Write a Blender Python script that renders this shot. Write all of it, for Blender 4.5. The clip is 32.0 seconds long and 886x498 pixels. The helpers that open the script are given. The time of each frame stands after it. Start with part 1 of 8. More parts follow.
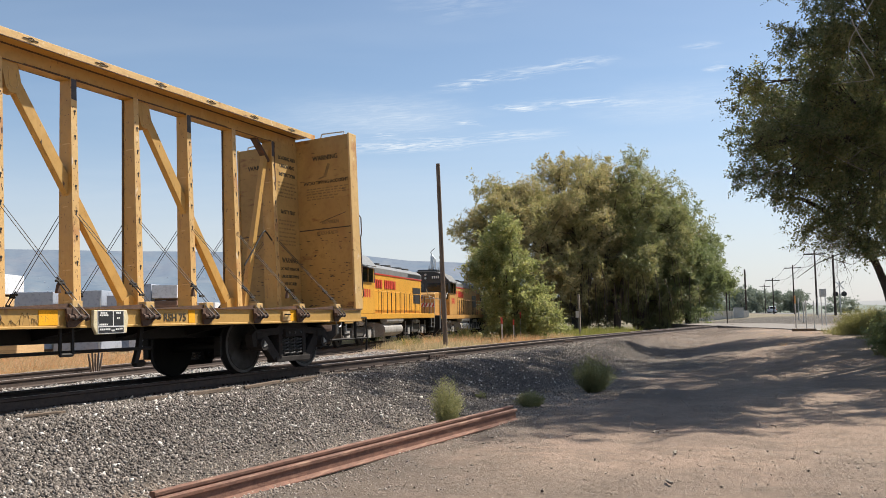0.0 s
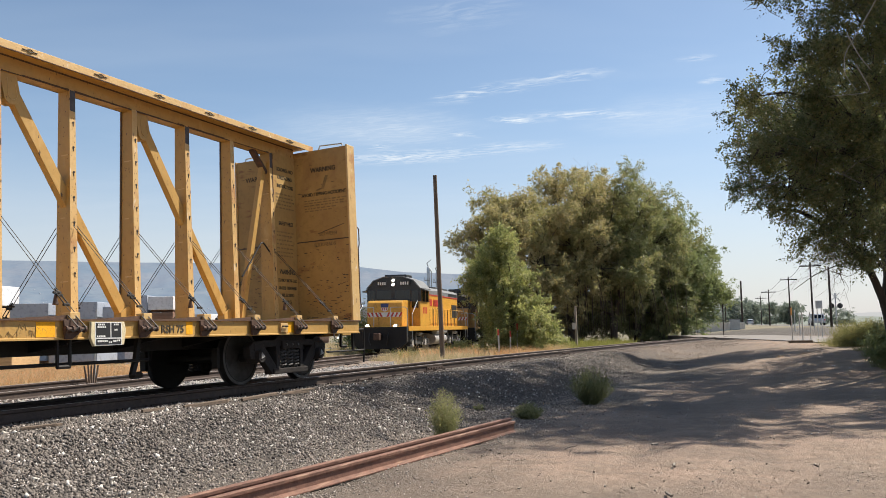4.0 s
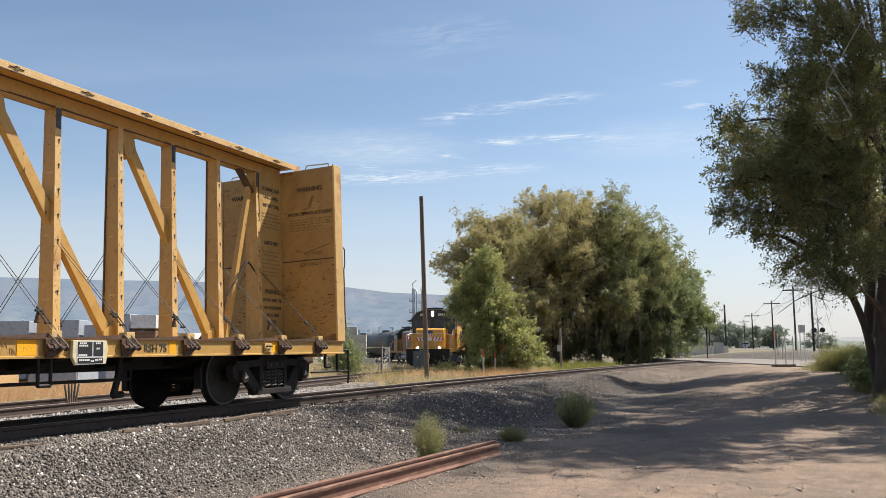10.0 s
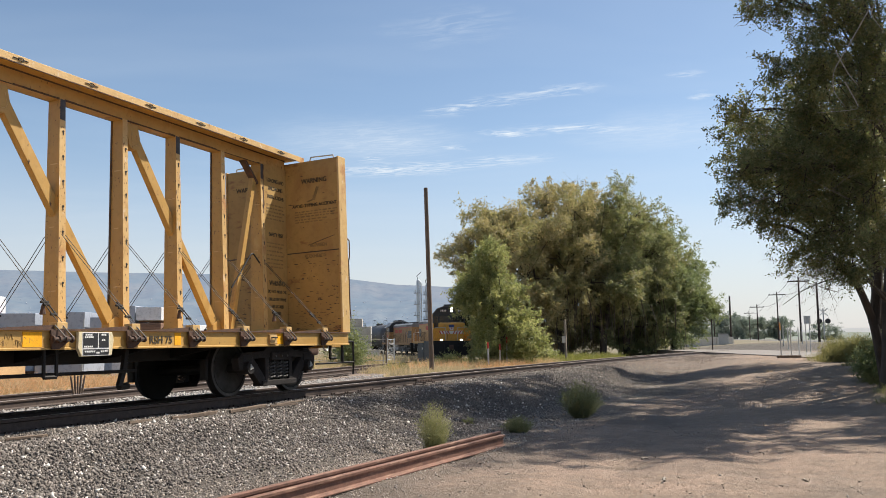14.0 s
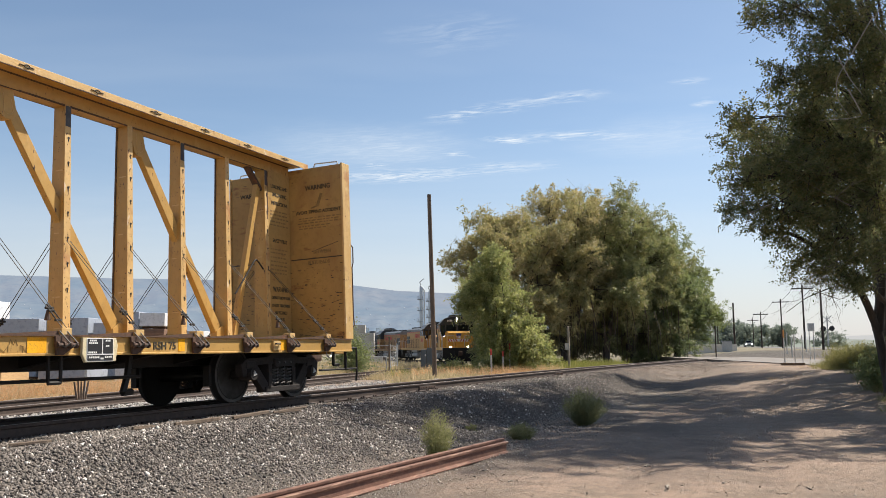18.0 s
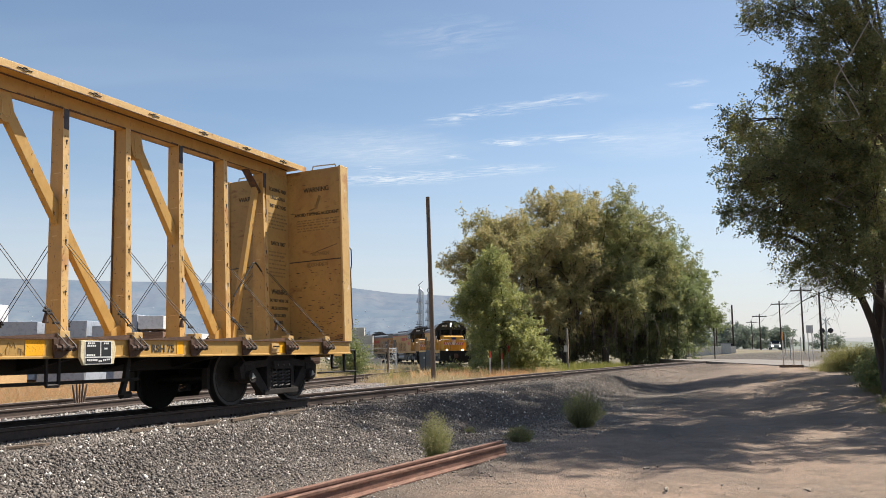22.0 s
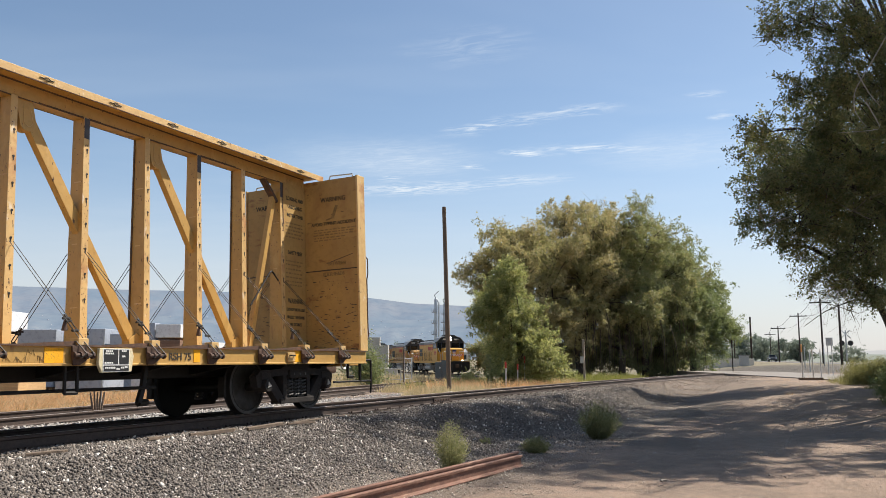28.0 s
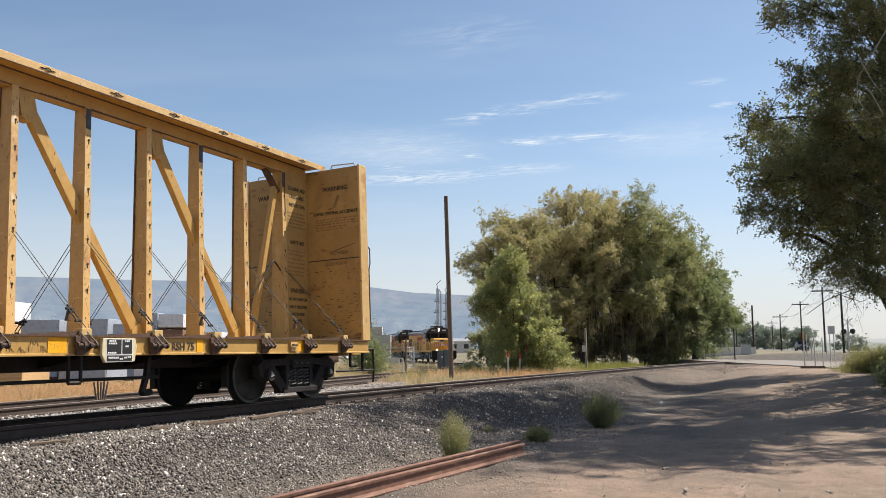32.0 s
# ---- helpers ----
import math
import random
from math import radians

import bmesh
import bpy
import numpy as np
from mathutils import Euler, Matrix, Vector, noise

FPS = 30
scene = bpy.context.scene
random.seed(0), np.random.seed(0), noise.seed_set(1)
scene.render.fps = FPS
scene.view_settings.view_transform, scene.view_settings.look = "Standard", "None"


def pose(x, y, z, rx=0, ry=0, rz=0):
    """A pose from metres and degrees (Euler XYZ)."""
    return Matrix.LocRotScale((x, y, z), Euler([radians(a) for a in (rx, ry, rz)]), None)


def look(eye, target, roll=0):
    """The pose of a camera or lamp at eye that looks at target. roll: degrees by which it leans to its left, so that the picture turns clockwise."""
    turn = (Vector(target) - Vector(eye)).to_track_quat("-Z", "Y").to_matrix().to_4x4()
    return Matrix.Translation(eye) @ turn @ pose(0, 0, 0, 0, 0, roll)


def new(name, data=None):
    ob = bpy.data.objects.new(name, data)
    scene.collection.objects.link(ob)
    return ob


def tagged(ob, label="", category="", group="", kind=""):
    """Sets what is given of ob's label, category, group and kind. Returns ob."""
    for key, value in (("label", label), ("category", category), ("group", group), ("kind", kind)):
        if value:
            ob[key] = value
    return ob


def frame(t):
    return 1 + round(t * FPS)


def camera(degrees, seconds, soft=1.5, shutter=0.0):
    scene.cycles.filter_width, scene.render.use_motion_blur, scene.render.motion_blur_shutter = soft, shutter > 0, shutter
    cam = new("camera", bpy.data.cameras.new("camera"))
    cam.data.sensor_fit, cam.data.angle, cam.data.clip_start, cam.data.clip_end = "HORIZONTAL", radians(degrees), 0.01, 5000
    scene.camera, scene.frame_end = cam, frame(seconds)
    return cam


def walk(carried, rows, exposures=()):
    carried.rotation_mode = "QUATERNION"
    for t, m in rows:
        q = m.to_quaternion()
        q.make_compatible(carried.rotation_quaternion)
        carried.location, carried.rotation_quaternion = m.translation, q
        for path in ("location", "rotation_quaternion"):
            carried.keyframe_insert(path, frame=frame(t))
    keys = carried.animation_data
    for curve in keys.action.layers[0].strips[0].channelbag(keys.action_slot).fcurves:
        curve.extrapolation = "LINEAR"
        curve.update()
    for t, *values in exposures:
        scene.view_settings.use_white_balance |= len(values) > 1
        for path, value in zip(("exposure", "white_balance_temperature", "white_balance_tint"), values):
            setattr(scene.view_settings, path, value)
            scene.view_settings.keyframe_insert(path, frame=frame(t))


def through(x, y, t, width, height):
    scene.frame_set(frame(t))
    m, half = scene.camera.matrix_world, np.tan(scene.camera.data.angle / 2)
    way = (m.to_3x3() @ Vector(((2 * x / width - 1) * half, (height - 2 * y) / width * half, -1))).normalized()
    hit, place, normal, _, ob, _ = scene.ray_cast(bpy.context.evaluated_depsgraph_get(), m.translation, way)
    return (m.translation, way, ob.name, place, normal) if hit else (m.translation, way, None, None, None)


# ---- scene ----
cam = camera(56.68, 32.0, soft=0.6)
# seconds, eye, heading, tilt, lean
PATH = [
    (0, -11.069, -9.454, 0.933, 24.298, 4.647, -0.784),
    (0.5, -11.073, -9.443, 0.933, 24.149, 4.558, -0.791),
    (1, -11.060, -9.440, 0.932, 23.965, 4.726, -0.792),
    (1.5, -11.058, -9.436, 0.935, 23.789, 4.980, -0.742),
    (2, -11.067, -9.431, 0.939, 23.651, 5.183, -0.684),
    (2.5, -11.070, -9.429, 0.935, 23.705, 5.291, -0.625),
    (3, -11.071, -9.419, 0.926, 23.810, 5.321, -0.705),
    (3.5, -11.081, -9.423, 0.937, 23.954, 5.316, -0.744),
    (5.5, -11.085, -9.433, 0.935, 24.043, 6.035, -1.013),
    (6, -11.077, -9.435, 0.942, 23.944, 6.186, -1.020),
    (6.5, -11.078, -9.436, 0.942, 23.845, 6.310, -1.035),
    (7, -11.075, -9.431, 0.936, 23.759, 6.431, -1.037),
    (7.5, -11.095, -9.447, 0.940, 23.664, 6.530, -0.889),
    (8, -11.093, -9.439, 0.942, 23.516, 6.639, -0.761),
    (8.5, -11.096, -9.435, 0.945, 23.335, 6.746, -0.600),
    (9, -11.082, -9.434, 0.934, 23.208, 6.895, -0.513),
    (9.5, -11.093, -9.435, 0.941, 23.082, 6.896, -0.388),
    (10, -11.096, -9.427, 0.944, 22.993, 6.883, -0.297),
    (10.5, -11.093, -9.432, 0.939, 22.984, 6.879, -0.209),
    (11, -11.095, -9.423, 0.941, 23.005, 6.797, -0.126),
    (11.5, -11.098, -9.416, 0.938, 23.080, 6.700, 0.020),
    (12, -11.093, -9.418, 0.932, 23.213, 6.587, 0.014),
    (12.5, -11.083, -9.410, 0.937, 23.325, 6.449, 0.020),
    (13, -11.079, -9.412, 0.935, 23.426, 6.371, -0.068),
    (13.5, -11.076, -9.416, 0.939, 23.428, 6.323, -0.173),
    (14, -11.073, -9.409, 0.933, 23.309, 6.320, -0.391),
    (14.5, -11.080, -9.415, 0.933, 23.174, 6.337, -0.569),
    (16.5, -11.084, -9.426, 0.935, 23.285, 6.333, -0.582),
    (17, -11.092, -9.421, 0.944, 23.408, 6.401, -0.420),
    (17.5, -11.089, -9.423, 0.940, 23.509, 6.596, -0.317),
    (18, -11.093, -9.413, 0.936, 23.526, 6.769, -0.245),
    (18.5, -11.090, -9.408, 0.930, 23.521, 6.888, -0.192),
    (19, -11.098, -9.415, 0.932, 23.532, 6.908, -0.099),
    (19.5, -11.097, -9.413, 0.935, 23.488, 6.873, -0.022),
    (20, -11.092, -9.421, 0.936, 23.454, 6.836, 0.040),
    (20.5, -11.086, -9.415, 0.934, 23.395, 6.821, 0.086),
    (21, -11.088, -9.417, 0.939, 23.396, 6.813, 0.069),
    (21.5, -11.085, -9.411, 0.930, 23.416, 6.861, -0.124),
    (22, -11.091, -9.419, 0.933, 23.445, 6.944, -0.318),
    (22.5, -11.091, -9.422, 0.931, 23.385, 7.063, -0.601),
    (23, -11.093, -9.428, 0.937, 23.264, 7.202, -0.783),
    (23.5, -11.088, -9.425, 0.937, 23.125, 7.347, -0.849),
    (24, -11.081, -9.423, 0.937, 23.097, 7.442, -0.749),
    (24.5, -11.085, -9.424, 0.935, 23.269, 7.448, -0.590),
    (25, -11.086, -9.423, 0.930, 23.607, 7.427, -0.418),
    (25.5, -11.089, -9.418, 0.930, 23.984, 7.404, -0.248),
    (27.5, -11.098, -9.410, 0.937, 24.590, 7.637, 0.034),
    (28, -11.089, -9.413, 0.928, 24.567, 7.653, 0.049),
    (28.5, -11.095, -9.418, 0.937, 24.530, 7.548, 0.073),
    (29, -11.089, -9.421, 0.930, 24.517, 7.447, 0.044),
    (29.5, -11.090, -9.420, 0.929, 24.518, 7.305, -0.009),
    (30, -11.086, -9.415, 0.930, 24.548, 7.179, -0.054),
    (30.5, -11.091, -9.420, 0.932, 24.595, 7.114, -0.046),
    (31, -11.088, -9.415, 0.927, 24.613, 7.057, -0.105),
    (31.5, -11.087, -9.415, 0.928, 24.651, 6.979, -0.117),
    (32, -11.091, -9.411, 0.929, 24.701, 6.906, -0.079)
]
walk(cam, [(t, pose(x, y, z, 90 + tilt, 0, head - 90) @ pose(0, 0, 0, 0, 0, lean))
           for t, x, y, z, head, tilt, lean in PATH])

# ---- light ----
SUN_AZ, SUN_EL = -36.0, 54.0
sun_way = Vector((math.cos(radians(SUN_AZ)) * math.cos(radians(SUN_EL)),
                  math.sin(radians(SUN_AZ)) * math.cos(radians(SUN_EL)), math.sin(radians(SUN_EL))))
sun = new("sun", bpy.data.lights.new("sun", "SUN"))
sun.data.energy, sun.data.angle, sun.data.color = 5.0, radians(0.6), (1.0, 0.93, 0.82)
sun.matrix_world = look(sun_way * 100, (0, 0, 0))
scene.view_settings.exposure = 0.60


# wisps of cirrus on a plane one unit overhead: middle, bearing, half length, half width, thickness
WISPS = [(3.24, 1.31, -98, 0.18, 0.093, 0.50), (3.18, 1.11, -93, 0.24, 0.087, 0.48), (3.18, 0.82, -92, 0.17, 0.064, 0.55), (3.74, 1.24, -55, 0.15, 0.067, 1.00),
         (3.78, 0.93, -62, 0.31, 0.081, 0.65), (3.91, 1.59, -56, 0.09, 0.057, 0.80), (3.96, 2.14, -75, 0.11, 0.065, 0.70), (4.26, 2.16, -75, 0.47, 0.183, 0.80),
         (4.31, 1.57, -89, 0.39, 0.146, 0.60), (3.55, 2.02, -117, 0.48, 0.445, 0.26), (3.66, 1.79, -60, 0.39, 0.403, 0.18), (3.14, 0.34, -88, 0.10, 0.052, 0.60),
         (3.48, 0.35, -94, 0.07, 0.057, 0.75), (4.02, 0.57, -47, 0.46, 0.387, 0.26), (2.35, 0.97, -85, 0.21, 0.145, 0.16)]


def make_world():
    w = bpy.data.worlds.new("sky")
    scene.world = w
    w.use_nodes = True
    nt = w.node_tree
    nt.nodes.clear()
    N, Lk = nt.nodes.new, nt.links.new
    out, bg = N("ShaderNodeOutputWorld"), N("ShaderNodeBackground")
    sky = N("ShaderNodeTexSky")
    sky.sky_type, sky.sun_disc = "NISHITA", False
    sky.sun_elevation, sky.sun_rotation = radians(SUN_EL), radians(90 - SUN_AZ)
    sky.air_density, sky.dust_density, sky.ozone_density, sky.altitude = 1.0, 1.5, 0.35, 1300
    # thin streaks of cirrus on a plane high above
    tc, sep = N("ShaderNodeTexCoord"), N("ShaderNodeSeparateXYZ")
    Lk(tc.outputs["Generated"], sep.inputs[0])
    zc = N("ShaderNodeMath")
    zc.operation = "MAXIMUM"
    zc.inputs[1].default_value = 0.03
    Lk(sep.outputs["Z"], zc.inputs[0])
    dx, dy = N("ShaderNodeMath"), N("ShaderNodeMath")
    for n_, k in ((dx, "X"), (dy, "Y")):
        n_.operation = "DIVIDE"
        Lk(sep.outputs[k], n_.inputs[0])
        Lk(zc.outputs[0], n_.inputs[1])
    com = N("ShaderNodeCombineXYZ")
    Lk(dx.outputs[0], com.inputs["X"])
    Lk(dy.outputs[0], com.inputs["Y"])

    def field(rot, sx, sy, scale, detail, dist, lo, hi, off=0.0):
        turn, mp, nz, rp = N("ShaderNodeMapping"), N("ShaderNodeMapping"), N("ShaderNodeTexNoise"), N("ShaderNodeMapRange")
        turn.inputs["Rotation"].default_value = (0, 0, radians(rot))
        mp.inputs["Scale"].default_value, mp.inputs["Location"].default_value = (sx, sy, 1), (off, off, off)
        nz.inputs["Scale"].default_value, nz.inputs["Detail"].default_value = scale, detail
        nz.inputs["Roughness"].default_value, nz.inputs["Distortion"].default_value = 0.62, dist
        rp.inputs["From Min"].default_value, rp.inputs["From Max"].default_value = lo, hi
        Lk(com.outputs[0], turn.inputs[0])
        Lk(turn.outputs[0], mp.inputs[0])
        Lk(mp.outputs[0], nz.inputs["Vector"])
        Lk(nz.outputs["Fac"], rp.inputs["Value"])
        return rp.outputs[0]
    grain_ = field(-96, 1.6, 4.2, 4.2, 9, 1.1, 0.42, 0.66, 2.0)
    veil = field(-113, 0.35, 0.6, 0.9, 4, 0.3, 0.44, 0.72, 5.3)
    # the streaks bend and fray as the wind draws them out
    wig, amt, bent = N("ShaderNodeTexNoise"), N("ShaderNodeVectorMath"), N("ShaderNodeVectorMath")
    wig.inputs["Scale"].default_value, wig.inputs["Detail"].default_value = 5.0, 6
    amt.operation, bent.operation = "MULTIPLY_ADD", "ADD"
    amt.inputs[1].default_value, amt.inputs[2].default_value = (0.20, 0.34, 0), (-0.10, -0.17, 0)
    Lk(com.outputs[0], wig.inputs["Vector"])
    Lk(wig.outputs["Color"], amt.inputs[0])
    Lk(com.outputs[0], bent.inputs[0])
    Lk(amt.outputs[0], bent.inputs[1])
    both = N("ShaderNodeMath")
    both.operation = "MULTIPLY"
    Lk(veil, both.inputs[0])
    both.inputs[1].default_value = 0.10
    for cx, cy, turn_, half, wide, thick in WISPS:
        mp, ln, rg, wt, ad = N("ShaderNodeMapping"), N("ShaderNodeVectorMath"), N("ShaderNodeMapRange"), N("ShaderNodeMath"), N("ShaderNodeMath")
        mp.vector_type, ln.operation, rg.interpolation_type = "TEXTURE", "LENGTH", "SMOOTHSTEP"
        mp.inputs["Location"].default_value, mp.inputs["Rotation"].default_value = (cx, cy, 0), (0, 0, radians(turn_))
        mp.inputs["Scale"].default_value = (1.3 * half, 1.5 * wide, 1)
        rg.inputs["From Min"].default_value, rg.inputs["From Max"].default_value = 1.0, 0.0
        wt.operation, ad.operation = "MULTIPLY", "MULTIPLY_ADD"
        Lk(bent.outputs[0], mp.inputs[0])
        Lk(mp.outputs[0], ln.inputs[0])
        Lk(ln.outputs["Value"], rg.inputs["Value"])
        if wide > 0.3:
            soft_ = N("ShaderNodeMath")
            soft_.operation = "MULTIPLY_ADD"
            soft_.inputs[1].default_value, soft_.inputs[2].default_value = 0.5, 0.5
            Lk(grain_, soft_.inputs[0])
            Lk(soft_.outputs[0], wt.inputs[1])
        else:
            Lk(grain_, wt.inputs[1])
        Lk(rg.outputs[0], wt.inputs[0])
        Lk(wt.outputs[0], ad.inputs[0])
        ad.inputs[1].default_value = thick
        Lk(both.outputs[0], ad.inputs[2])
        both = ad
    fade = N("ShaderNodeMapRange")
    fade.inputs["From Min"].default_value, fade.inputs["From Max"].default_value = 0.02, 0.14
    Lk(sep.outputs["Z"], fade.inputs["Value"])
    f2 = N("ShaderNodeMath")
    f2.operation = "MULTIPLY"
    Lk(both.outputs[0], f2.inputs[0])
    Lk(fade.outputs[0], f2.inputs[1])
    mix = N("ShaderNodeMix")
    mix.data_type, mix.clamp_factor = "RGBA", True
    Lk(f2.outputs[0], mix.inputs["Factor"])
    Lk(sky.outputs[0], mix.inputs["A"])
    mix.inputs["B"].default_value = (6.6, 6.9, 7.4, 1)
    # low haze, whiter towards the horizon
    hz, mix2 = N("ShaderNodeMapRange"), N("ShaderNodeMix")
    hz.interpolation_type = "SMOOTHSTEP"
    hz.inputs["From Min"].default_value, hz.inputs["From Max"].default_value = 0.26, -0.02
    hz.inputs["To Max"].default_value = 0.8
    Lk(sep.outputs["Z"], hz.inputs["Value"])
    mix2.data_type = "RGBA"
    Lk(hz.outputs[0], mix2.inputs["Factor"])
    Lk(mix.outputs["Result"], mix2.inputs["A"])
    mix2.inputs["B"].default_value = (4.85, 4.70, 5.15, 1)
    tint = N("ShaderNodeMix")
    tint.data_type, tint.blend_type = "RGBA", "MULTIPLY"
    tint.inputs["Factor"].default_value, tint.inputs["B"].default_value = 1.0, (0.995, 1.008, 0.975, 1)
    Lk(mix2.outputs["Result"], tint.inputs["A"])
    Lk(tint.outputs["Result"], bg.inputs["Color"])
    bg.inputs["Strength"].default_value = 0.095
    Lk(bg.outputs[0], out.inputs[0])


make_world()


# ---- materials ----
def mat(name, a, b=None, scale=8.0, rough=0.7, metal=0.0, bump=0.0, bscale=60.0, spots=(), stretch=(1, 1, 1), rand=0.0, emit=None, grain=0.55):
    """A mottled surface: a and b mixed by noise; spots: (colour, scale, from, to, stretch) of wear on top."""
    m = bpy.data.materials.new(name)
    m.use_nodes = True
    nt = m.node_tree
    N, Lk = nt.nodes.new, nt.links.new
    bs = nt.nodes["Principled BSDF"]
    bs.inputs["Roughness"].default_value, bs.inputs["Metallic"].default_value = rough, metal
    tc = N("ShaderNodeTexCoord")

    def noise_of(scale, detail, st, off=0.0):
        mp, nz = N("ShaderNodeMapping"), N("ShaderNodeTexNoise")
        mp.inputs["Scale"].default_value, mp.inputs["Location"].default_value = st, (off, off * 0.7, off * 1.3)
        Lk(tc.outputs["Object"], mp.inputs[0])
        Lk(mp.outputs[0], nz.inputs["Vector"])
        nz.inputs["Scale"].default_value, nz.inputs["Detail"].default_value = scale, detail
        nz.inputs["Roughness"].default_value = 0.6
        return nz.outputs["Fac"]

    def mixed(f, x, y):
        mx = N("ShaderNodeMix")
        mx.data_type = "RGBA"
        for key, v in (("Factor", f), ("A", x), ("B", y)):
            if isinstance(v, (tuple, list)):
                mx.inputs[key].default_value = (*v, 1)
            else:
                Lk(v, mx.inputs[key])
        return mx.outputs["Result"]

    def ranged(f, lo, hi):
        r = N("ShaderNodeMapRange")
        r.inputs["From Min"].default_value, r.inputs["From Max"].default_value = lo, hi
        Lk(f, r.inputs["Value"])
        return r.outputs[0]
    b = b or tuple(c * 0.75 for c in a)
    col = mixed(ranged(noise_of(scale, 5, stretch), 0.35, 0.68), a, b)
    col = mixed(ranged(noise_of(scale * 9, 3, stretch, 3.1), 0.5, 0.85), col, tuple(grain * c for c in b))
    for n, (c, sc, lo, hi, st) in enumerate(spots):
        col = mixed(ranged(noise_of(sc, 6, st, 7.7 + 5 * n), lo, hi), col, c)
    if rand:
        oi = N("ShaderNodeObjectInfo")
        hs = N("ShaderNodeHueSaturation")
        Lk(ranged(oi.outputs["Random"], 0, 1), hs.inputs["Value"])
        r = N("ShaderNodeMapRange")
        r.inputs["To Min"].default_value, r.inputs["To Max"].default_value = 1 - rand, 1 + rand
        Lk(oi.outputs["Random"], r.inputs["Value"])
        Lk(r.outputs[0], hs.inputs["Value"])
        Lk(col, hs.inputs["Color"])
        col = hs.outputs["Color"]
    Lk(col, bs.inputs["Base Color"])
    if bump:
        bp = N("ShaderNodeBump")
        bp.inputs["Strength"].default_value, bp.inputs["Distance"].default_value = bump, 0.02
        Lk(noise_of(bscale, 6, stretch, 1.7), bp.inputs["Height"])
        Lk(bp.outputs[0], bs.inputs["Normal"])
    if emit:
        bs.inputs["Emission Color"].default_value = (*emit[0], 1)
        bs.inputs["Emission Strength"].default_value = emit[1]
    return m


def island_mat(name, cols, rough=0.8, through=0.0, gloss=0.5, patch=None):
    """Each loose piece of a joined mesh takes its own tone out of cols; through: light that passes, as through leaves."""
    m = bpy.data.materials.new(name)
    m.use_nodes = True
    nt = m.node_tree
    N, Lk = nt.nodes.new, nt.links.new
    bs = nt.nodes["Principled BSDF"]
    bs.inputs["Roughness"].default_value = rough
    bs.inputs["Specular IOR Level"].default_value = gloss
    geo, ramp = N("ShaderNodeNewGeometry"), N("ShaderNodeValToRGB")
    Lk(geo.outputs["Random Per Island"], ramp.inputs[0])
    el = ramp.color_ramp.elements
    while len(el) < len(cols):
        el.new(0.5)
    for n, c in enumerate(cols):
        el[n].position, el[n].color = n / max(1, len(cols) - 1), (*c, 1)
    tone = ramp.outputs[0]
    if patch:
        # whole sprays of another hue
        tc, nz, rg, mk = N("ShaderNodeTexCoord"), N("ShaderNodeTexNoise"), N("ShaderNodeMapRange"), N("ShaderNodeMix")
        nz.inputs["Scale"].default_value, nz.inputs["Detail"].default_value = patch[0], 3
        rg.inputs["From Min"].default_value, rg.inputs["From Max"].default_value = 0.46, 0.62
        mk.data_type, mk.blend_type = "RGBA", "MULTIPLY"
        Lk(tc.outputs["Object"], nz.inputs["Vector"])
        Lk(nz.outputs["Fac"], rg.inputs["Value"])
        Lk(rg.outputs[0], mk.inputs["Factor"])
        Lk(tone, mk.inputs["A"])
        mk.inputs["B"].default_value = (*patch[1], 1)
        tone = mk.outputs["Result"]
    Lk(tone, bs.inputs["Base Color"])
    if through:
        tr, mx = N("ShaderNodeBsdfTranslucent"), N("ShaderNodeMixShader")
        hs = N("ShaderNodeHueSaturation")
        hs.inputs["Saturation"].default_value, hs.inputs["Value"].default_value = 1.15, 1.5
        Lk(tone, hs.inputs["Color"])
        Lk(hs.outputs[0], tr.inputs["Color"])
        mx.inputs[0].default_value = through
        Lk(bs.outputs[0], mx.inputs[1])
        Lk(tr.outputs[0], mx.inputs[2])
        Lk(mx.outputs[0], nt.nodes["Material Output"].inputs[0])
    return m


RUST, RUSTD, GRIME = (0.20, 0.075, 0.03), (0.07, 0.035, 0.02), (0.05, 0.035, 0.02)
ONE = (1, 1, 1)
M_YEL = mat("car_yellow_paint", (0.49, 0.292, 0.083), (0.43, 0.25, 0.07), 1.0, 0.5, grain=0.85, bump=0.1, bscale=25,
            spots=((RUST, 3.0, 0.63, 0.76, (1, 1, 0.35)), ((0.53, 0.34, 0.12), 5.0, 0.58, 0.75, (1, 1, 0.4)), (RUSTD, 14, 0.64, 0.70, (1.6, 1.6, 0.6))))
M_YELW = mat("worn_yellow_edge", (0.60, 0.40, 0.17), (0.54, 0.335, 0.125), 1.6, 0.6, grain=0.85, bump=0.25, bscale=30,
             spots=(((0.36, 0.15, 0.06), 2.2, 0.56, 0.72, (1, 1, 0.8)), (RUSTD, 12, 0.63, 0.70, (1, 1, 0.5)), ((0.66, 0.55, 0.40), 9, 0.62, 0.70, (1, 1, 0.4))))
M_BULK = mat("bulkhead_yellow", (0.46, 0.285, 0.09), (0.37, 0.22, 0.068), 1.2, 0.6, grain=0.8, bump=0.12, bscale=18,
             spots=(((0.30, 0.15, 0.05), 1.1, 0.52, 0.78, (1, 1.6, 0.6)), (RUST, 2.6, 0.60, 0.74, (1, 0.7, 2.0)), (RUSTD, 6, 0.685, 0.73, (1, 0.55, 1.7))))
M_PATCH = mat("bright_yellow_patch", (0.90, 0.42, 0.004), (0.82, 0.37, 0.004), 6, 0.8)
M_DARK = mat("dark_steel", (0.018, 0.015, 0.013), (0.011, 0.009, 0.008), 10, 0.65, 0.3, bump=0.2)
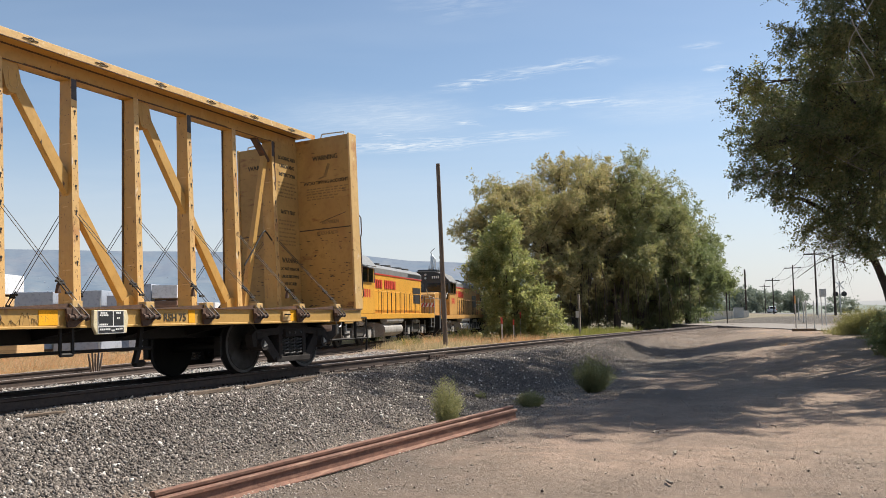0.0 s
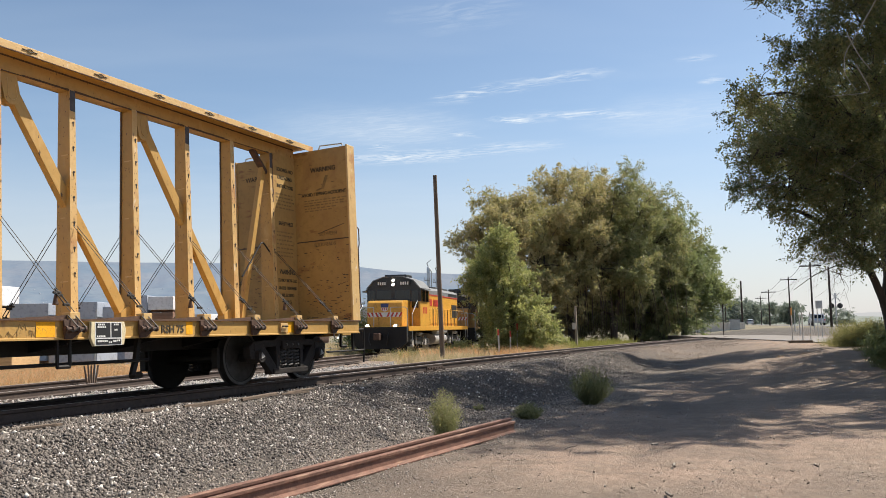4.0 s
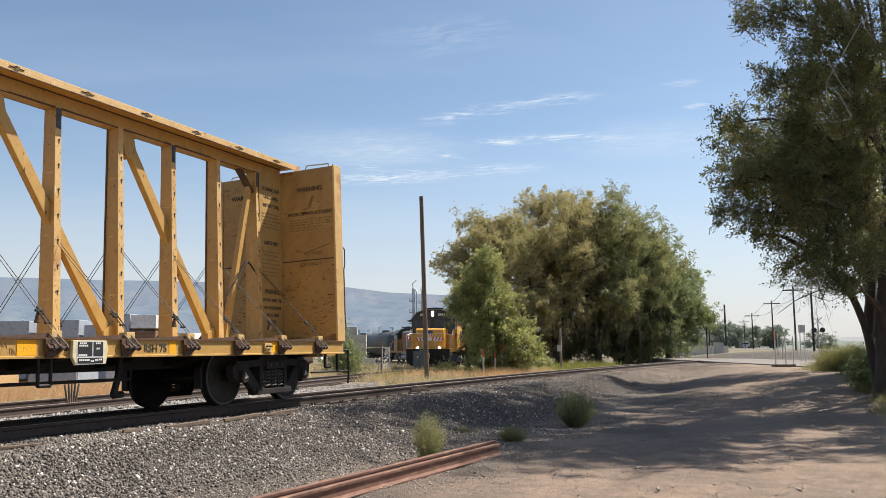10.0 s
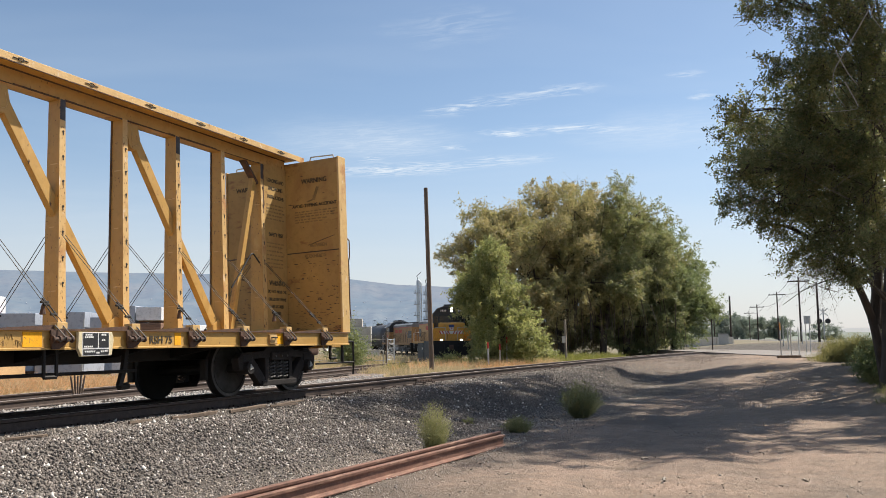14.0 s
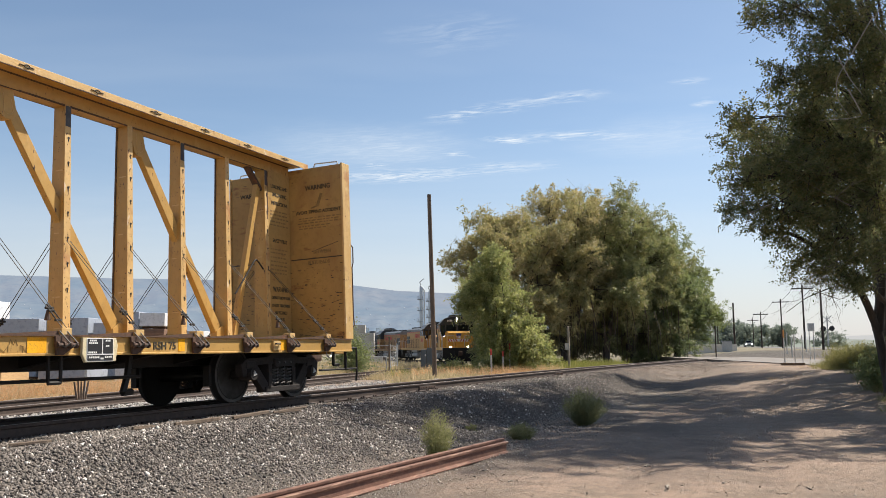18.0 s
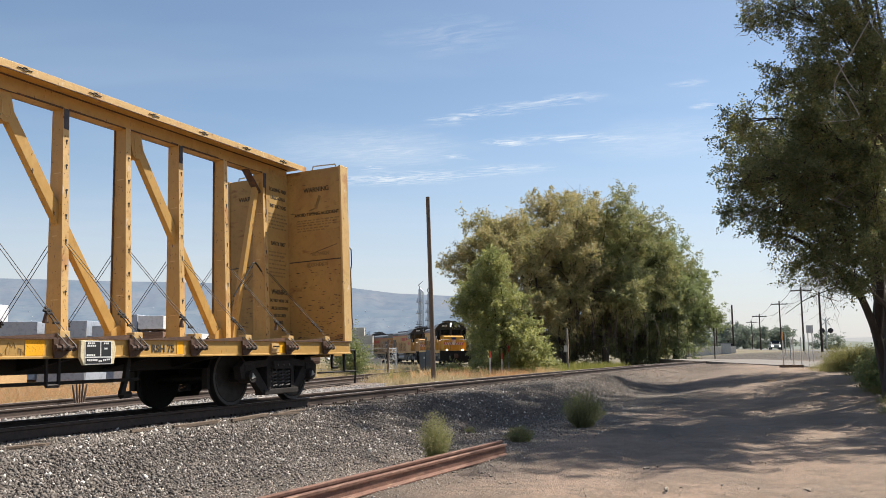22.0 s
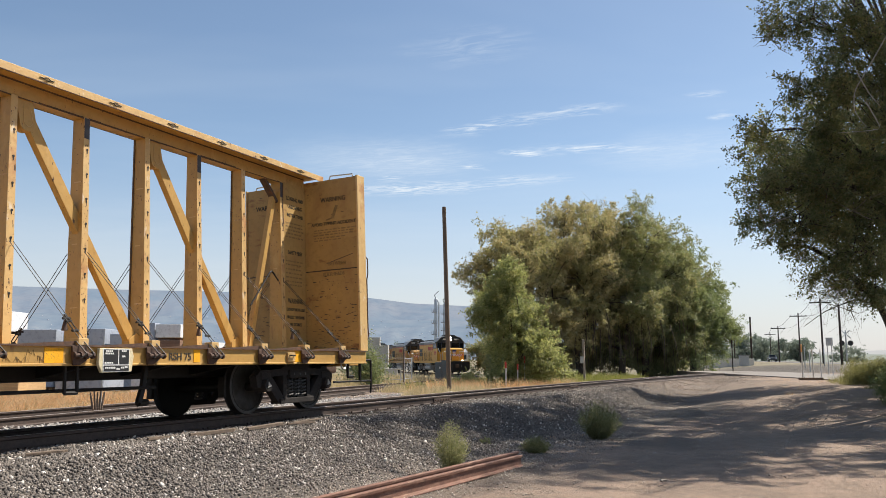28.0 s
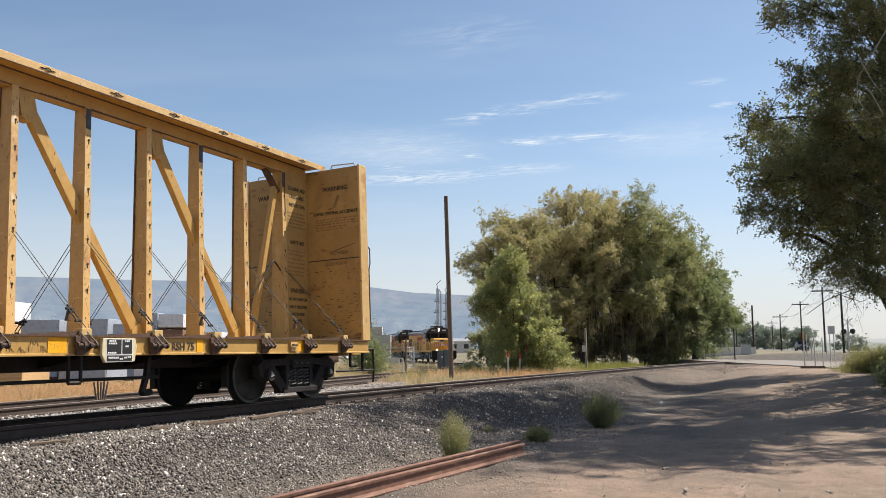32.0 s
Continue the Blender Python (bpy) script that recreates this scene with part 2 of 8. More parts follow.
M_BROWN = mat("rusty_brown_steel", (0.115, 0.062, 0.040), (0.06, 0.035, 0.025), 12, 0.75, 0.1, bump=0.3, spots=((RUST, 6, 0.6, 0.72, ONE),))
M_TRUCK = mat("truck_casting", (0.026, 0.019, 0.016), (0.012, 0.009, 0.008), 9, 0.85, bump=0.3, spots=(((0.10, 0.06, 0.042), 5, 0.62, 0.78, ONE),))
M_SPRING = mat("spring_steel", (0.10, 0.095, 0.09), (0.06, 0.055, 0.05), 12, 0.6, 0.3)
M_WHEEL = mat("wheel_steel", (0.011, 0.0095, 0.009), (0.007, 0.006, 0.0055), 14, 0.75, 0.0, bump=0.1)
M_TREAD = mat("polished_steel", (0.42, 0.40, 0.38), (0.30, 0.28, 0.26), 14, 0.32, 0.9)
M_WIRE = mat("wire_rope", (0.07, 0.065, 0.06), None, 40, 0.5, 0.6)
M_RAILS = mat("rail_side_rust", (0.088, 0.062, 0.050), (0.052, 0.036, 0.030), 12, 0.75, 0.1, bump=0.2)
M_RAILTOP = mat("rail_head", (0.42, 0.36, 0.31), (0.26, 0.20, 0.16), 4, 0.4, 0.6, stretch=(0.3, 4, 1))
M_LOOSE = mat("loose_rail_rust", (0.235, 0.118, 0.082), (0.15, 0.078, 0.056), 7, 0.8, 0.1, bump=0.4, bscale=40,
              spots=(((0.33, 0.2, 0.14), 5, 0.55, 0.7, (0.4, 3, 3)),))
M_TIE = mat("old_tie_wood", (0.105, 0.08, 0.062), (0.055, 0.042, 0.035), 5, 0.9, bump=0.7, bscale=30, stretch=(3, 0.5, 3), rand=0.25)
M_PLACARD = mat("cream_placard", (0.72, 0.62, 0.40), (0.6, 0.5, 0.3), 8, 0.6)
M_BLACK = mat("black_panel", (0.022, 0.022, 0.024), None, 12, 0.5)
M_WHITE = mat("white_paint", (0.78, 0.77, 0.74), (0.68, 0.67, 0.64), 5, 0.55)
M_LETTER = mat("black_lettering", (0.03, 0.024, 0.016), (0.06, 0.042, 0.022), 14, 0.7)
M_FAINT = mat("faded_lettering", (0.20, 0.13, 0.05), (0.32, 0.20, 0.07), 9, 0.7)
M_LOCO = mat("locomotive_yellow", (0.70, 0.365, 0.05), (0.61, 0.305, 0.045), 1.5, 0.42, bump=0.05, spots=((GRIME, 3, 0.66, 0.85, (2, 1, 0.5)),))
M_LOCOD = mat("faded_locomotive_paint", (0.42, 0.24, 0.09), (0.33, 0.19, 0.085), 1.5, 0.6, bump=0.05, spots=((RUST, 2, 0.5, 0.7, (2, 1, 0.5)), (GRIME, 3, 0.6, 0.8, (2, 1, 0.5))))
M_LOCO2 = mat("dusty_locomotive_yellow", (0.56, 0.30, 0.085), (0.46, 0.245, 0.075), 1.5, 0.5, bump=0.05, spots=((GRIME, 3, 0.6, 0.8, (2, 1, 0.5)),))
M_LGREY = mat("locomotive_grey", (0.22, 0.225, 0.23), (0.17, 0.17, 0.17), 2, 0.5, spots=((GRIME, 2, 0.6, 0.8, (2, 1, 0.6)),))
M_LBLACK = mat("cab_black", (0.035, 0.037, 0.04), (0.025, 0.025, 0.028), 4, 0.45)
M_LUND = mat("underframe_grey", (0.085, 0.08, 0.075), (0.05, 0.045, 0.04), 6, 0.7, 0.2, bump=0.2)
M_TANKG = mat("fuel_tank_grey", (0.46, 0.44, 0.42), (0.33, 0.31, 0.29), 2, 0.55, 0.2, spots=((GRIME, 2.5, 0.55, 0.8, (2, 1, 0.5)),))
M_RED = mat("red_paint", (0.55, 0.05, 0.03), (0.45, 0.045, 0.03), 5, 0.5)
M_BLUE = mat("blue_paint", (0.05, 0.07, 0.22), None, 5, 0.5)
M_GLASS = mat("window_glass", (0.012, 0.015, 0.017), (0.008, 0.010, 0.012), 3, 0.12)
M_LAMP = mat("headlight", (1, 0.95, 0.85), None, 5, 0.3, emit=((1.0, 0.90, 0.72), 14.0))
M_DITCH = mat("ditch_light", (1, 0.85, 0.6), None, 5, 0.3, emit=((1.0, 0.72, 0.38), 16.0))
M_TANKB = mat("tank_car_black", (0.075, 0.075, 0.08), (0.11, 0.105, 0.10), 1.2, 0.55)
M_POLE = mat("weathered_pole", (0.20, 0.145, 0.105), (0.13, 0.095, 0.07), 2.0, 0.9, bump=0.6, bscale=18, stretch=(6, 6, 0.4))
M_POLED = mat("dark_pole", (0.06, 0.045, 0.036), (0.04, 0.03, 0.026), 2.0, 0.9, stretch=(6, 6, 0.4))
M_BARK = mat("bark", (0.085, 0.065, 0.05), (0.05, 0.038, 0.03), 4, 0.95, bump=0.9, bscale=14, stretch=(2, 2, 0.5))
M_TWIG = mat("dry_twig", (0.30, 0.26, 0.21), (0.2, 0.17, 0.14), 4, 0.9)
M_GALV = mat("galvanised_steel", (0.48, 0.49, 0.50), (0.4, 0.41, 0.42), 6, 0.45, 0.5)
M_CABINET = mat("cabinet_bluegrey", (0.11, 0.125, 0.13), (0.09, 0.105, 0.11), 3, 0.5)
M_CONC = mat("concrete", (0.55, 0.535, 0.50), (0.45, 0.43, 0.40), 1.5, 0.85, bump=0.3)
M_WRAP = mat("white_wrap", (0.70, 0.71, 0.73), (0.60, 0.61, 0.64), 0.8, 0.5, bump=0.4, bscale=3)
M_WRAPG = mat("grey_wrap", (0.36, 0.39, 0.45), (0.32, 0.35, 0.41), 0.7, 0.5, bump=0.4, bscale=3)
M_LUMBER = mat("sawn_lumber", (0.60, 0.40, 0.20), (0.50, 0.31, 0.15), 3, 0.8, bump=0.3, stretch=(1, 1, 6), rand=0.15)
M_LUMBERD = mat("brown_lumber", (0.24, 0.14, 0.09), (0.18, 0.10, 0.065), 3, 0.8, stretch=(1, 1, 6), rand=0.15)
M_ASPH = mat("pale_asphalt", (0.235, 0.21, 0.187), (0.185, 0.165, 0.147), 0.5, 0.9, bump=0.3, bscale=40, spots=(((0.16, 0.14, 0.12), 0.8, 0.55, 0.75, (1, 1, 1)),))
M_ASPHD = mat("road_asphalt", (0.16, 0.155, 0.15), (0.13, 0.125, 0.12), 0.6, 0.9, bump=0.3)
M_ORANGE = mat("orange_plastic", (0.75, 0.36, 0.12), None, 8, 0.5)
M_PVC = mat("white_marker", (0.62, 0.60, 0.56), (0.5, 0.48, 0.45), 8, 0.6)
M_TAN = mat("tan_wall", (0.66, 0.62, 0.56), (0.58, 0.54, 0.48), 0.8, 0.8)
M_ROOF = mat("grey_roof", (0.30, 0.31, 0.33), None, 1, 0.6)
M_TOWER = mat("tower_steel", (0.52, 0.54, 0.56), (0.45, 0.47, 0.49), 0.3, 0.45, 0.3)
M_CARW = mat("car_silver", (0.60, 0.61, 0.62), None, 3, 0.25, 0.4)
M_CARD = mat("car_dark", (0.06, 0.065, 0.07), None, 3, 0.25, 0.3)
M_CARG = mat("car_grey", (0.22, 0.23, 0.225), None, 3, 0.3, 0.3)
M_CARB = mat("car_white", (0.75, 0.75, 0.74), None, 3, 0.25)
M_TYRE = mat("tyre_rubber", (0.025, 0.025, 0.026), None, 8, 0.8)

# ---- mesh helpers ----
def box(bm, x0, x1, y0, y1, z0, z1, bev=0.0):
    v = [bm.verts.new((x, y, z)) for x in (x0, x1) for y in (y0, y1) for z in (z0, z1)]
    f = [bm.faces.new([v[i] for i in q]) for q in ((0, 1, 3, 2), (4, 6, 7, 5), (0, 4, 5, 1), (2, 3, 7, 6), (0, 2, 6, 4), (1, 5, 7, 3))]
    if bev:
        e = list({e for g in f for e in g.edges})
        bmesh.ops.bevel(bm, geom=e, offset=bev, segments=2, affect="EDGES", profile=0.6)
    return v


def rod(bm, p0, p1, r0, r1=None, n=8, caps=True):
    """A round bar from p0 to p1, tapered from r0 to r1."""
    p0, p1 = Vector(p0), Vector(p1)
    r1 = r0 if r1 is None else r1
    d = (p1 - p0).normalized()
    u = d.orthogonal().normalized()
    w = d.cross(u)
    rings = [[bm.verts.new(p + (u * math.cos(a) + w * math.sin(a)) * r) for a in [2 * math.pi * i / n for i in range(n)]]
             for p, r in ((p0, r0), (p1, r1))]
    for i in range(n):
        bm.faces.new((rings[0][i], rings[0][(i + 1) % n], rings[1][(i + 1) % n], rings[1][i]))
    if caps:
        bm.faces.new(list(reversed(rings[0])))
        bm.faces.new(rings[1])


def bar(bm, pts, r, n=6):
    for a, b in zip(pts, pts[1:]):
        rod(bm, a, b, r, n=n)


def prism(bm, outline, axis, a0, a1, bev=0.0):
    """An outline of 2D points pushed along an axis: 0 (points are y, z), 1 (x, z) or 2 (x, y)."""
    def at(p, a):
        return {0: (a, p[0], p[1]), 1: (p[0], a, p[1]), 2: (p[0], p[1], a)}[axis]
    A, B = [bm.verts.new(at(p, a0)) for p in outline], [bm.verts.new(at(p, a1)) for p in outline]
    n = len(outline)
    f = [bm.faces.new((A[i], A[(i + 1) % n], B[(i + 1) % n], B[i])) for i in range(n)]
    f += [bm.faces.new(list(reversed(A))), bm.faces.new(B)]
    bmesh.ops.recalc_face_normals(bm, faces=f)
    if bev:
        bmesh.ops.bevel(bm, geom=list({e for g in f for e in g.edges}), offset=bev, segments=2, affect="EDGES", profile=0.6)


def lathe(bm, rings, c, axis, n=28):
    """Rings of (along, radius) turned round an axis through c."""
    ax = Vector(axis).normalized()
    u = ax.orthogonal().normalized()
    w = ax.cross(u)
    R = [[bm.verts.new(Vector(c) + ax * a + (u * math.cos(t) + w * math.sin(t)) * r) for t in [2 * math.pi * i / n for i in range(n)]] for a, r in rings]
    fs = []
    for A, B in zip(R, R[1:]):
        for i in range(n):
            fs.append(bm.faces.new((A[i], A[(i + 1) % n], B[(i + 1) % n], B[i])))
    fs.append(bm.faces.new(list(reversed(R[0]))))
    fs.append(bm.faces.new(R[-1]))
    bmesh.ops.recalc_face_normals(bm, faces=fs)


def mesh_of(name, bm, material, smooth=False):
    me = bpy.data.meshes.new(name)
    bm.to_mesh(me)
    bm.free()
    if smooth:
        me.shade_smooth()
        me.set_sharp_from_angle(angle=radians(40))
    me.materials.append(material)
    return me


def part(name, bm, material, parent=None, label="", smooth=False):
    ob = new(name, mesh_of(name, bm, material, smooth))
    ob.parent = parent
    if label:
        ob["label"] = label
    return ob


def soup(name, verts, faces, material, parent=None, label="", kind=""):
    """A mesh out of arrays."""
    me = bpy.data.meshes.new(name)
    verts, faces = np.asarray(verts, np.float32), np.asarray(faces, np.int32)
    me.vertices.add(len(verts))
    me.vertices.foreach_set("co", verts.ravel())
    k = faces.shape[1]
    me.loops.add(faces.size)
    me.loops.foreach_set("vertex_index", faces.ravel())
    me.polygons.add(len(faces))
    me.polygons.foreach_set("loop_start", np.arange(0, faces.size, k, dtype=np.int32))
    me.update(calc_edges=True)
    me.materials.append(material)
    ob = new(name, me)
    ob.parent = parent
    return tagged(ob, label, kind=kind)


def thing(name, label, category, m=None, group="", kind=""):
    ob = new(name)
    ob.empty_display_size = 0.2
    if m is not None:
        ob.matrix_world = m
    return tagged(ob, label, category, group, kind)


def lettering(name, text, size, m, material, parent, thick=0.003, label=""):
    cu = bpy.data.curves.new(name, "FONT")
    cu.body, cu.size, cu.extrude, cu.align_x, cu.offset = text, size, thick, "CENTER", 0.016 * size
    tmp = bpy.data.objects.new(name + "_tmp", cu)
    scene.collection.objects.link(tmp)
    dg = bpy.context.evaluated_depsgraph_get()
    me = bpy.data.meshes.new_from_object(tmp.evaluated_get(dg))
    bpy.data.objects.remove(tmp)
    me.transform(m)
    me.materials.clear()
    me.materials.append(material)
    ob = new(name, me)
    ob.parent = parent
    if label:
        ob["label"] = label
    ob["kind"] = "stuff"
    return ob


# ---- the lie of the land ----
def ease(a, b, x):
    u = np.clip((x - a) / (b - a), 0, 1)
    return u * u * (3 - 2 * u)


def main_y(x):
    """The middle of the main track."""
    return -0.0012 * np.clip(x, 0, 58) ** 2 - 0.139 * np.clip(x - 58, 0, 500)


A0, A1 = np.array([53.0, -0.9]), np.array([29.6, -10.8])   # near edge of the access road
AN = np.array([A1[1] - A0[1], A0[0] - A1[0]]) / np.linalg.norm(A1 - A0)
H0, H1 = np.array([90.3, -14.5]), np.array([233.4, 3.84])    # the main road beyond
HN = np.array([H0[1] - H1[1], H1[0] - H0[0]]) / np.linalg.norm(H1 - H0)


def ground_z(x, y):
    x, y = np.asarray(x, float), np.asarray(y, float)
    c = main_y(x)
    d = (x - A0[0]) * AN[0] + (y - A0[1]) * AN[1]
    low = -0.70 + 0.66 * ease(11.5, 1.0, d)
    s = ease(0, 1, (c - 1.75 - y) / 2.2)
    near = (-0.20 + 0.06 * ease(0.45, 0.95, c - y)) * (1 - s) + low * s
    drop = -0.0059 * np.clip(x, 0, 90)
    far = -0.20 + (-0.21 + drop) * ease(1.75, 3.0, y - c)
    z = np.where(y < c, near, far)
    h = np.abs((x - H0[0]) * HN[0] + (y - H0[1]) * HN[1])
    up = ease(52, 66, x) * (1 - ease(7, 30, h))
    return z * (1 - up) + 0.45 * up


TRK = dict(y=5.6314, th=0.1931, s0=41.39, k=0.0158, g=-0.00019, z=-0.199, fall=-0.0059)


def bend(u):
    """The turn of the branch track u metres into its curve, which runs out into a straight."""
    v = np.clip(u - 38.0, 0, 7.2)
    c = np.minimum(u, 45.2)
    return TRK["k"] * c + TRK["g"] * c * c / 2 - 0.0010 * v * v / 2


def branch(s, off=0.0):
    """The middle of the branch track at s metres from x = 0, and its heading. It leaves the main track's side, then bends left."""
    th, s0, u = TRK["th"], TRK["s0"], max(0.0, s - TRK["s0"])
    n = 40
    uu = (np.arange(n) + 0.5) / n * u
    a, aa = th + bend(u), th + bend(uu)
    x = min(s, s0) * math.cos(th) + np.cos(aa).sum() * u / n
    y = TRK["y"] + min(s, s0) * math.sin(th) + np.sin(aa).sum() * u / n
    return Vector((x - off * math.sin(a), y + off * math.cos(a), TRK["z"] + TRK["fall"] * max(0.0, min(x, 95.0)))), a


def lines(*spans):
    out = []
    for a, b, step in spans:
        out += list(np.arange(a, b, step))
    return np.array(out)


gx = lines((-3500, -600, 900), (-600, -60, 120), (-60, -20, 5), (-20, 24, 0.2), (24, 70, 0.8), (70, 200, 5), (200, 800, 60), (800, 4600, 600))
gy = lines((-3600, -400, 800), (-400, -60, 60), (-60, -16, 3), (-16, 9, 0.18), (9, 40, 1.0), (40, 140, 10), (140, 800, 80), (800, 4600, 600))
GX, GY = np.meshgrid(gx, gy, indexing="ij")
GZ = ground_z(GX, GY)
rng = np.random.default_rng(4)


def value_noise(x, y, size, seed):
    """Smooth noise on the plane."""
    r = np.random.default_rng(seed).random((97, 97))
    u, v = x / size, y / size
    i, j = np.floor(u).astype(int), np.floor(v).astype(int)
    fu, fv = u - i, v - j
    fu, fv = fu * fu * (3 - 2 * fu), fv * fv * (3 - 2 * fv)
    g = lambda a, b: r[a % 97, b % 97]
    return (g(i, j) * (1 - fu) + g(i + 1, j) * fu) * (1 - fv) + (g(i, j + 1) * (1 - fu) + g(i + 1, j + 1) * fu) * fv


fine = (np.abs(GX) < 30) & (GY > -16) & (GY < 9)
bumps = (value_noise(GX, GY, 1.7, 1) - 0.5) * 0.07 + (value_noise(GX, GY, 0.55, 2) - 0.5) * 0.035
# two shallow wheel ruts along the dirt road
for rut in (-7.2, -8.9):
    bumps = bumps - 0.035 * np.exp(-((GY - rut - 0.35 * np.sin(GX / 7.0)) / 0.28) ** 2) * (GY < -5)
GZ = GZ + np.where(fine, bumps, 0)
nx, ny = GX.shape
idx = np.arange(nx * ny).reshape(nx, ny)
quads = np.stack([idx[:-1, :-1], idx[1:, :-1], idx[1:, 1:], idx[:-1, 1:]], -1).reshape(-1, 4)


def ground_material():
    m = bpy.data.materials.new("ground")
    m.use_nodes = True
    nt = m.node_tree
    N, Lk = nt.nodes.new, nt.links.new
    bs = nt.nodes["Principled BSDF"]
    bs.inputs["Roughness"].default_value = 0.95
    bs.inputs["Specular IOR Level"].default_value = 0.2
    at = N("ShaderNodeAttribute")
    at.attribute_name = "cover"
    sep = N("ShaderNodeSeparateColor")
    Lk(at.outputs["Color"], sep.inputs[0])
    geo = N("ShaderNodeNewGeometry")

    def nz(scale, detail, lo, hi, rough=0.6):
        n, r = N("ShaderNodeTexNoise"), N("ShaderNodeMapRange")
        n.inputs["Scale"].default_value, n.inputs["Detail"].default_value, n.inputs["Roughness"].default_value = scale, detail, rough
        r.inputs["From Min"].default_value, r.inputs["From Max"].default_value = lo, hi
        Lk(geo.outputs["Position"], n.inputs["Vector"])
        Lk(n.outputs["Fac"], r.inputs["Value"])
        return r.outputs[0]

    def mx(f, a, b):
        k = N("ShaderNodeMix")
        k.data_type = "RGBA"
        for key, v in (("Factor", f), ("A", a), ("B", b)):
            if isinstance(v, tuple):
                k.inputs[key].default_value = (*v, 1)
            else:
                Lk(v, k.inputs[key])
        return k.outputs["Result"]
    dirt = mx(nz(0.35, 6, 0.38, 0.62), (0.42, 0.292, 0.215), (0.30, 0.226, 0.172))
    dirt = mx(nz(2.2, 9, 0.42, 0.62, 0.7), dirt, (0.25, 0.185, 0.138))
    dirt = mx(nz(9, 10, 0.48, 0.72, 0.8), dirt, (0.21, 0.165, 0.13))
    dirt = mx(nz(60, 6, 0.55, 0.7, 0.8), dirt, (0.50, 0.41, 0.33))
    dirt = mx(nz(38, 5, 0.60, 0.68, 0.8), dirt, (0.14, 0.115, 0.095))
    dirt = mx(nz(110, 3, 0.56, 0.68, 0.6), dirt, (0.16, 0.13, 0.108))
    dirt = mx(nz(70, 3, 0.60, 0.68, 0.6), dirt, (0.55, 0.47, 0.39))
    grav = mx(nz(1.2, 6, 0.4, 0.65), (0.095, 0.086, 0.078), (0.065, 0.059, 0.053))
    grav = mx(nz(30, 4, 0.5, 0.72), grav, (0.22, 0.20, 0.18))
    gras = mx(nz(0.25, 6, 0.4, 0.62), (0.34, 0.235, 0.125), (0.24, 0.18, 0.095))
    gras = mx(nz(3, 6, 0.5, 0.7), gras, (0.19, 0.15, 0.07))
    col = mx(sep.outputs[0], dirt, grav)
    gras = mx(sep.outputs[2], gras, mx(nz(0.05, 7, 0.4, 0.6), (0.23, 0.195, 0.135), (0.17, 0.15, 0.10)))
    col = mx(sep.outputs[1], col, gras)
    Lk(col, bs.inputs["Base Color"])
    bp = N("ShaderNodeBump")
    bp.inputs["Strength"].default_value, bp.inputs["Distance"].default_value = 0.9, 0.022
    wide_, both_ = nz(5.5, 8, 0.25, 0.75, 0.7), N("ShaderNodeMath")
    both_.operation, both_.inputs[1].default_value = "MULTIPLY_ADD", 1.6
    Lk(wide_, both_.inputs[0])
    Lk(nz(34, 7, 0.2, 0.8, 0.75), both_.inputs[2])
    Lk(both_.outputs[0], bp.inputs["Height"])
    Lk(bp.outputs[0], bs.inputs["Normal"])
    return m


ground = soup("ground", np.stack([GX, GY, GZ], -1).reshape(-1, 3), quads, ground_material(), kind="structure",
              label="dirt track, gravel shoulder and dry grass ground")
gc = main_y(GX)
wob = (value_noise(GX, GY, 1.3, 5) - 0.5) * 1.1
toe = gc - GY + wob + 0.75 * ease(3, -1.5, GX)
gravel = ease(4.7, 3.9, toe) * (GY < gc) + (GY >= gc) * ease(6.6 + 0.19 * GX, 5.9 + 0.19 * GX, GY + wob * 0.7)
gravel = np.maximum(gravel, 0.85 * ease(0.2, 0.7, value_noise(GX, GY, 1.9, 8)) * ease(8.5, 4.5, toe))
gravel = np.maximum(gravel, 0.22 * ease(0.5, 0.8, value_noise(GX, GY, 1.1, 9)) * (GY < gc))
gravel = np.maximum(gravel, (0.25 + 0.6 * ease(0.3, 0.75, 0.6 * value_noise(GX, GY, 2.4, 21) + 0.4 * value_noise(GX, GY, 0.9, 22))) * ease(14, 20, GX) * 0.55 * (GY < gc))
gravel = np.where(GY >= gc + 0.9, gravel * (1 - 0.75 * ease(6, 14, GX)), gravel)
gravel = gravel * (0.55 + 0.45 * ease(30, 16, GX)) * ease(60, 46, GX) * ease(-60, -30, GX)
gravel = np.maximum(gravel, 0.95 * ease(50, 56, GX) * ease(140, 80, GX))
grass = (GY >= gc) * ease(6.0 + 0.19 * GX, 7.0 + 0.19 * GX, GY + wob) + (GY < gc) * 0.55 * ease(10.6, 12.2, -GY + wob) * (GX > 4)
grass = np.maximum(grass, ease(60, 90, np.hypot(GX, GY)))
cover = ground.data.color_attributes.new("cover", "FLOAT_COLOR", "POINT")
cover.data.foreach_set("color", np.stack([gravel, np.clip(grass, 0, 1), ease(34, 60, np.hypot(GX, GY)), 0 * gravel + 1], -1).astype(np.float32).ravel())
ground.data.shade_smooth()


# ---- loose ballast ----
OCT = np.array([(1, 0, 0), (-1, 0, 0), (0, 1, 0), (0, -1, 0), (0, 0, 1), (0, 0, -1)], float)
OCF = np.array([(0, 2, 4), (2, 1, 4), (1, 3, 4), (3, 0, 4), (2, 0, 5), (1, 2, 5), (3, 1, 5), (0, 3, 5)])


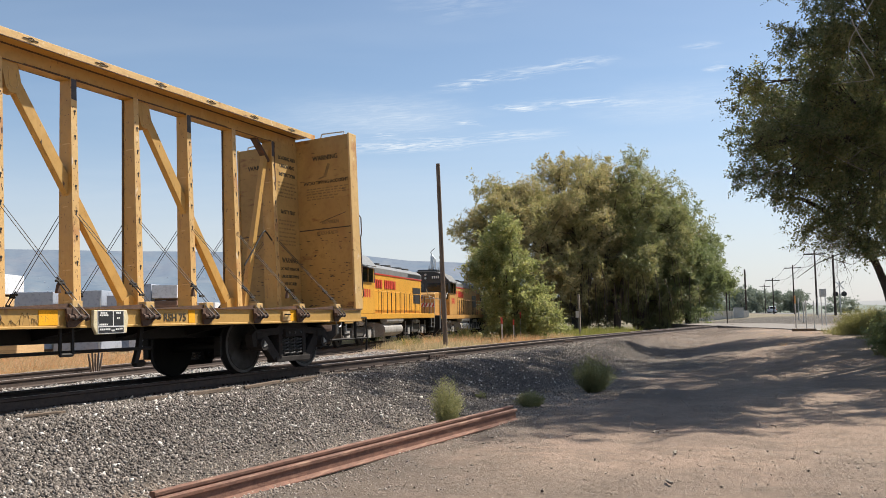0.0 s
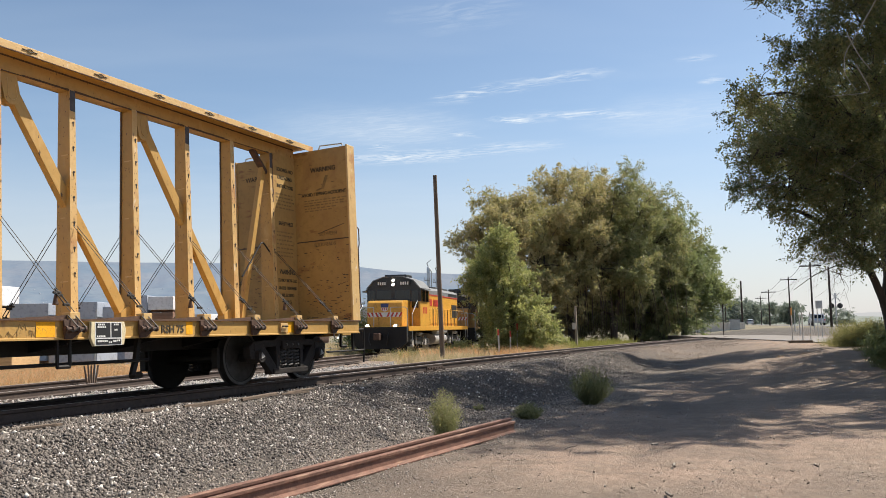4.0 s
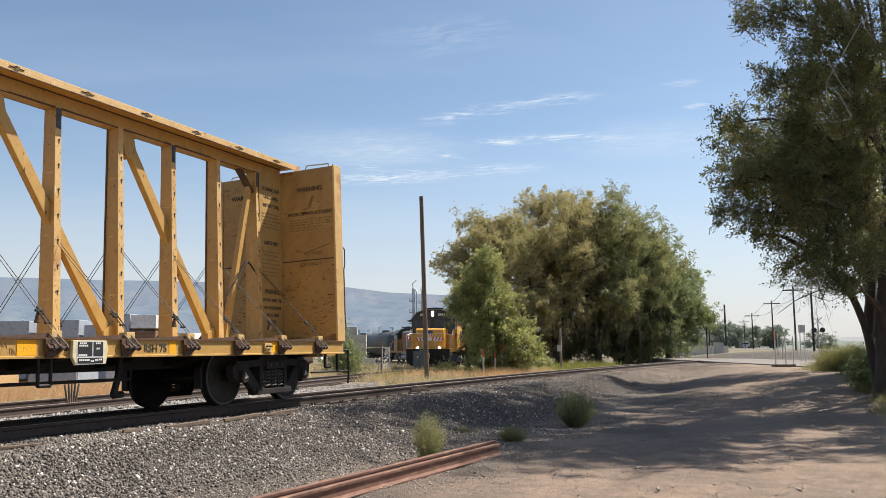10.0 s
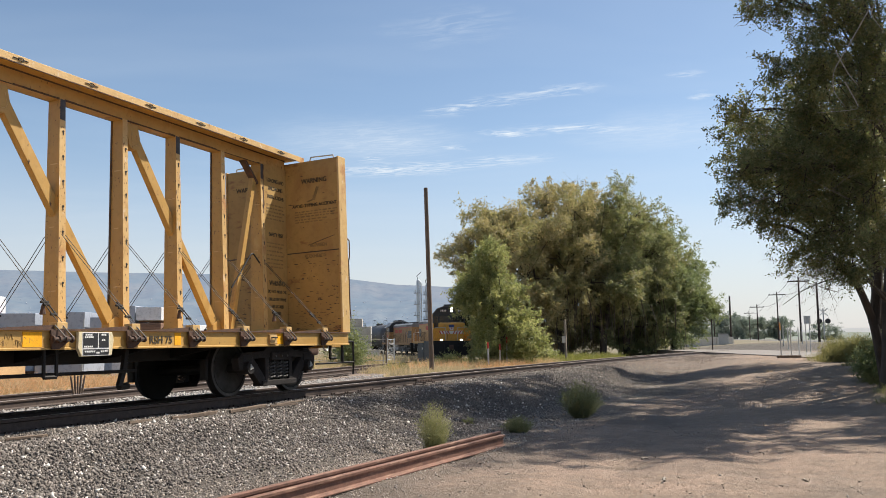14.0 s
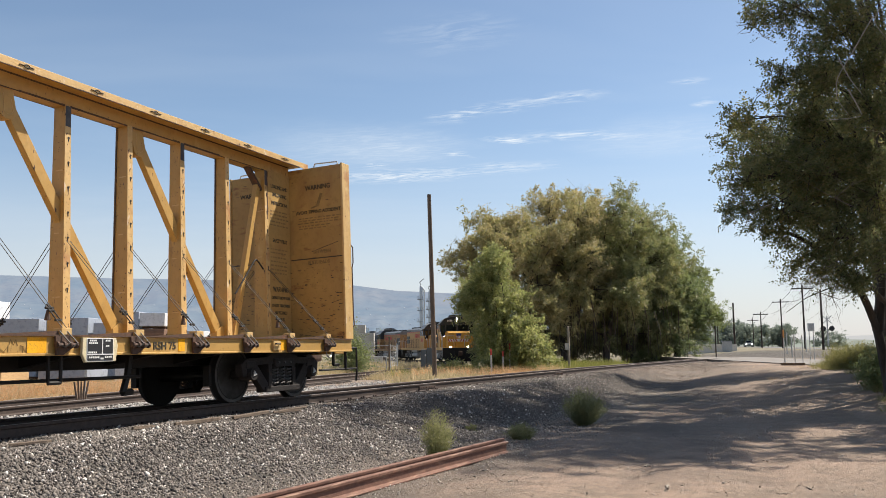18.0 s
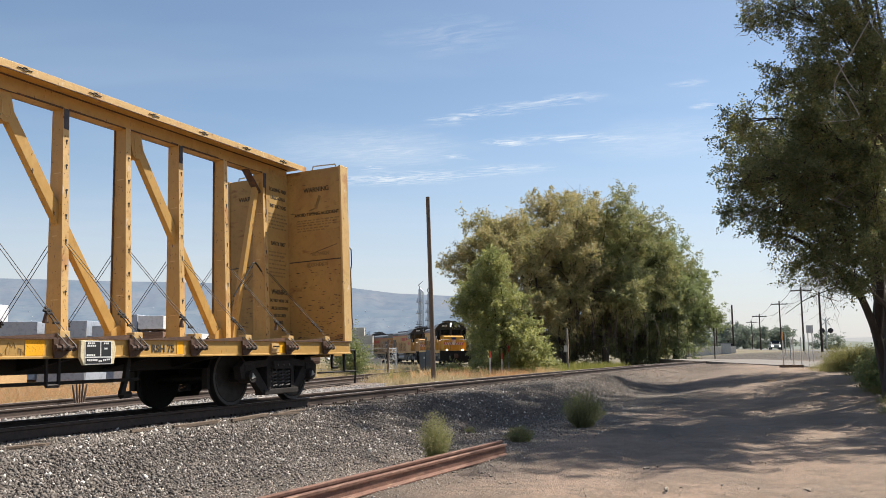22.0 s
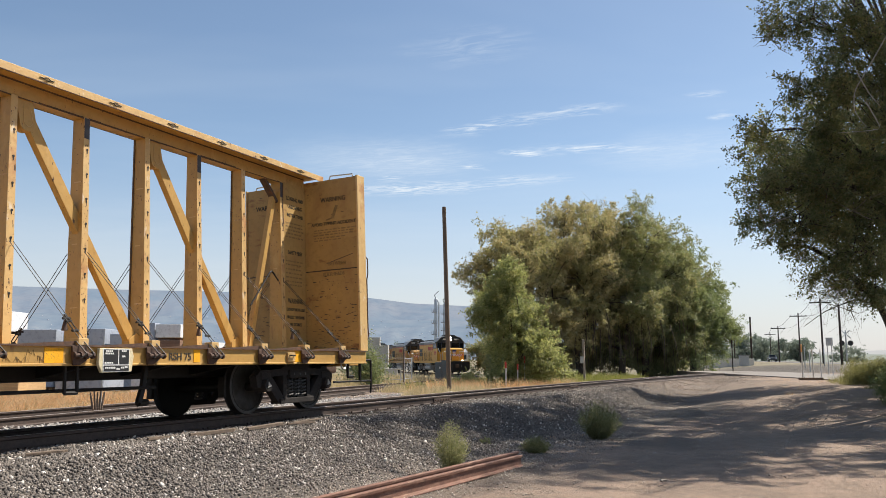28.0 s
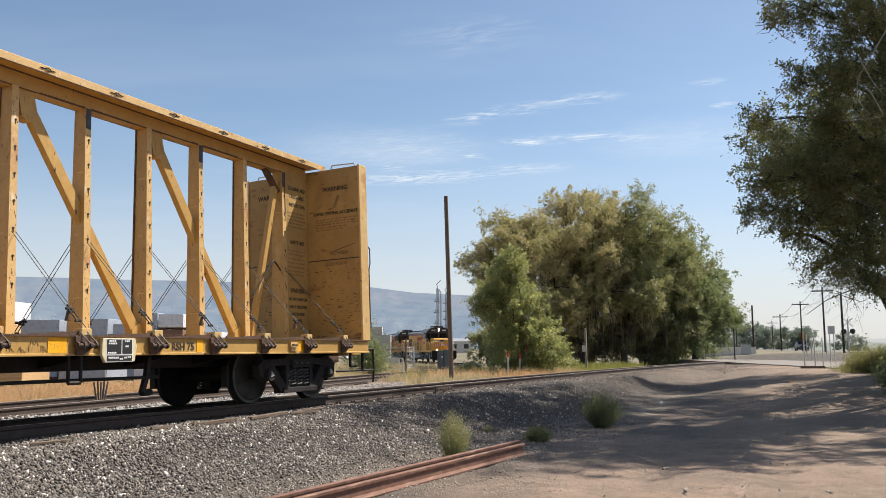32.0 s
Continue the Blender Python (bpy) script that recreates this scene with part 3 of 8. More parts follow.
def stones(name, x, y, r, material, label, sink=0.3):
    n = len(x)
    z = ground_z(x, y) + np.where((np.abs(x) < 30) & (y > -16) & (y < 9),
                                  (value_noise(x, y, 1.7, 1) - 0.5) * 0.07 + (value_noise(x, y, 0.55, 2) - 0.5) * 0.035, 0)
    v = OCT[None] * (r[:, None, None] * rng.uniform(0.6, 1.35, (n, 6, 1))) + rng.normal(0, 0.22, (n, 6, 3)) * r[:, None, None]
    a, b = rng.uniform(0, 6.28, n), rng.uniform(0, 3.14, n)
    ca, sa, cb, sb = np.cos(a)[:, None], np.sin(a)[:, None], np.cos(b)[:, None], np.sin(b)[:, None]
    X, Y, Z = v[..., 0], v[..., 1], v[..., 2] * 0.8
    Y, Z = cb * Y - sb * Z, sb * Y + cb * Z
    X, Y = ca * X - sa * Y, sa * X + ca * Y
    P = np.stack([X + x[:, None], Y + y[:, None], Z + (z + r * sink)[:, None]], -1).reshape(-1, 3)
    F = (OCF[None] + 6 * np.arange(n)[:, None, None]).reshape(-1, 3)
    return soup(name, P, F, material, kind="stuff", label=label)


M_STONE = island_mat("ballast_stone", [(0.035, 0.03, 0.027), (0.19, 0.162, 0.14), (0.065, 0.055, 0.048), (0.26, 0.222, 0.192), (0.12, 0.102, 0.089),
                                       (0.20, 0.166, 0.14), (0.04, 0.034, 0.03), (0.26, 0.225, 0.195), (0.08, 0.068, 0.06), (0.14, 0.118, 0.10), (0.10, 0.084, 0.072), (0.62, 0.57, 0.52)], 0.85)
M_PEBBLE = island_mat("pebble", [(0.16, 0.125, 0.10), (0.42, 0.34, 0.27), (0.26, 0.205, 0.16), (0.55, 0.48, 0.41), (0.20, 0.16, 0.13)], 0.9)
M_BROWNST = island_mat("brown_gravel", [(0.20, 0.152, 0.12), (0.27, 0.21, 0.165), (0.23, 0.178, 0.14), (0.33, 0.26, 0.205), (0.29, 0.222, 0.172), (0.46, 0.39, 0.325)], 0.9)


def shoulder(n, x0, span, power, reach, frayed):
    """Places on the near shoulder, thinning out past its toe."""
    x = x0 + span * rng.random(n) ** power
    toe_ = reach + frayed * (value_noise(x, x * 0 + 3.3, 1.6, 11) - 0.5) + 0.55 * np.abs(rng.normal(0, 1, n)) * (rng.random(n) < 0.25)
    toe_ = toe_ - 0.92 * ease(3.5, -1.5, x)
    y = main_y(x) - 0.85 - toe_ * rng.random(n) ** 0.92
    ok = np.abs(y - main_y(x) + 0.75) > 0.09
    return x[ok], y[ok]


bx, by = shoulder(120000, -7.5, 34, 1.75, 3.3, 1.0)
keep = rng.random(len(bx)) > ease(12, 24, bx + 2.0 * (main_y(bx) - by - 2.5))
bx, by = bx[keep], by[keep]
tagged(stones("ballast", bx, by, 0.008 + 0.019 * rng.random(len(bx)) ** 1.3, M_STONE, "crushed grey stone ballast on the track's shoulder"), category="gravel")
bx, by = shoulder(260, -7.5, 18, 1.3, 3.2, 1.0)
tagged(stones("pale_chips", bx, by, rng.uniform(0.018, 0.034, len(bx)), island_mat("pale_chip", [(0.62, 0.57, 0.50), (0.72, 0.68, 0.62), (0.55, 0.49, 0.42)], 0.8), "scattered whitish stone chips on the ballast", 0.6), category="gravel")
bx, by = shoulder(26000, 11, 42, 1.2, 5.6, 3.4)
keep = rng.random(len(bx)) < (0.15 + 0.75 * ease(10, 22, bx)) * (0.25 + 0.75 * ease(0.3, 0.7, value_noise(bx, by, 1.5, 31))) * ease(5.6, 2.5, main_y(bx) - by)
bx, by = bx[keep], by[keep]
tagged(stones("brown_gravel", bx, by, rng.uniform(0.009, 0.024, len(bx)) * (1 + 0.015 * np.clip(bx - 12, 0, 30)), M_BROWNST, "brownish loose gravel on the slope towards the crossing"), category="gravel")
n_ = 60000
bx = -8 + 26 * rng.random(n_) ** 1.3
by = main_y(bx) - 4.2 + 0.50 * ease(3, -1.5, bx) + rng.normal(0, 0.62, n_) - 0.35 * rng.random(n_)
tagged(stones("beige_gravel", bx, by, 0.003 + 0.016 * rng.random(n_) ** 2.2, island_mat("beige_gravel", [(0.30, 0.255, 0.21), (0.40, 0.335, 0.27), (0.22, 0.185, 0.155), (0.50, 0.44, 0.38), (0.15, 0.125, 0.105)], 0.9), "pale dusty gravel at the toe of the shoulder"), category="gravel")
n_ = 40000
bx = -8 + 40 * rng.random(n_)
by = main_y(bx) + rng.uniform(-0.65, 5.6, n_) + 0.12 * np.clip(bx, 0, 40) * rng.random(n_)
keep = np.abs(by - main_y(bx) - 0.75) > 0.09
tagged(stones("track_gravel", bx[keep], by[keep], rng.uniform(0.018, 0.042, keep.sum()),
              island_mat("pale_ballast", [(0.26, 0.24, 0.22), (0.38, 0.35, 0.325), (0.32, 0.295, 0.27), (0.48, 0.45, 0.42), (0.20, 0.185, 0.17)], 0.85),
              "pale crushed stone between the two tracks"), category="gravel")
n_ = 44000
bx = -6 + 44 * rng.random(n_) ** 1.6
by = -4.2 - 8 * rng.random(n_) ** 1.2
keep = rng.random(n_) < 0.25 + ease(0.35, 0.8, value_noise(bx, by, 1.2, 14))
bx, by = bx[keep], by[keep]
n_ = len(bx)
tagged(stones("pebbles", bx, by, 0.003 + 0.016 * rng.random(n_) ** 12, M_PEBBLE, "small loose pebbles on the dirt road"), category="gravel")


# ---- rails ----
RAIL = [(-0.07, 0.0), (0.07, 0.0), (0.07, 0.012), (0.012, 0.035), (0.010, 0.125), (0.034, 0.138), (0.036, 0.166), (0.028, 0.173),
        (-0.028, 0.173), (-0.036, 0.166), (-0.034, 0.138), (-0.010, 0.125), (-0.012, 0.035), (-0.07, 0.012)]


def sweep(bm, outline, stations):
    """stations: (place of the outline's origin, heading, roll)."""
    rings = []
    for p, a, roll in stations:
        c, s = math.cos(roll), math.sin(roll)
        n = Vector((-math.sin(a), math.cos(a), 0))
        rings.append([bm.verts.new(p + n * (u * c - v * s) + Vector((0, 0, u * s + v * c))) for u, v in outline])
    k = len(outline)
    for A, B in zip(rings, rings[1:]):
        for i in range(k):
            bm.faces.new((A[i], A[(i + 1) % k], B[(i + 1) % k], B[i]))
    bm.faces.new(list(reversed(rings[0])))
    bm.faces.new(rings[-1])
    bmesh.ops.recalc_face_normals(bm, faces=bm.faces)


LEAN = -0.0424     # the main track's banking: its near rail stands higher


def main_at(x, off):
    a = math.atan(-0.0024 * min(max(x, 0), 58))
    return Vector((x - off * math.sin(a), float(main_y(x)) + off * math.cos(a), off * math.sin(LEAN) - 0.173)), a, LEAN


def track(name, label, at, span, step, tie_at, n_ties):
    t = thing(name, label, "railway track", kind="structure")
    xs = np.arange(span[0], span[1] + 0.01, step)
    for off in (-0.7525, 0.7525):
        bm = bmesh.new()
        sweep(bm, RAIL, [at(x, off) for x in xs])
        rail = part("rail", bm, M_RAILS, t, smooth=False)
        bm = bmesh.new()
        sweep(bm, [(-0.024, 0.1735), (0.024, 0.1735), (0.02, 0.1765), (-0.02, 0.1765)], [at(x, off) for x in xs])
        part("running_surface", bm, M_RAILTOP, rail, "polished rail head")
    bm = bmesh.new()
    box(bm, -0.115, 0.115, -1.3, 1.3, -0.16, 0.0, 0.015)
    me = mesh_of("tie", bm, M_TIE)
    r = random.Random(3)
    for n in range(n_ties):
        p, a, roll = tie_at(n)
        ob = new("tie", me)
        ob.parent = t
        ob.matrix_local = pose(p.x, p.y, p.z - 0.004, math.degrees(roll), 0, math.degrees(a) + r.uniform(-1.5, 1.5)) @ Matrix.Translation((0, r.uniform(-0.08, 0.08), -r.uniform(0, 0.012)))
    return t


main_track = track("main_track", "rusty steel rails on old wooden ties in grey ballast", main_at, (-40, 58), 1.0, lambda n: main_at(-22 + 0.53 * n, 0.0), 145)


def branch_at(s, off):
    p, a = branch(s, off)
    return p - Vector((0, 0, 0.173)), a, 0.0


branch_track = track("branch_track", "rusty rails of the side track, half lost in dry grass", branch_at, (-14, 150), 1.5, lambda n: branch_at(-13 + 0.56 * n, 0.0), 190)
# joint bars with bolts on the near rail
for x in (7.6, 18.4):
    jb = thing("joint_bar", "rusty bolted joint bar on the rail", "rail joint", group="rail joints")
    for side in (-1,):
        p, a, roll = main_at(x, -0.7525)
        jb.matrix_world = pose(p.x, p.y, p.z, math.degrees(roll), 0, math.degrees(a))
        bm = bmesh.new()
        box(bm, -0.46, 0.46, -0.036, -0.014, 0.04, 0.125, 0.006)
        part("bar", bm, M_RAILS, jb)
        for i in range(6):
            bm = bmesh.new()
            rod(bm, (-0.38 + 0.152 * i, -0.03, 0.08), (-0.38 + 0.152 * i, -0.06, 0.08), 0.018, n=6)
            part("bolt", bm, M_BROWN, jb)
# spikes along the near rail's foot
bm = bmesh.new()
for n in range(60):
    p, a, roll = main_at(-10 + 0.53 * n, -0.7525)
    for dx in (-0.05, 0.05):
        q = p + Vector((dx, -0.075, 0.012))
        box(bm, q.x - 0.011, q.x + 0.011, q.y - 0.018, q.y + 0.014, q.z, q.z + 0.03)
part("spike", bm, M_RAILS, main_track, "rusty rail spikes")["kind"] = "stuff"

# loose old rails lying at the toe of the shoulder
for n, (x0, y0, x1, y1, z, roll) in enumerate(((-5.6, -4.24, 1.62, -4.90, -0.70, 0.0), (-6.0, -4.41, 1.28, -5.08, -0.71, 0.0))):
    lr = thing("loose_rail", "rust-red old rail lying on the dirt", "rail", group="loose rails")
    a = math.atan2(y1 - y0, x1 - x0)
    run = [(Vector((x0 + (x1 - x0) * k, y0 + (y1 - y0) * k, z)), a, roll) for k in (0, 0.25, 0.5, 0.75, 1)]
    for nm, outline in (("rail_foot", [(-0.07, 0.0), (0.07, 0.0), (0.07, 0.012), (0.012, 0.035), (-0.012, 0.035), (-0.07, 0.012)]),
                        ("rail_web", [(-0.012, 0.034), (0.012, 0.034), (0.010, 0.126), (-0.010, 0.126)]),
                        ("rail_head", [(-0.010, 0.125), (0.010, 0.125), (0.034, 0.138), (0.036, 0.166), (0.028, 0.173), (-0.028, 0.173), (-0.036, 0.166), (-0.034, 0.138)])):
        bm = bmesh.new()
        sweep(bm, outline, run)
        part(nm, bm, M_LOOSE, lr)

# splintered tie ends and bits of plank along the near rail
r = random.Random(71)
for x, y, ln, rz in ((-2.6, -1.42, 0.55, 8), (-1.7, -1.55, 0.9, -6), (-1.2, -1.36, 0.6, 3), (-0.4, -1.5, 1.1, 5), (0.4, -1.62, 0.7, -9), (0.9, -1.4, 1.0, 4), (1.9, -1.5, 0.6, 12), (-4.4, -1.5, 0.5, -14), (-5.6, -1.45, 0.8, 6)):
    bm = bmesh.new()
    w = r.uniform(0.035, 0.07)
    prism(bm, [(-ln / 2, -w), (ln / 2 - 0.08, -w * 0.8), (ln / 2, 0.01), (ln / 2 - 0.15, w), (-ln / 2 + 0.1, w * 0.7), (-ln / 2 + 0.02, 0.0)], 2, 0, r.uniform(0.02, 0.045), 0.004)
    o = part("tie_fragment", bm, M_POLE)
    o.matrix_world = pose(x, y, float(ground_z(x, y)) + 0.022, r.uniform(-4, 4), r.uniform(-2, 2), rz)
    tagged(o, "splintered brown scrap of an old tie on the ballast", "wood scrap", "tie scraps")
# a stick and clods on the dirt road
for x, y, ln, rz in ((-2.9, -8.1, 0.16, 30), (0.4, -7.4, 0.12, -20), (-1.2, -7.9, 0.22, 10)):
    bm = bmesh.new()
    bar(bm, [(-ln / 2, 0, 0.015), (0, 0.012, 0.02), (ln / 2, -0.01, 0.014)], 0.014, 6)
    o = part("stick", bm, M_TWIG)
    o.matrix_world = pose(x, y, float(ground_z(x, y)) + 0.01, 0, 0, rz)
    tagged(o, "short dry stick lying on the dirt road", "stick", "sticks on the road")


# ---- the centre-beam flat car ----
M_BARESHADE = mat("bare_steel_in_chord_shadow", (0.05, 0.05, 0.06), (0.10, 0.09, 0.09), 9, 0.5, 0.3)
M_DARKF = mat("shade_dark_far_flange", (0.14, 0.085, 0.04), (0.07, 0.05, 0.035), 6, 0.7, spots=((RUSTD, 8, 0.5, 0.65, ONE),))


def flat_car():
    car = thing("flat_car", "weathered yellow centre-beam flat car standing on the main track", "railway car", pose(0, 0, 0, math.degrees(LEAN), 0, 0))
    X0, X1, ZD, ZB, YS = -20.2, 2.93, 1.03, 0.79, 1.418
    STEP, FIRST = 1.185, -2.74
    posts = [FIRST + STEP * n for n in range(-13, 5)]
    # deck and sills
    bm = bmesh.new()
    box(bm, X0, X1, -YS + 0.02, YS - 0.02, ZD - 0.06, ZD - 0.012)
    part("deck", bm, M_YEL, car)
    for s in (-1, 1):
        bm = bmesh.new()
        prism(bm, [(s * (YS - 0.10), ZB), (s * YS, ZB), (s * YS, ZB + 0.02), (s * (YS - 0.018), ZB + 0.03), (s * (YS - 0.018), ZD - 0.022),
                   (s * (YS + 0.012), ZD - 0.014), (s * (YS + 0.012), ZD), (s * (YS - 0.16), ZD)], 0, X0, X1)
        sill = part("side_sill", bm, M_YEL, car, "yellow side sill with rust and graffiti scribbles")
        bm = bmesh.new()
        box(bm, X0, X1, min(s * (YS + 0.011), s * (YS + 0.016)), max(s * (YS + 0.011), s * (YS + 0.016)), ZD - 0.015, ZD + 0.004)
        part("deck_edge", bm, M_BROWN, sill, "rust-brown deck edge")
        bm = bmesh.new()
        prism(bm, [(s * 0.05, 0.63), (s * 0.36, 0.63), (s * 0.36, 0.97), (s * 0.05, 0.97)], 0, X0 + 0.6, X1 - 0.5)
        part("centre_sill", bm, M_DARK, car)
    for k in range(16):
        bm = bmesh.new()
        x = X0 + 1.2 + 1.4 * k
        prism(bm, [(-1.36, 0.80), (-0.3, 0.66), (0.3, 0.66), (1.36, 0.80), (1.36, 0.96), (-1.36, 0.96)], 0, x - 0.05, x + 0.05)
        part("cross_bearer", bm, M_DARK, car)
    # top chord: flange with lips over a web
    bm = bmesh.new()
    prism(bm, [(-0.40, 4.555), (-0.385, 4.555), (-0.38, 4.63), (0.38, 4.63), (0.385, 4.555), (0.40, 4.555), (0.40, 4.665), (-0.40, 4.665)], 0, X0 + 0.2, 3.08, 0.006)
    chord = part("top_chord", bm, M_YELW, car, "yellow top chord with rusty upper edge")
    bm = bmesh.new()
    prism(bm, [(-0.10, 4.37), (0.10, 4.37), (0.10, 4.60), (-0.10, 4.60)], 0, X0 + 0.2, 2.80)
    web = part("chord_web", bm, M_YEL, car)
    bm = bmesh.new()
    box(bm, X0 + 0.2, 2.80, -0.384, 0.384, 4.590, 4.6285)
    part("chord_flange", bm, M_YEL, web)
    for s in (-1, 1):
        bm = bmesh.new()     # rusty weld along the root, rust along the lower edges
        prism(bm, [(s * 0.10, 4.572), (s * 0.106, 4.582), (s * 0.118, 4.591), (s * 0.10, 4.591)], 0, X0 + 0.2, 2.80)
        part("root_weld", bm, M_BROWN, web, "rust-dark weld")
        bm = bmesh.new()
        rr = random.Random(17 + s)
        x = X0 + 0.2
        while x < 2.7:
            d = rr.uniform(0.12, 0.6)
            box(bm, x, min(x + d, 2.79), min(s * 0.097, s * 0.106), max(s * 0.097, s * 0.106), 4.366, 4.376 + rr.uniform(0.0, 0.022))
            box(bm, x, min(x + d, 2.79), min(s * 0.386, s * 0.403), max(s * 0.386, s * 0.403), 4.549, 4.556 + rr.uniform(0.0, 0.008))
            x += d
        part("rusty_edge", bm, M_BROWN, web, "rusty lower edge")["kind"] = "stuff"
    for x in posts:   # lifting eyes on the chord's edge
        bm = bmesh.new()
        xe = x + 0.25
        pts = [(xe + 0.115 * math.copysign(1, k) if abs(k) == 4 else xe + 0.042 * math.sin(math.pi * k / 6), -0.408,
                4.615 if abs(k) == 4 else 4.615 + 0.021 * math.cos(math.pi * k / 6)) for k in range(-4, 5)]
        bar(bm, pts, 0.0065, 5)
        bar(bm, [(xe - 0.04, -0.408, 4.604), (xe, -0.408, 4.593), (xe + 0.04, -0.408, 4.604)], 0.0065, 5)
        part("tie_eye", bm, M_DARK, car)
    # posts with key holes, diagonals and gussets
    for n, x in enumerate(posts):
        bm = bmesh.new()
        vs = []
        for z, dy, dx in ((1.02, 0.155, 0.058), (4.40, 0.112, 0.046)):
            vs.append([bm.verts.new((x + sx * dx, sy * dy, z)) for sx, sy in ((-1, -1), (1, -1), (1, 1), (-1, 1))])
        for i in range(4):
            bm.faces.new((vs[0][i], vs[0][(i + 1) % 4], vs[1][(i + 1) % 4], vs[1][i]))
        bm.faces.new(list(reversed(vs[0])))
        bm.faces.new(vs[1])
        bmesh.ops.bevel(bm, geom=list(bm.edges), offset=0.008, segments=1, affect="EDGES")
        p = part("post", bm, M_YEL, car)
        bm = bmesh.new()
        vs = []
        for z, y, dx in ((1.04, -0.1585, 0.064), (4.38, -0.1155, 0.05)):
            vs.append([bm.verts.new((x - dx, y, z)), bm.verts.new((x + dx, y, z)), bm.verts.new((x + dx, y + 0.003, z)), bm.verts.new((x - dx, y + 0.003, z))])
        for i in range(4):
            bm.faces.new((vs[0][i], vs[0][(i + 1) % 4], vs[1][(i + 1) % 4], vs[1][i]))
        part("post_flange", bm, M_YELW, p, "scuffed post flange with rust")
        if n % 2 == 1:     # bare steel at the flange's head, the chord's cast shadow painted into it
            bm = bmesh.new()
            prism(bm, [(x - 0.046, 4.08), (x + 0.046, 4.07), (x + 0.045, 4.375), (x - 0.045, 4.375)], 1, -0.1232, -0.1205)
            part("bare_patch", bm, M_BARESHADE, p, "bare steel with the chord's shadow painted dark")
        else:              # far flange standing out past the web, its shade put into a darker colour
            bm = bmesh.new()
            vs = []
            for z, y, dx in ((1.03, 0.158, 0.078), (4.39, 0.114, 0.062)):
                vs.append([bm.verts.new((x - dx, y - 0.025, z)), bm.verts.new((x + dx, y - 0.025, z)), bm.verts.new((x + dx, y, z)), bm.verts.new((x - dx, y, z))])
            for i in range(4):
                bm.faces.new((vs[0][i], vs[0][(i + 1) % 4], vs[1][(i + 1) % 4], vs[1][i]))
            part("far_flange", bm, M_DARKF, p, "far flange with its shade in the dark colour")
        if n > 7:          # gouges down both faces
            rr = random.Random(40 + n)
            bm = bmesh.new()
            for k in range(46):
                z = 1.1 + 3.1 * rr.random()
                f = (z - 1.04) / 3.34
                yy, hw = -0.1585 + 0.043 * f, 0.055 - 0.012 * f
                a = rr.uniform(-hw, hw)
                box(bm, x + a - rr.uniform(0.001, 0.006), x + a + rr.uniform(0.001, 0.005), yy - 0.0015, yy + 0.002, z, z + rr.uniform(0.006, 0.06) * (0.4 + 0.6 * (rr.random() < 0.4)))
            for k in range(26):
                z = 1.1 + 3.0 * rr.random() ** 1.4
                f = (z - 1.02) / 3.38
                xx, hw = x - 0.058 + 0.012 * f, 0.13 - 0.035 * f
                a = rr.uniform(-hw, hw)
                box(bm, xx - 0.0015, xx + 0.002, a - rr.uniform(0.003, 0.014), a + rr.uniform(0.002, 0.014), z, z + rr.uniform(0.003, 0.010))
            part("gouge", bm, M_BROWN, p, "rust-dark gouges and chips")["kind"] = "stuff"
        if n > 8:
            for k in range(7):
                bm = bmesh.new()
                z = 1.75 + 0.36 * k
                y = -0.161 + 0.043 * (z - 1.04) / 3.34
                rod(bm, (x + 0.01, y + 0.002, z), (x + 0.01, y - 0.004, z), 0.017, n=8)
                box(bm, x + 0.004, x + 0.016, y - 0.004, y + 0.002, z - 0.055, z)
                part("key_hole", bm, M_BLACK, p)
            for k in range(3):   # torn strips and pull rings on the side face
                z = 1.5 + 0.9 * k + 0.13 * (n % 3)
                bm = bmesh.new()
                box(bm, x - 0.0615 + 0.004 * (z - 1) / 1.0, x - 0.04, -0.09 + 0.05 * (k % 2), 0.05, z, z + 0.016)
                part("strap_mark", bm, M_YELW, p)
    def brace(xa, za, xb, zb, w, th, name="diagonal"):
        d = Vector((xb - xa, 0, zb - za))
        u = Vector((-d.z, 0, d.x)).normalized() * (w / 2)
        bm = bmesh.new()
        o = [(xa + u.x, za + u.z), (xb + u.x, zb + u.z), (xb - u.x, zb - u.z), (xa - u.x, za - u.z)]
        prism(bm, o, 1, -th, th, 0.006)
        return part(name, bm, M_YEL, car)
    for n in range(0, len(posts) - 3):
        if (len(posts) - 1 - n) % 2:
            xa, xb = posts[n] + 0.19, posts[n + 2] - 0.10
            brace(xa, 4.28, xb, 1.10, 0.165, 0.055)
            bm = bmesh.new()
            g = [(xa - 0.14, 4.39), (xa + 0.12, 4.39)] + [(xa + 0.06 + 0.13 * math.cos(t), 4.08 + 0.13 * math.sin(t)) for t in np.linspace(0.3, -2.6, 9)]
            prism(bm, g, 1, -0.072, 0.072, 0.006)
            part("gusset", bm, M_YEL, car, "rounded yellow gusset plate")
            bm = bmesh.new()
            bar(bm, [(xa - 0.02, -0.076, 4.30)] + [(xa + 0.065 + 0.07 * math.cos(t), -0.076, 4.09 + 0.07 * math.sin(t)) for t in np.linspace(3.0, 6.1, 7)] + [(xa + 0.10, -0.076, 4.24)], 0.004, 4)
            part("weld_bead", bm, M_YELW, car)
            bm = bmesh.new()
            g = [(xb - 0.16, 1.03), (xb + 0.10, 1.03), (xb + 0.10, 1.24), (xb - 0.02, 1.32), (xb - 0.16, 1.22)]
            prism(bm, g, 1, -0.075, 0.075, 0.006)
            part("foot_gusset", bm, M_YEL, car)
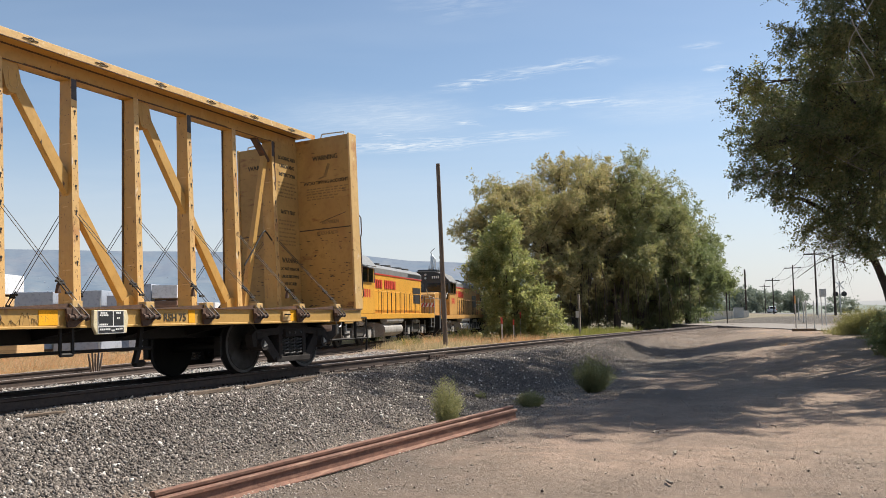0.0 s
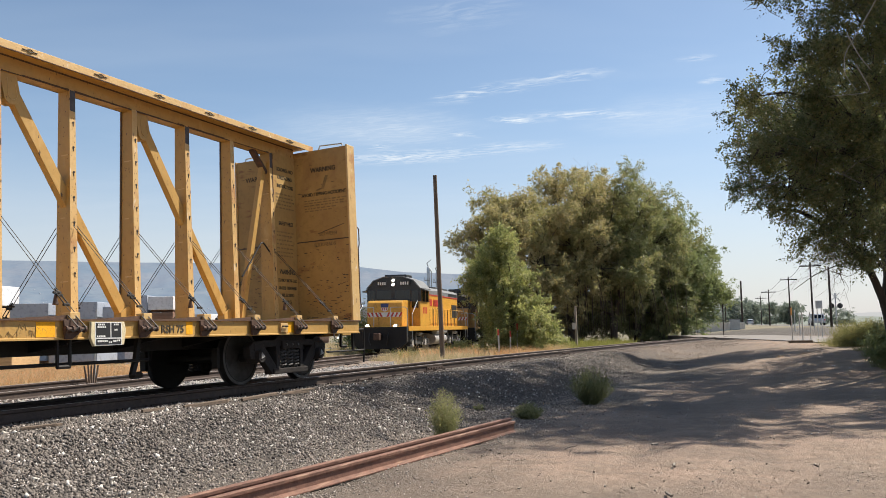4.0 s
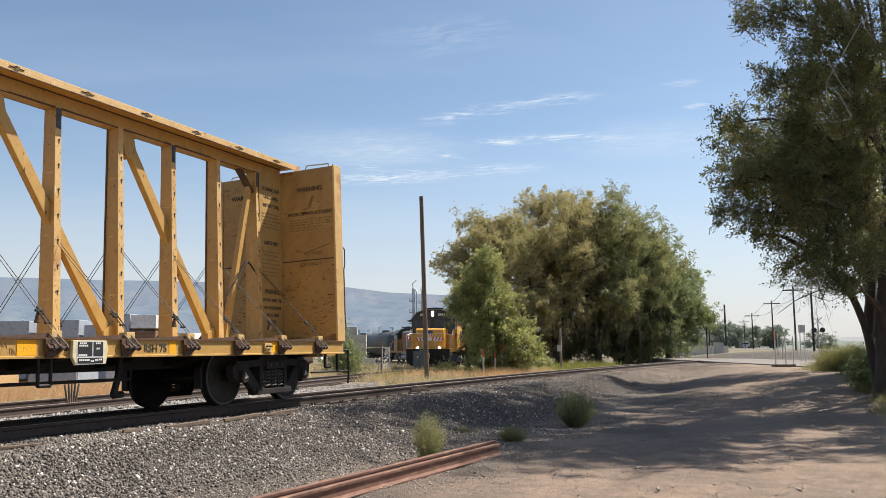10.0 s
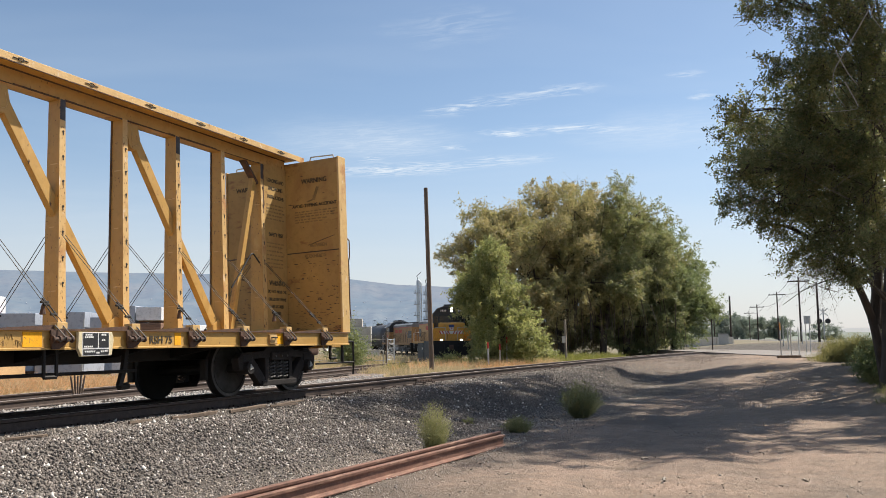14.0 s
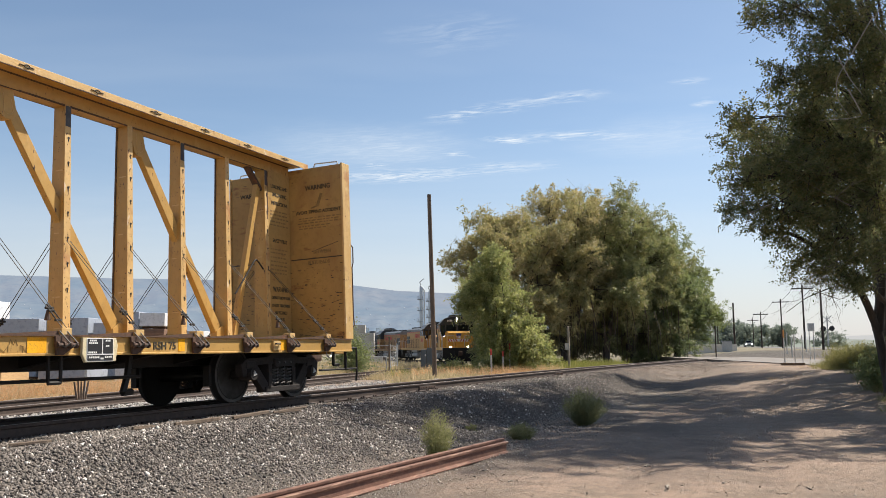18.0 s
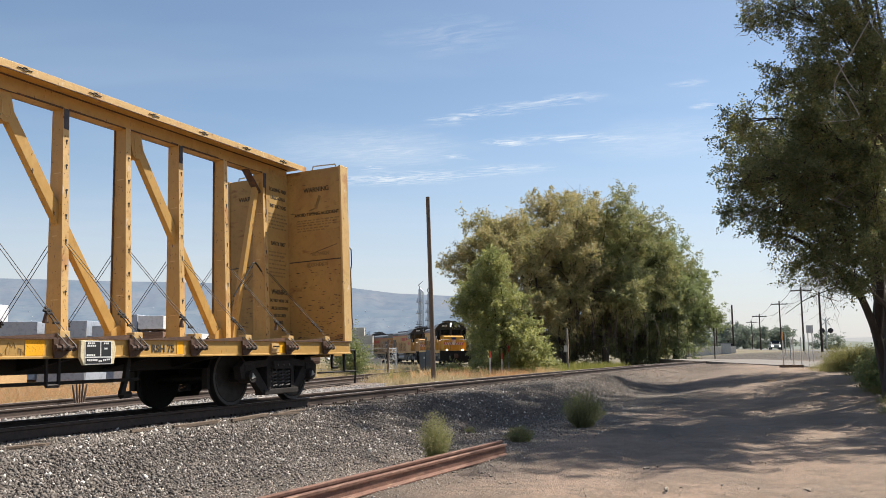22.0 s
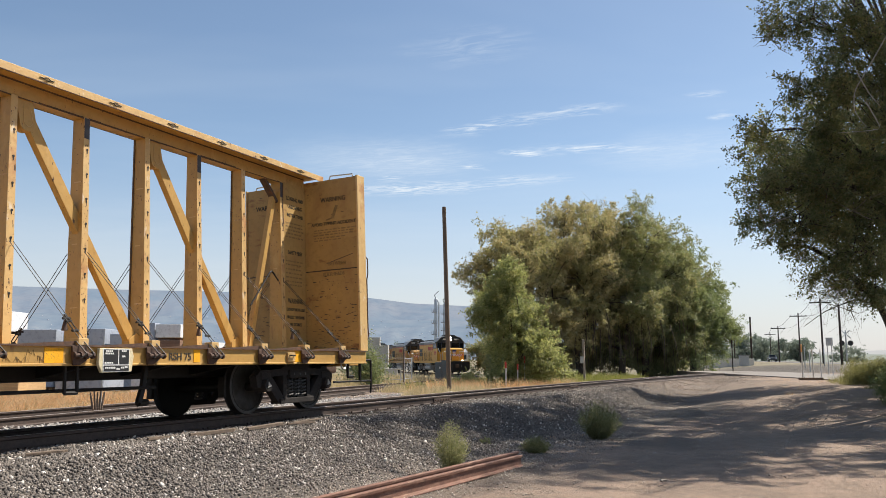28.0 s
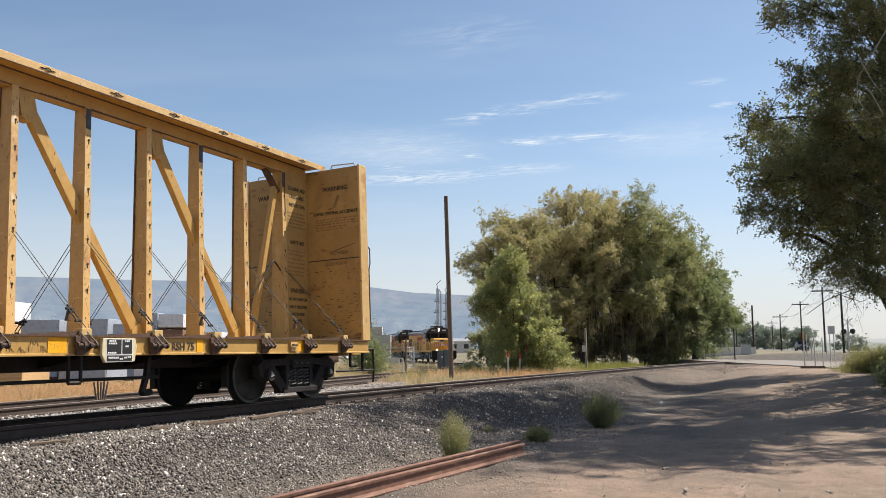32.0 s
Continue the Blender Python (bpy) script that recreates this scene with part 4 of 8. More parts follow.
    brace(posts[-1] - 0.10, 4.20, posts[-2] + 0.28, 1.08, 0.10, 0.05, "end_diagonal")
    bm = bmesh.new()
    prism(bm, [(1.50, 4.39), (1.58, 4.39), (1.97, 4.00), (1.93, 3.96)], 1, -0.065, 0.065, 0.005)
    part("end_gusset", bm, M_BROWN, car, "dark rusty gusset")
    # bulkhead
    bm = bmesh.new()
    box(bm, 2.03, 2.80, -0.12, 0.12, 1.03, 4.40, 0.006)
    centre = part("centre_panel", bm, M_BULK, car, "yellow centre panel lettered with loading rules")
    bm = bmesh.new()
    r = random.Random(2)
    zz = np.linspace(1.05, 4.36, 34)
    for a, b in zip(zz, zz[1:]):
        w = r.uniform(0.01, 0.035)
        box(bm, 2.025 - w * 0.2, 2.025 + w, -0.128, -0.118, a, b)
    part("torn_edge", bm, M_BROWN, centre, "rusty torn edge strip")
    for s in (-1, 1):
        bm = bmesh.new()
        box(bm, 2.81, 3.05, min(s * 0.02, s * 1.354), max(s * 0.02, s * 1.354), 1.035, 4.515, 0.012)
        half = part("bulkhead", bm, M_BULK, car, "tall yellow steel bulkhead, scratched and rust-streaked")
        bm = bmesh.new()
        box(bm, 2.79, 3.07, min(s * 1.33, s * 1.372), max(s * 1.33, s * 1.372), 1.03, 4.53, 0.01)
        part("edge_angle", bm, M_YELW, half)
        bm = bmesh.new()
        box(bm, 2.803, 2.812, min(s * 0.13, s * 1.33), max(s * 0.13, s * 1.33), 2.655, 2.675)
        part("seam", bm, M_RAILS, half)
        bm = bmesh.new()
        bar(bm, [(2.93, s * 0.62, 4.51), (2.93, s * 0.66, 4.62), (2.93, s * 1.18, 4.60), (2.93, s * 1.20, 4.51)], 0.013, 6)
        part("grab_rail", bm, M_GALV, half, "bent steel grab rail")
        bm = bmesh.new()
        bar(bm, [(3.075, s * 1.36, 2.9), (3.10, s * 1.39, 2.85), (3.10, s * 1.39, 2.55), (3.09, s * 1.37, 2.45), (3.09, s * 1.37, 1.5), (3.1, s * 1.38, 1.3), (3.06, s * 1.36, 1.25)], 0.012, 6)
        part("ladder_rail", bm, M_BROWN, half)
        bm = bmesh.new()   # scratches and gouges over the face
        for k in range(24):
            y, z = s * r.uniform(0.16, 1.28), 1.1 + 3.3 * r.random() ** 1.3
            w = r.uniform(0.02, 0.20) * (0.3 + 0.7 * r.random())
            prism(bm, [(y - w / 2, z), (y, z - 0.002), (y + w / 2, z + r.uniform(-0.004, 0.012)), (y, z + r.uniform(0.004, 0.010))], 0, 2.8065, 2.811)
        for k in range(170):
            y, z = s * r.uniform(0.10, 1.32), 1.06 + 1.5 * r.random() ** 1.8
            w = r.uniform(0.01, 0.11)
            h = r.uniform(0.002, 0.012)
            prism(bm, [(y - w / 2, z), (y - w * 0.1, z - h), (y + w / 2, z + r.uniform(-0.5, 0.5) * h), (y + w * 0.2, z + h)], 0, 2.8072, 2.811)
        if s < 0:
            for k in range(5):
                prism(bm, [(-0.62 - 0.12 * k, 2.80 + 0.03 * k), (-0.75 - 0.12 * k, 2.83 + 0.03 * k), (-0.75 - 0.12 * k, 2.842 + 0.03 * k), (-0.62 - 0.12 * k, 2.81 + 0.03 * k)], 0, 2.8065, 2.811)
        part("scratch", bm, M_RAILS, half, "dark scratches")["kind"] = "stuff"
    bm = bmesh.new()
    bar(bm, [(0.98, -0.15, 1.89), (1.54, -0.16, 2.54), (1.60, -0.165, 2.57), (1.66, -0.17, 2.53), (1.78, -0.19, 2.40)], 0.016, 6)
    part("bent_strap", bm, M_DARK, car, "dark bent steel strap")
    # lettering on the bulkhead
    face = Matrix(((0, 0, -1, 2.806), (-1, 0, 0, 0), (0, 1, 0, 0), (0, 0, 0, 1)))
    half_n = bpy.data.objects["bulkhead"]
    for text, y, z, size, m in (("WARNING", -0.79, 4.06, 0.135, M_LETTER), ("AVOID TIPPING ACCIDENT", -0.79, 3.58, 0.094, M_LETTER),
                                ("BETWEEN", -0.86, 2.76, 0.10, M_FAINT), ("BULKHEADS", -0.78, 2.55, 0.10, M_FAINT)):
        lettering("lettering", text, size, Matrix.Translation((0, y, z)) @ face @ Matrix.Diagonal((0.9, 1.0, 1, 1)), m, half_n)
    lettering("lettering", "WARNING", 0.13, Matrix.Translation((0, 0.79, 4.06)) @ face, M_LETTER, bpy.data.objects["bulkhead.001"])
    bm = bmesh.new()
    for k, (z, w) in enumerate(((3.49, 0.95), (3.44, 0.9), (3.39, 0.92), (3.33, 0.7), (3.28, 0.6))):
        y = -0.33
        while y > -0.33 - w:
            d = r.uniform(0.03, 0.11)
            box(bm, 2.807, 2.8105, y - d, y, z - 0.012, z + 0.012)
            y -= d + 0.03
    part("small_print", bm, M_FAINT, half_n)["kind"] = "stuff"
    bm = bmesh.new()   # a faded pictogram of a tilted load
    prism(bm, [(-0.74, 3.72), (-0.84, 3.98), (-0.90, 3.96), (-0.80, 3.70)], 0, 2.807, 2.8105)
    prism(bm, [(-0.62, 3.70), (-0.78, 3.74), (-0.78, 3.71), (-0.62, 3.67)], 0, 2.807, 2.8105)
    part("pictogram", bm, M_FAINT, half_n)
    side = Matrix(((1, 0, 0, 0), (0, 0, -1, -0.1215), (0, 1, 0, 0), (0, 0, 0, 1)))
    for text, z, size, m in (("LOADING AND", 4.06, 0.105, M_LETTER), ("UNLOADING", 3.90, 0.105, M_LETTER), ("INSTRUCTIONS", 3.73, 0.10, M_LETTER), ("SAFETY FIRST", 2.98, 0.105, M_LETTER),
                             ("WARNING", 2.01, 0.135, M_LETTER), ("DO NOT MOVE CAR", 1.86, 0.085, M_LETTER), ("UNLESS TIEDOWNS", 1.71, 0.085, M_LETTER), ("ARE SECURED", 1.57, 0.085, M_LETTER), ("CABLES", 1.44, 0.085, M_LETTER)):
        lettering("lettering", text, size, Matrix.Translation((2.44, 0, z)) @ side @ Matrix.Diagonal((0.78, 1, 1, 1)), m, centre)
    bm = bmesh.new()
    for z in (3.60, 3.53, 3.46, 3.39, 3.32, 2.84, 2.77, 2.68, 2.60, 2.52, 2.44, 2.37):
        x = 2.12
        while x < 2.66:
            d = r.uniform(0.03, 0.10)
            box(bm, x, x + d, -0.1245, -0.121, z - 0.014, z + 0.014)
            x += d + 0.03
    part("small_print", bm, M_FAINT, centre)["kind"] = "stuff"
    # sill lettering, bright patches, placard
    sillm = Matrix(((1, 0, 0, 0), (0, 0, -1, -YS - 0.004 + 0.018), (0, 1, 0, 0), (0, 0, 0, 1)))
    sill = bpy.data.objects["side_sill"]
    lettering("lettering", "RSH 75", 0.145, Matrix.Translation((-2.20, 0, 0.855)) @ sillm, M_LETTER, sill)
    for a, b in ((-4.40, -4.14), (-1.93, -1.80), (0.52, 0.72)):
        bm = bmesh.new()
        box(bm, a, b, -YS + 0.012, -YS + 0.0185, ZB + 0.035, ZD - 0.03)
        part("bright_patch", bm, M_PATCH, sill, "bright yellow reflective patch")
    bm = bmesh.new()
    r2 = random.Random(5)
    for k in range(14):
        x, z = -5.1 + 0.06 * k + r2.uniform(-0.02, 0.02), 0.9 + r2.uniform(-0.05, 0.05)
        bar(bm, [(x, -YS + 0.014, z - 0.03), (x + r2.uniform(-.03, .05), -YS + 0.014, z + 0.03), (x + 0.05, -YS + 0.014, z - r2.uniform(-.02, .04))], 0.003, 4)
    part("scribble", bm, M_FAINT, sill, "scratched graffiti scribble")["kind"] = "stuff"
    bm = bmesh.new()
    o = [(-3.665, 1.0), (-3.14, 1.0), (-3.11, 0.90), (-3.145, 0.71), (-3.62, 0.70), (-3.675, 0.80)]
    prism(bm, o, 1, -YS - 0.05, -YS - 0.004, 0.008)
    plac = part("placard", bm, M_PLACARD, car, "cream placard with black stencil panels")
    bm = bmesh.new()
    box(bm, -3.612, -3.188, -YS - 0.053, -YS - 0.0495, 0.708, 0.994)
    part("white_border", bm, M_WHITE, plac)
    for x0, x1, z0, z1 in ((-3.60, -3.375, 0.805, 0.985), (-3.355, -3.20, 0.805, 0.985), (-3.60, -3.20, 0.718, 0.788)):
        bm = bmesh.new()
        box(bm, x0, x1, -YS - 0.0565, -YS - 0.0525, z0, z1)
        part("black_panel", bm, M_BLACK, plac)
    bm = bmesh.new()
    for z, a, b in ((0.965, -3.57, -3.46), (0.935, -3.58, -3.44), (0.965, -3.32, -3.25), (0.90, -3.31, -3.26), (0.82, -3.59, -3.45), (0.76, -3.58, -3.42), (0.745, -3.40, -3.36), (0.76, -3.33, -3.30), (0.765, -3.27, -3.24)):
        x = a
        while x < b:
            box(bm, x, x + 0.02, -YS - 0.0585, -YS - 0.0555, z - 0.011, z + 0.011)
            x += 0.028
    part("stencil_rows", bm, M_WHITE, plac)["kind"] = "stuff"
    # winches with their blocks, rods and wire ropes, on both sides
    for s in (-1, 1):
        for n, px_ in enumerate(posts):
            x = px_ - 0.03
            if n < 5 and s > 0:
                continue
            y = s * YS
            bm = bmesh.new()
            prism(bm, [(x - 0.10, ZD - 0.01), (x + 0.10, ZD - 0.01), (x + 0.20, ZD - 0.12), (x + 0.02, ZB + 0.005), (x - 0.08, ZB + 0.005)], 1, y - 0.035 if s < 0 else y + 0.005, y - 0.005 if s < 0 else y + 0.035, 0.004)
            win = part("winch", bm, M_BROWN, car, "rusty tie-down winch")
            bm = bmesh.new()
            yo = y + s * 0.075
            rod(bm, (x - 0.13, yo, ZD - 0.12), (x + 0.18, yo, ZD - 0.12), 0.026, n=8)
            for k in (-0.11, -0.02, 0.07, 0.16):
                rod(bm, (x + k - 0.012, yo, ZD - 0.12), (x + k + 0.012, yo, ZD - 0.12), 0.042, n=10)
            part("spool", bm, M_BROWN, win)
            bm = bmesh.new()
            for dx in (-0.05, 0.06):
                bar(bm, [(x + dx + 0.02, y + s * 0.012, ZD + 0.05), (x + dx + 0.10, yo + s * 0.03, ZD - 0.10), (x + dx + 0.02, yo + s * 0.03, ZD - 0.15), (x + dx - 0.05, yo, ZD - 0.10)], 0.008, 5)
            part("cable_loop", bm, M_WIRE, win)
            bm = bmesh.new()
            box(bm, x - 0.0, x + 0.15, y - 0.02 if s < 0 else y - 0.12, y + 0.12 if s < 0 else y + 0.02, ZD + 0.002, ZD + 0.085, 0.008)
            part("corner_block", bm, M_YELW, win)
            bm = bmesh.new()
            prism(bm, [(x - 0.95, ZD), (x + 0.02, ZD), (x + 0.02, ZD + 0.055)], 1, y + 0.03 if s < 0 else y - 0.10, y + 0.10 if s < 0 else y - 0.03)
            part("ramp_bar", bm, M_BROWN, win)
            # two strands up to the post
            for k in (-1, 1):
                top = (px_ + 0.03 * k, s * 0.165, 2.42)
                low = (x + 0.07 + 0.03 * k, s * (YS - 0.02), ZD + 0.09)
                bm = bmesh.new()
                rod(bm, top, low, 0.0052, n=5)
                part("wire_rope", bm, M_WIRE, win)
            mid = Vector((px_, s * 0.165, 2.42)).lerp(Vector((x + 0.07, s * (YS - 0.02), ZD + 0.09)), 0.80)
            end = Vector((px_, s * 0.165, 2.42)).lerp(Vector((x + 0.07, s * (YS - 0.02), ZD + 0.09)), 0.92)
            bm = bmesh.new()
            for k in (-0.028, 0.028):
                rod(bm, mid + Vector((k, 0, 0)), end + Vector((k, 0, 0)), 0.008, n=6)
            for q, hw in ((mid, 0.055), (mid.lerp(end, 0.22), 0.042), (end, 0.045)):
                rod(bm, q - Vector((hw, 0, 0.01)), q + Vector((hw, 0, -0.01)), 0.017, n=7)
            rod(bm, mid.lerp(end, -0.25), mid, 0.013, n=6)
            part("turnbuckle", bm, M_DARK, win)
            if n % 2 == 0:
                bm = bmesh.new()
                lathe(bm, [(0.0, 0.012), (0.03, 0.02), (0.10, 0.034), (0.125, 0.04), (0.13, 0.03)], mid + Vector((-0.03, s * 0.01, -0.03)), (0, 0, -1), 10)
                part("hanging_weight", bm, M_BROWN, win, "rusty hanging weight")
    # sill box
    bm = bmesh.new()
    box(bm, 0.30, 0.50, -YS - 0.02, -YS + 0.02, 0.83, 0.98, 0.006)
    sb = part("step_box", bm, M_YELW, car)
    bm = bmesh.new()
    bar(bm, [(0.34, -YS - 0.02, 0.93), (0.34, -YS - 0.05, 0.93), (0.46, -YS - 0.05, 0.93), (0.46, -YS - 0.02, 0.93)], 0.012, 6)
    part("handle", bm, M_DARK, sb)
    # under-deck: brake rod, hangers, stirrup steps, coupler, end platform
    bm = bmesh.new()
    bar(bm, [(-19, -1.1, 0.52), (-2.35, -1.1, 0.50)], 0.022, 8)
    part("brake_rod", bm, M_DARK, car)
    for x in (-3.93, -7.9, -11.9):
        bm = bmesh.new()
        bar(bm, [(x - 0.09, -1.3, 0.79), (x - 0.09, -1.3, 0.47), (x + 0.09, -1.3, 0.47), (x + 0.09, -1.3, 0.79)], 0.024, 6)
        part("hanger", bm, M_DARK, car)
    bm = bmesh.new()
    bar(bm, [(-2.45, -1.02, 0.78), (-2.52, -1.04, 0.5), (-2.6, -1.05, 0.3), (-2.42, -1.02, 0.30)], 0.05, 6)
    part("brake_lever", bm, M_DARK, car)
    for s in (-1, 1):
        bm = bmesh.new()
        bar(bm, [(2.86, s * 1.32, 0.86), (3.25, s * 1.32, 0.86), (3.25, s * 1.32, 0.42), (3.25, s * 1.30, 0.22)], 0.02, 6)
        bar(bm, [(1.9, s * 1.30, 0.46), (3.25, s * 1.32, 0.46)], 0.018, 6)
        bar(bm, [(2.82, s * 1.32, 0.80), (2.82, s * 1.32, 0.46)], 0.03, 6)
        part("stirrup_step", bm, M_DARK, car)
    bm = bmesh.new()
    box(bm, 2.90, 3.30, -1.05, 1.05, 0.76, 0.86, 0.01)
    part("end_platform", bm, M_YEL, car)
    bm = bmesh.new()
    box(bm, 2.6, 3.45, -0.14, 0.14, 0.62, 0.92, 0.03)
    box(bm, 3.40, 3.85, -0.17, 0.17, 0.63, 0.95, 0.06)
    part("coupler", bm, M_BROWN, car)
    bm = bmesh.new()
    rod(bm, (2.2, -0.9, 0.62), (2.2, -0.55, 0.62), 0.16, n=14)
    part("brake_cylinder", bm, M_DARK, car)
    bm = bmesh.new()
    bar(bm, [(2.9, -1.0, 0.8), (2.9, -1.0, 0.55), (3.1, -1.0, 0.55)], 0.03, 6)
    part("brake_pipe", bm, M_DARK, car)
    bm = bmesh.new()
    bar(bm, [(2.05 + 0.09 * math.cos(a), -YS - 0.01, 0.78 + 0.09 * math.sin(a)) for a in np.linspace(0, -3.14, 8)], 0.012, 6)
    part("tow_loop", bm, M_TREAD, car)
    # trucks
    for tx in (0.93, -18.2):
        tr = part("truck_bolster", _bolster(tx), M_DARK, car, "cast steel truck")
        for s in (-1, 1):
            ya = s * 1.10
            bm = bmesh.new()     # cast frame: top chord, raking arms, columns and spring seat, open between
            y0, y1 = ya - 0.07, ya + 0.07
            prism(bm, [(tx - 1.14, 0.60), (tx - 1.02, 0.70), (tx - 0.45, 0.72), (tx - 0.30, 0.80), (tx + 0.30, 0.80), (tx + 0.45, 0.72), (tx + 1.02, 0.70), (tx + 1.14, 0.60),
                       (tx + 1.0, 0.575), (tx + 0.4, 0.61), (tx - 0.4, 0.61), (tx - 1.0, 0.575)], 1, y0, y1, 0.012)
            for d in (-1, 1):
                prism(bm, [(tx + d * 0.98, 0.60), (tx + d * 0.70, 0.60), (tx + d * 0.40, 0.28), (tx + d * 0.30, 0.15), (tx + d * 0.52, 0.16)], 1, y0 + 0.01, y1 - 0.01, 0.012)
                prism(bm, [(tx + d * 0.30, 0.20), (tx + d * 0.40, 0.22), (tx + d * 0.40, 0.64), (tx + d * 0.30, 0.64)], 1, y0, y1 + 0.02, 0.01)
                prism(bm, [(tx + d * 1.14, 0.62), (tx + d * 0.98, 0.62), (tx + d * 1.0, 0.42), (tx + d * 1.10, 0.42)], 1, y0, y1, 0.01)
            box(bm, tx - 0.50, tx + 0.50, y0 - 0.02, y1 + 0.05, 0.14, 0.235, 0.015)
            sf = part("side_frame", bm, M_TRUCK, tr, "dark rust-brown cast side frame")
            bm = bmesh.new()
            box(bm, tx - 0.27, tx + 0.27, min(s * 0.95, s * 1.22), max(s * 0.95, s * 1.22), 0.56, 0.70, 0.015)
            part("bolster_end", bm, M_TRUCK, sf, "dusty bolster end over the springs")
            for d in (-0.17, 0.0, 0.17):
                bm = bmesh.new()
                rod(bm, (tx + d, s * 1.21, 0.63), (tx + d, s * 1.235, 0.63), 0.022, n=6)
                part("bolt", bm, M_SPRING, sf)
            for k in (-0.19, 0.0, 0.19):
                bm = bmesh.new()
                pts = [(tx + k + 0.075 * math.cos(t), s * 1.13 + 0.06 * math.sin(t), 0.245 + 0.31 * t / 34.6) for t in np.linspace(0, 34.6, 56)]
                bar(bm, pts, 0.017, 5)
                part("coil_spring", bm, M_SPRING, sf)
            for ax in (-0.889, 0.889):
                bm = bmesh.new()
                rod(bm, (tx + ax, s * 1.0, 0.457), (tx + ax, s * 1.24, 0.457), 0.12, 0.10, n=14)
                box(bm, tx + ax - 0.13, tx + ax + 0.13, ya - 0.085, ya + 0.085, 0.54, 0.66, 0.02)
                part("bearing", bm, M_TRUCK, sf)
                bm = bmesh.new()
                rod(bm, (tx + ax, s * 1.24, 0.457), (tx + ax, s * 1.255, 0.457), 0.06, n=3)
                part("end_cap", bm, M_TANKG, sf)
        for ax in (-0.889, 0.889):
            bm = bmesh.new()
            rod(bm, (tx + ax, -1.0, 0.457), (tx + ax, 1.0, 0.457), 0.08, n=12)
            ws = part("axle", bm, M_DARK, tr)
            for s in (-1, 1):
                bm = bmesh.new()
                lathe(bm, [(-0.07, 0.30), (-0.068, 0.462), (-0.045, 0.485), (-0.03, 0.465), (0.0, 0.459), (0.06, 0.455), (0.064, 0.39), (0.02, 0.36), (-0.01, 0.16), (0.05, 0.13), (0.055, 0.05)], (tx + ax, s * 0.745, 0.457), (0, s, 0), 40)
                w = part("wheel", bm, M_WHEEL, ws, smooth=True)
                bm = bmesh.new()
                lathe(bm, [(0.0612, 0.40), (0.0648, 0.405), (0.0648, 0.448), (0.0612, 0.452)], (tx + ax, s * 0.745, 0.457), (0, s, 0), 40)
                part("rim", bm, M_SPRING, w)
            for s in (-1, 1):
                bm = bmesh.new()
                xs = tx + ax - 0.56 * (1 if ax < 0 else -1)
                box(bm, xs - 0.03, xs + 0.03, s * 0.745 - 0.06, s * 0.745 + 0.06, 0.3, 0.62, 0.01)
                part("brake_shoe", bm, M_DARK, tr)
    return car


def _bolster(tx):
    bm = bmesh.new()
    box(bm, tx - 0.2, tx + 0.2, -1.1, 1.1, 0.50, 0.74, 0.03)
    box(bm, tx - 0.9, tx + 0.9, -0.15, 0.15, 0.42, 0.5, 0.01)
    return bm


flat_car()


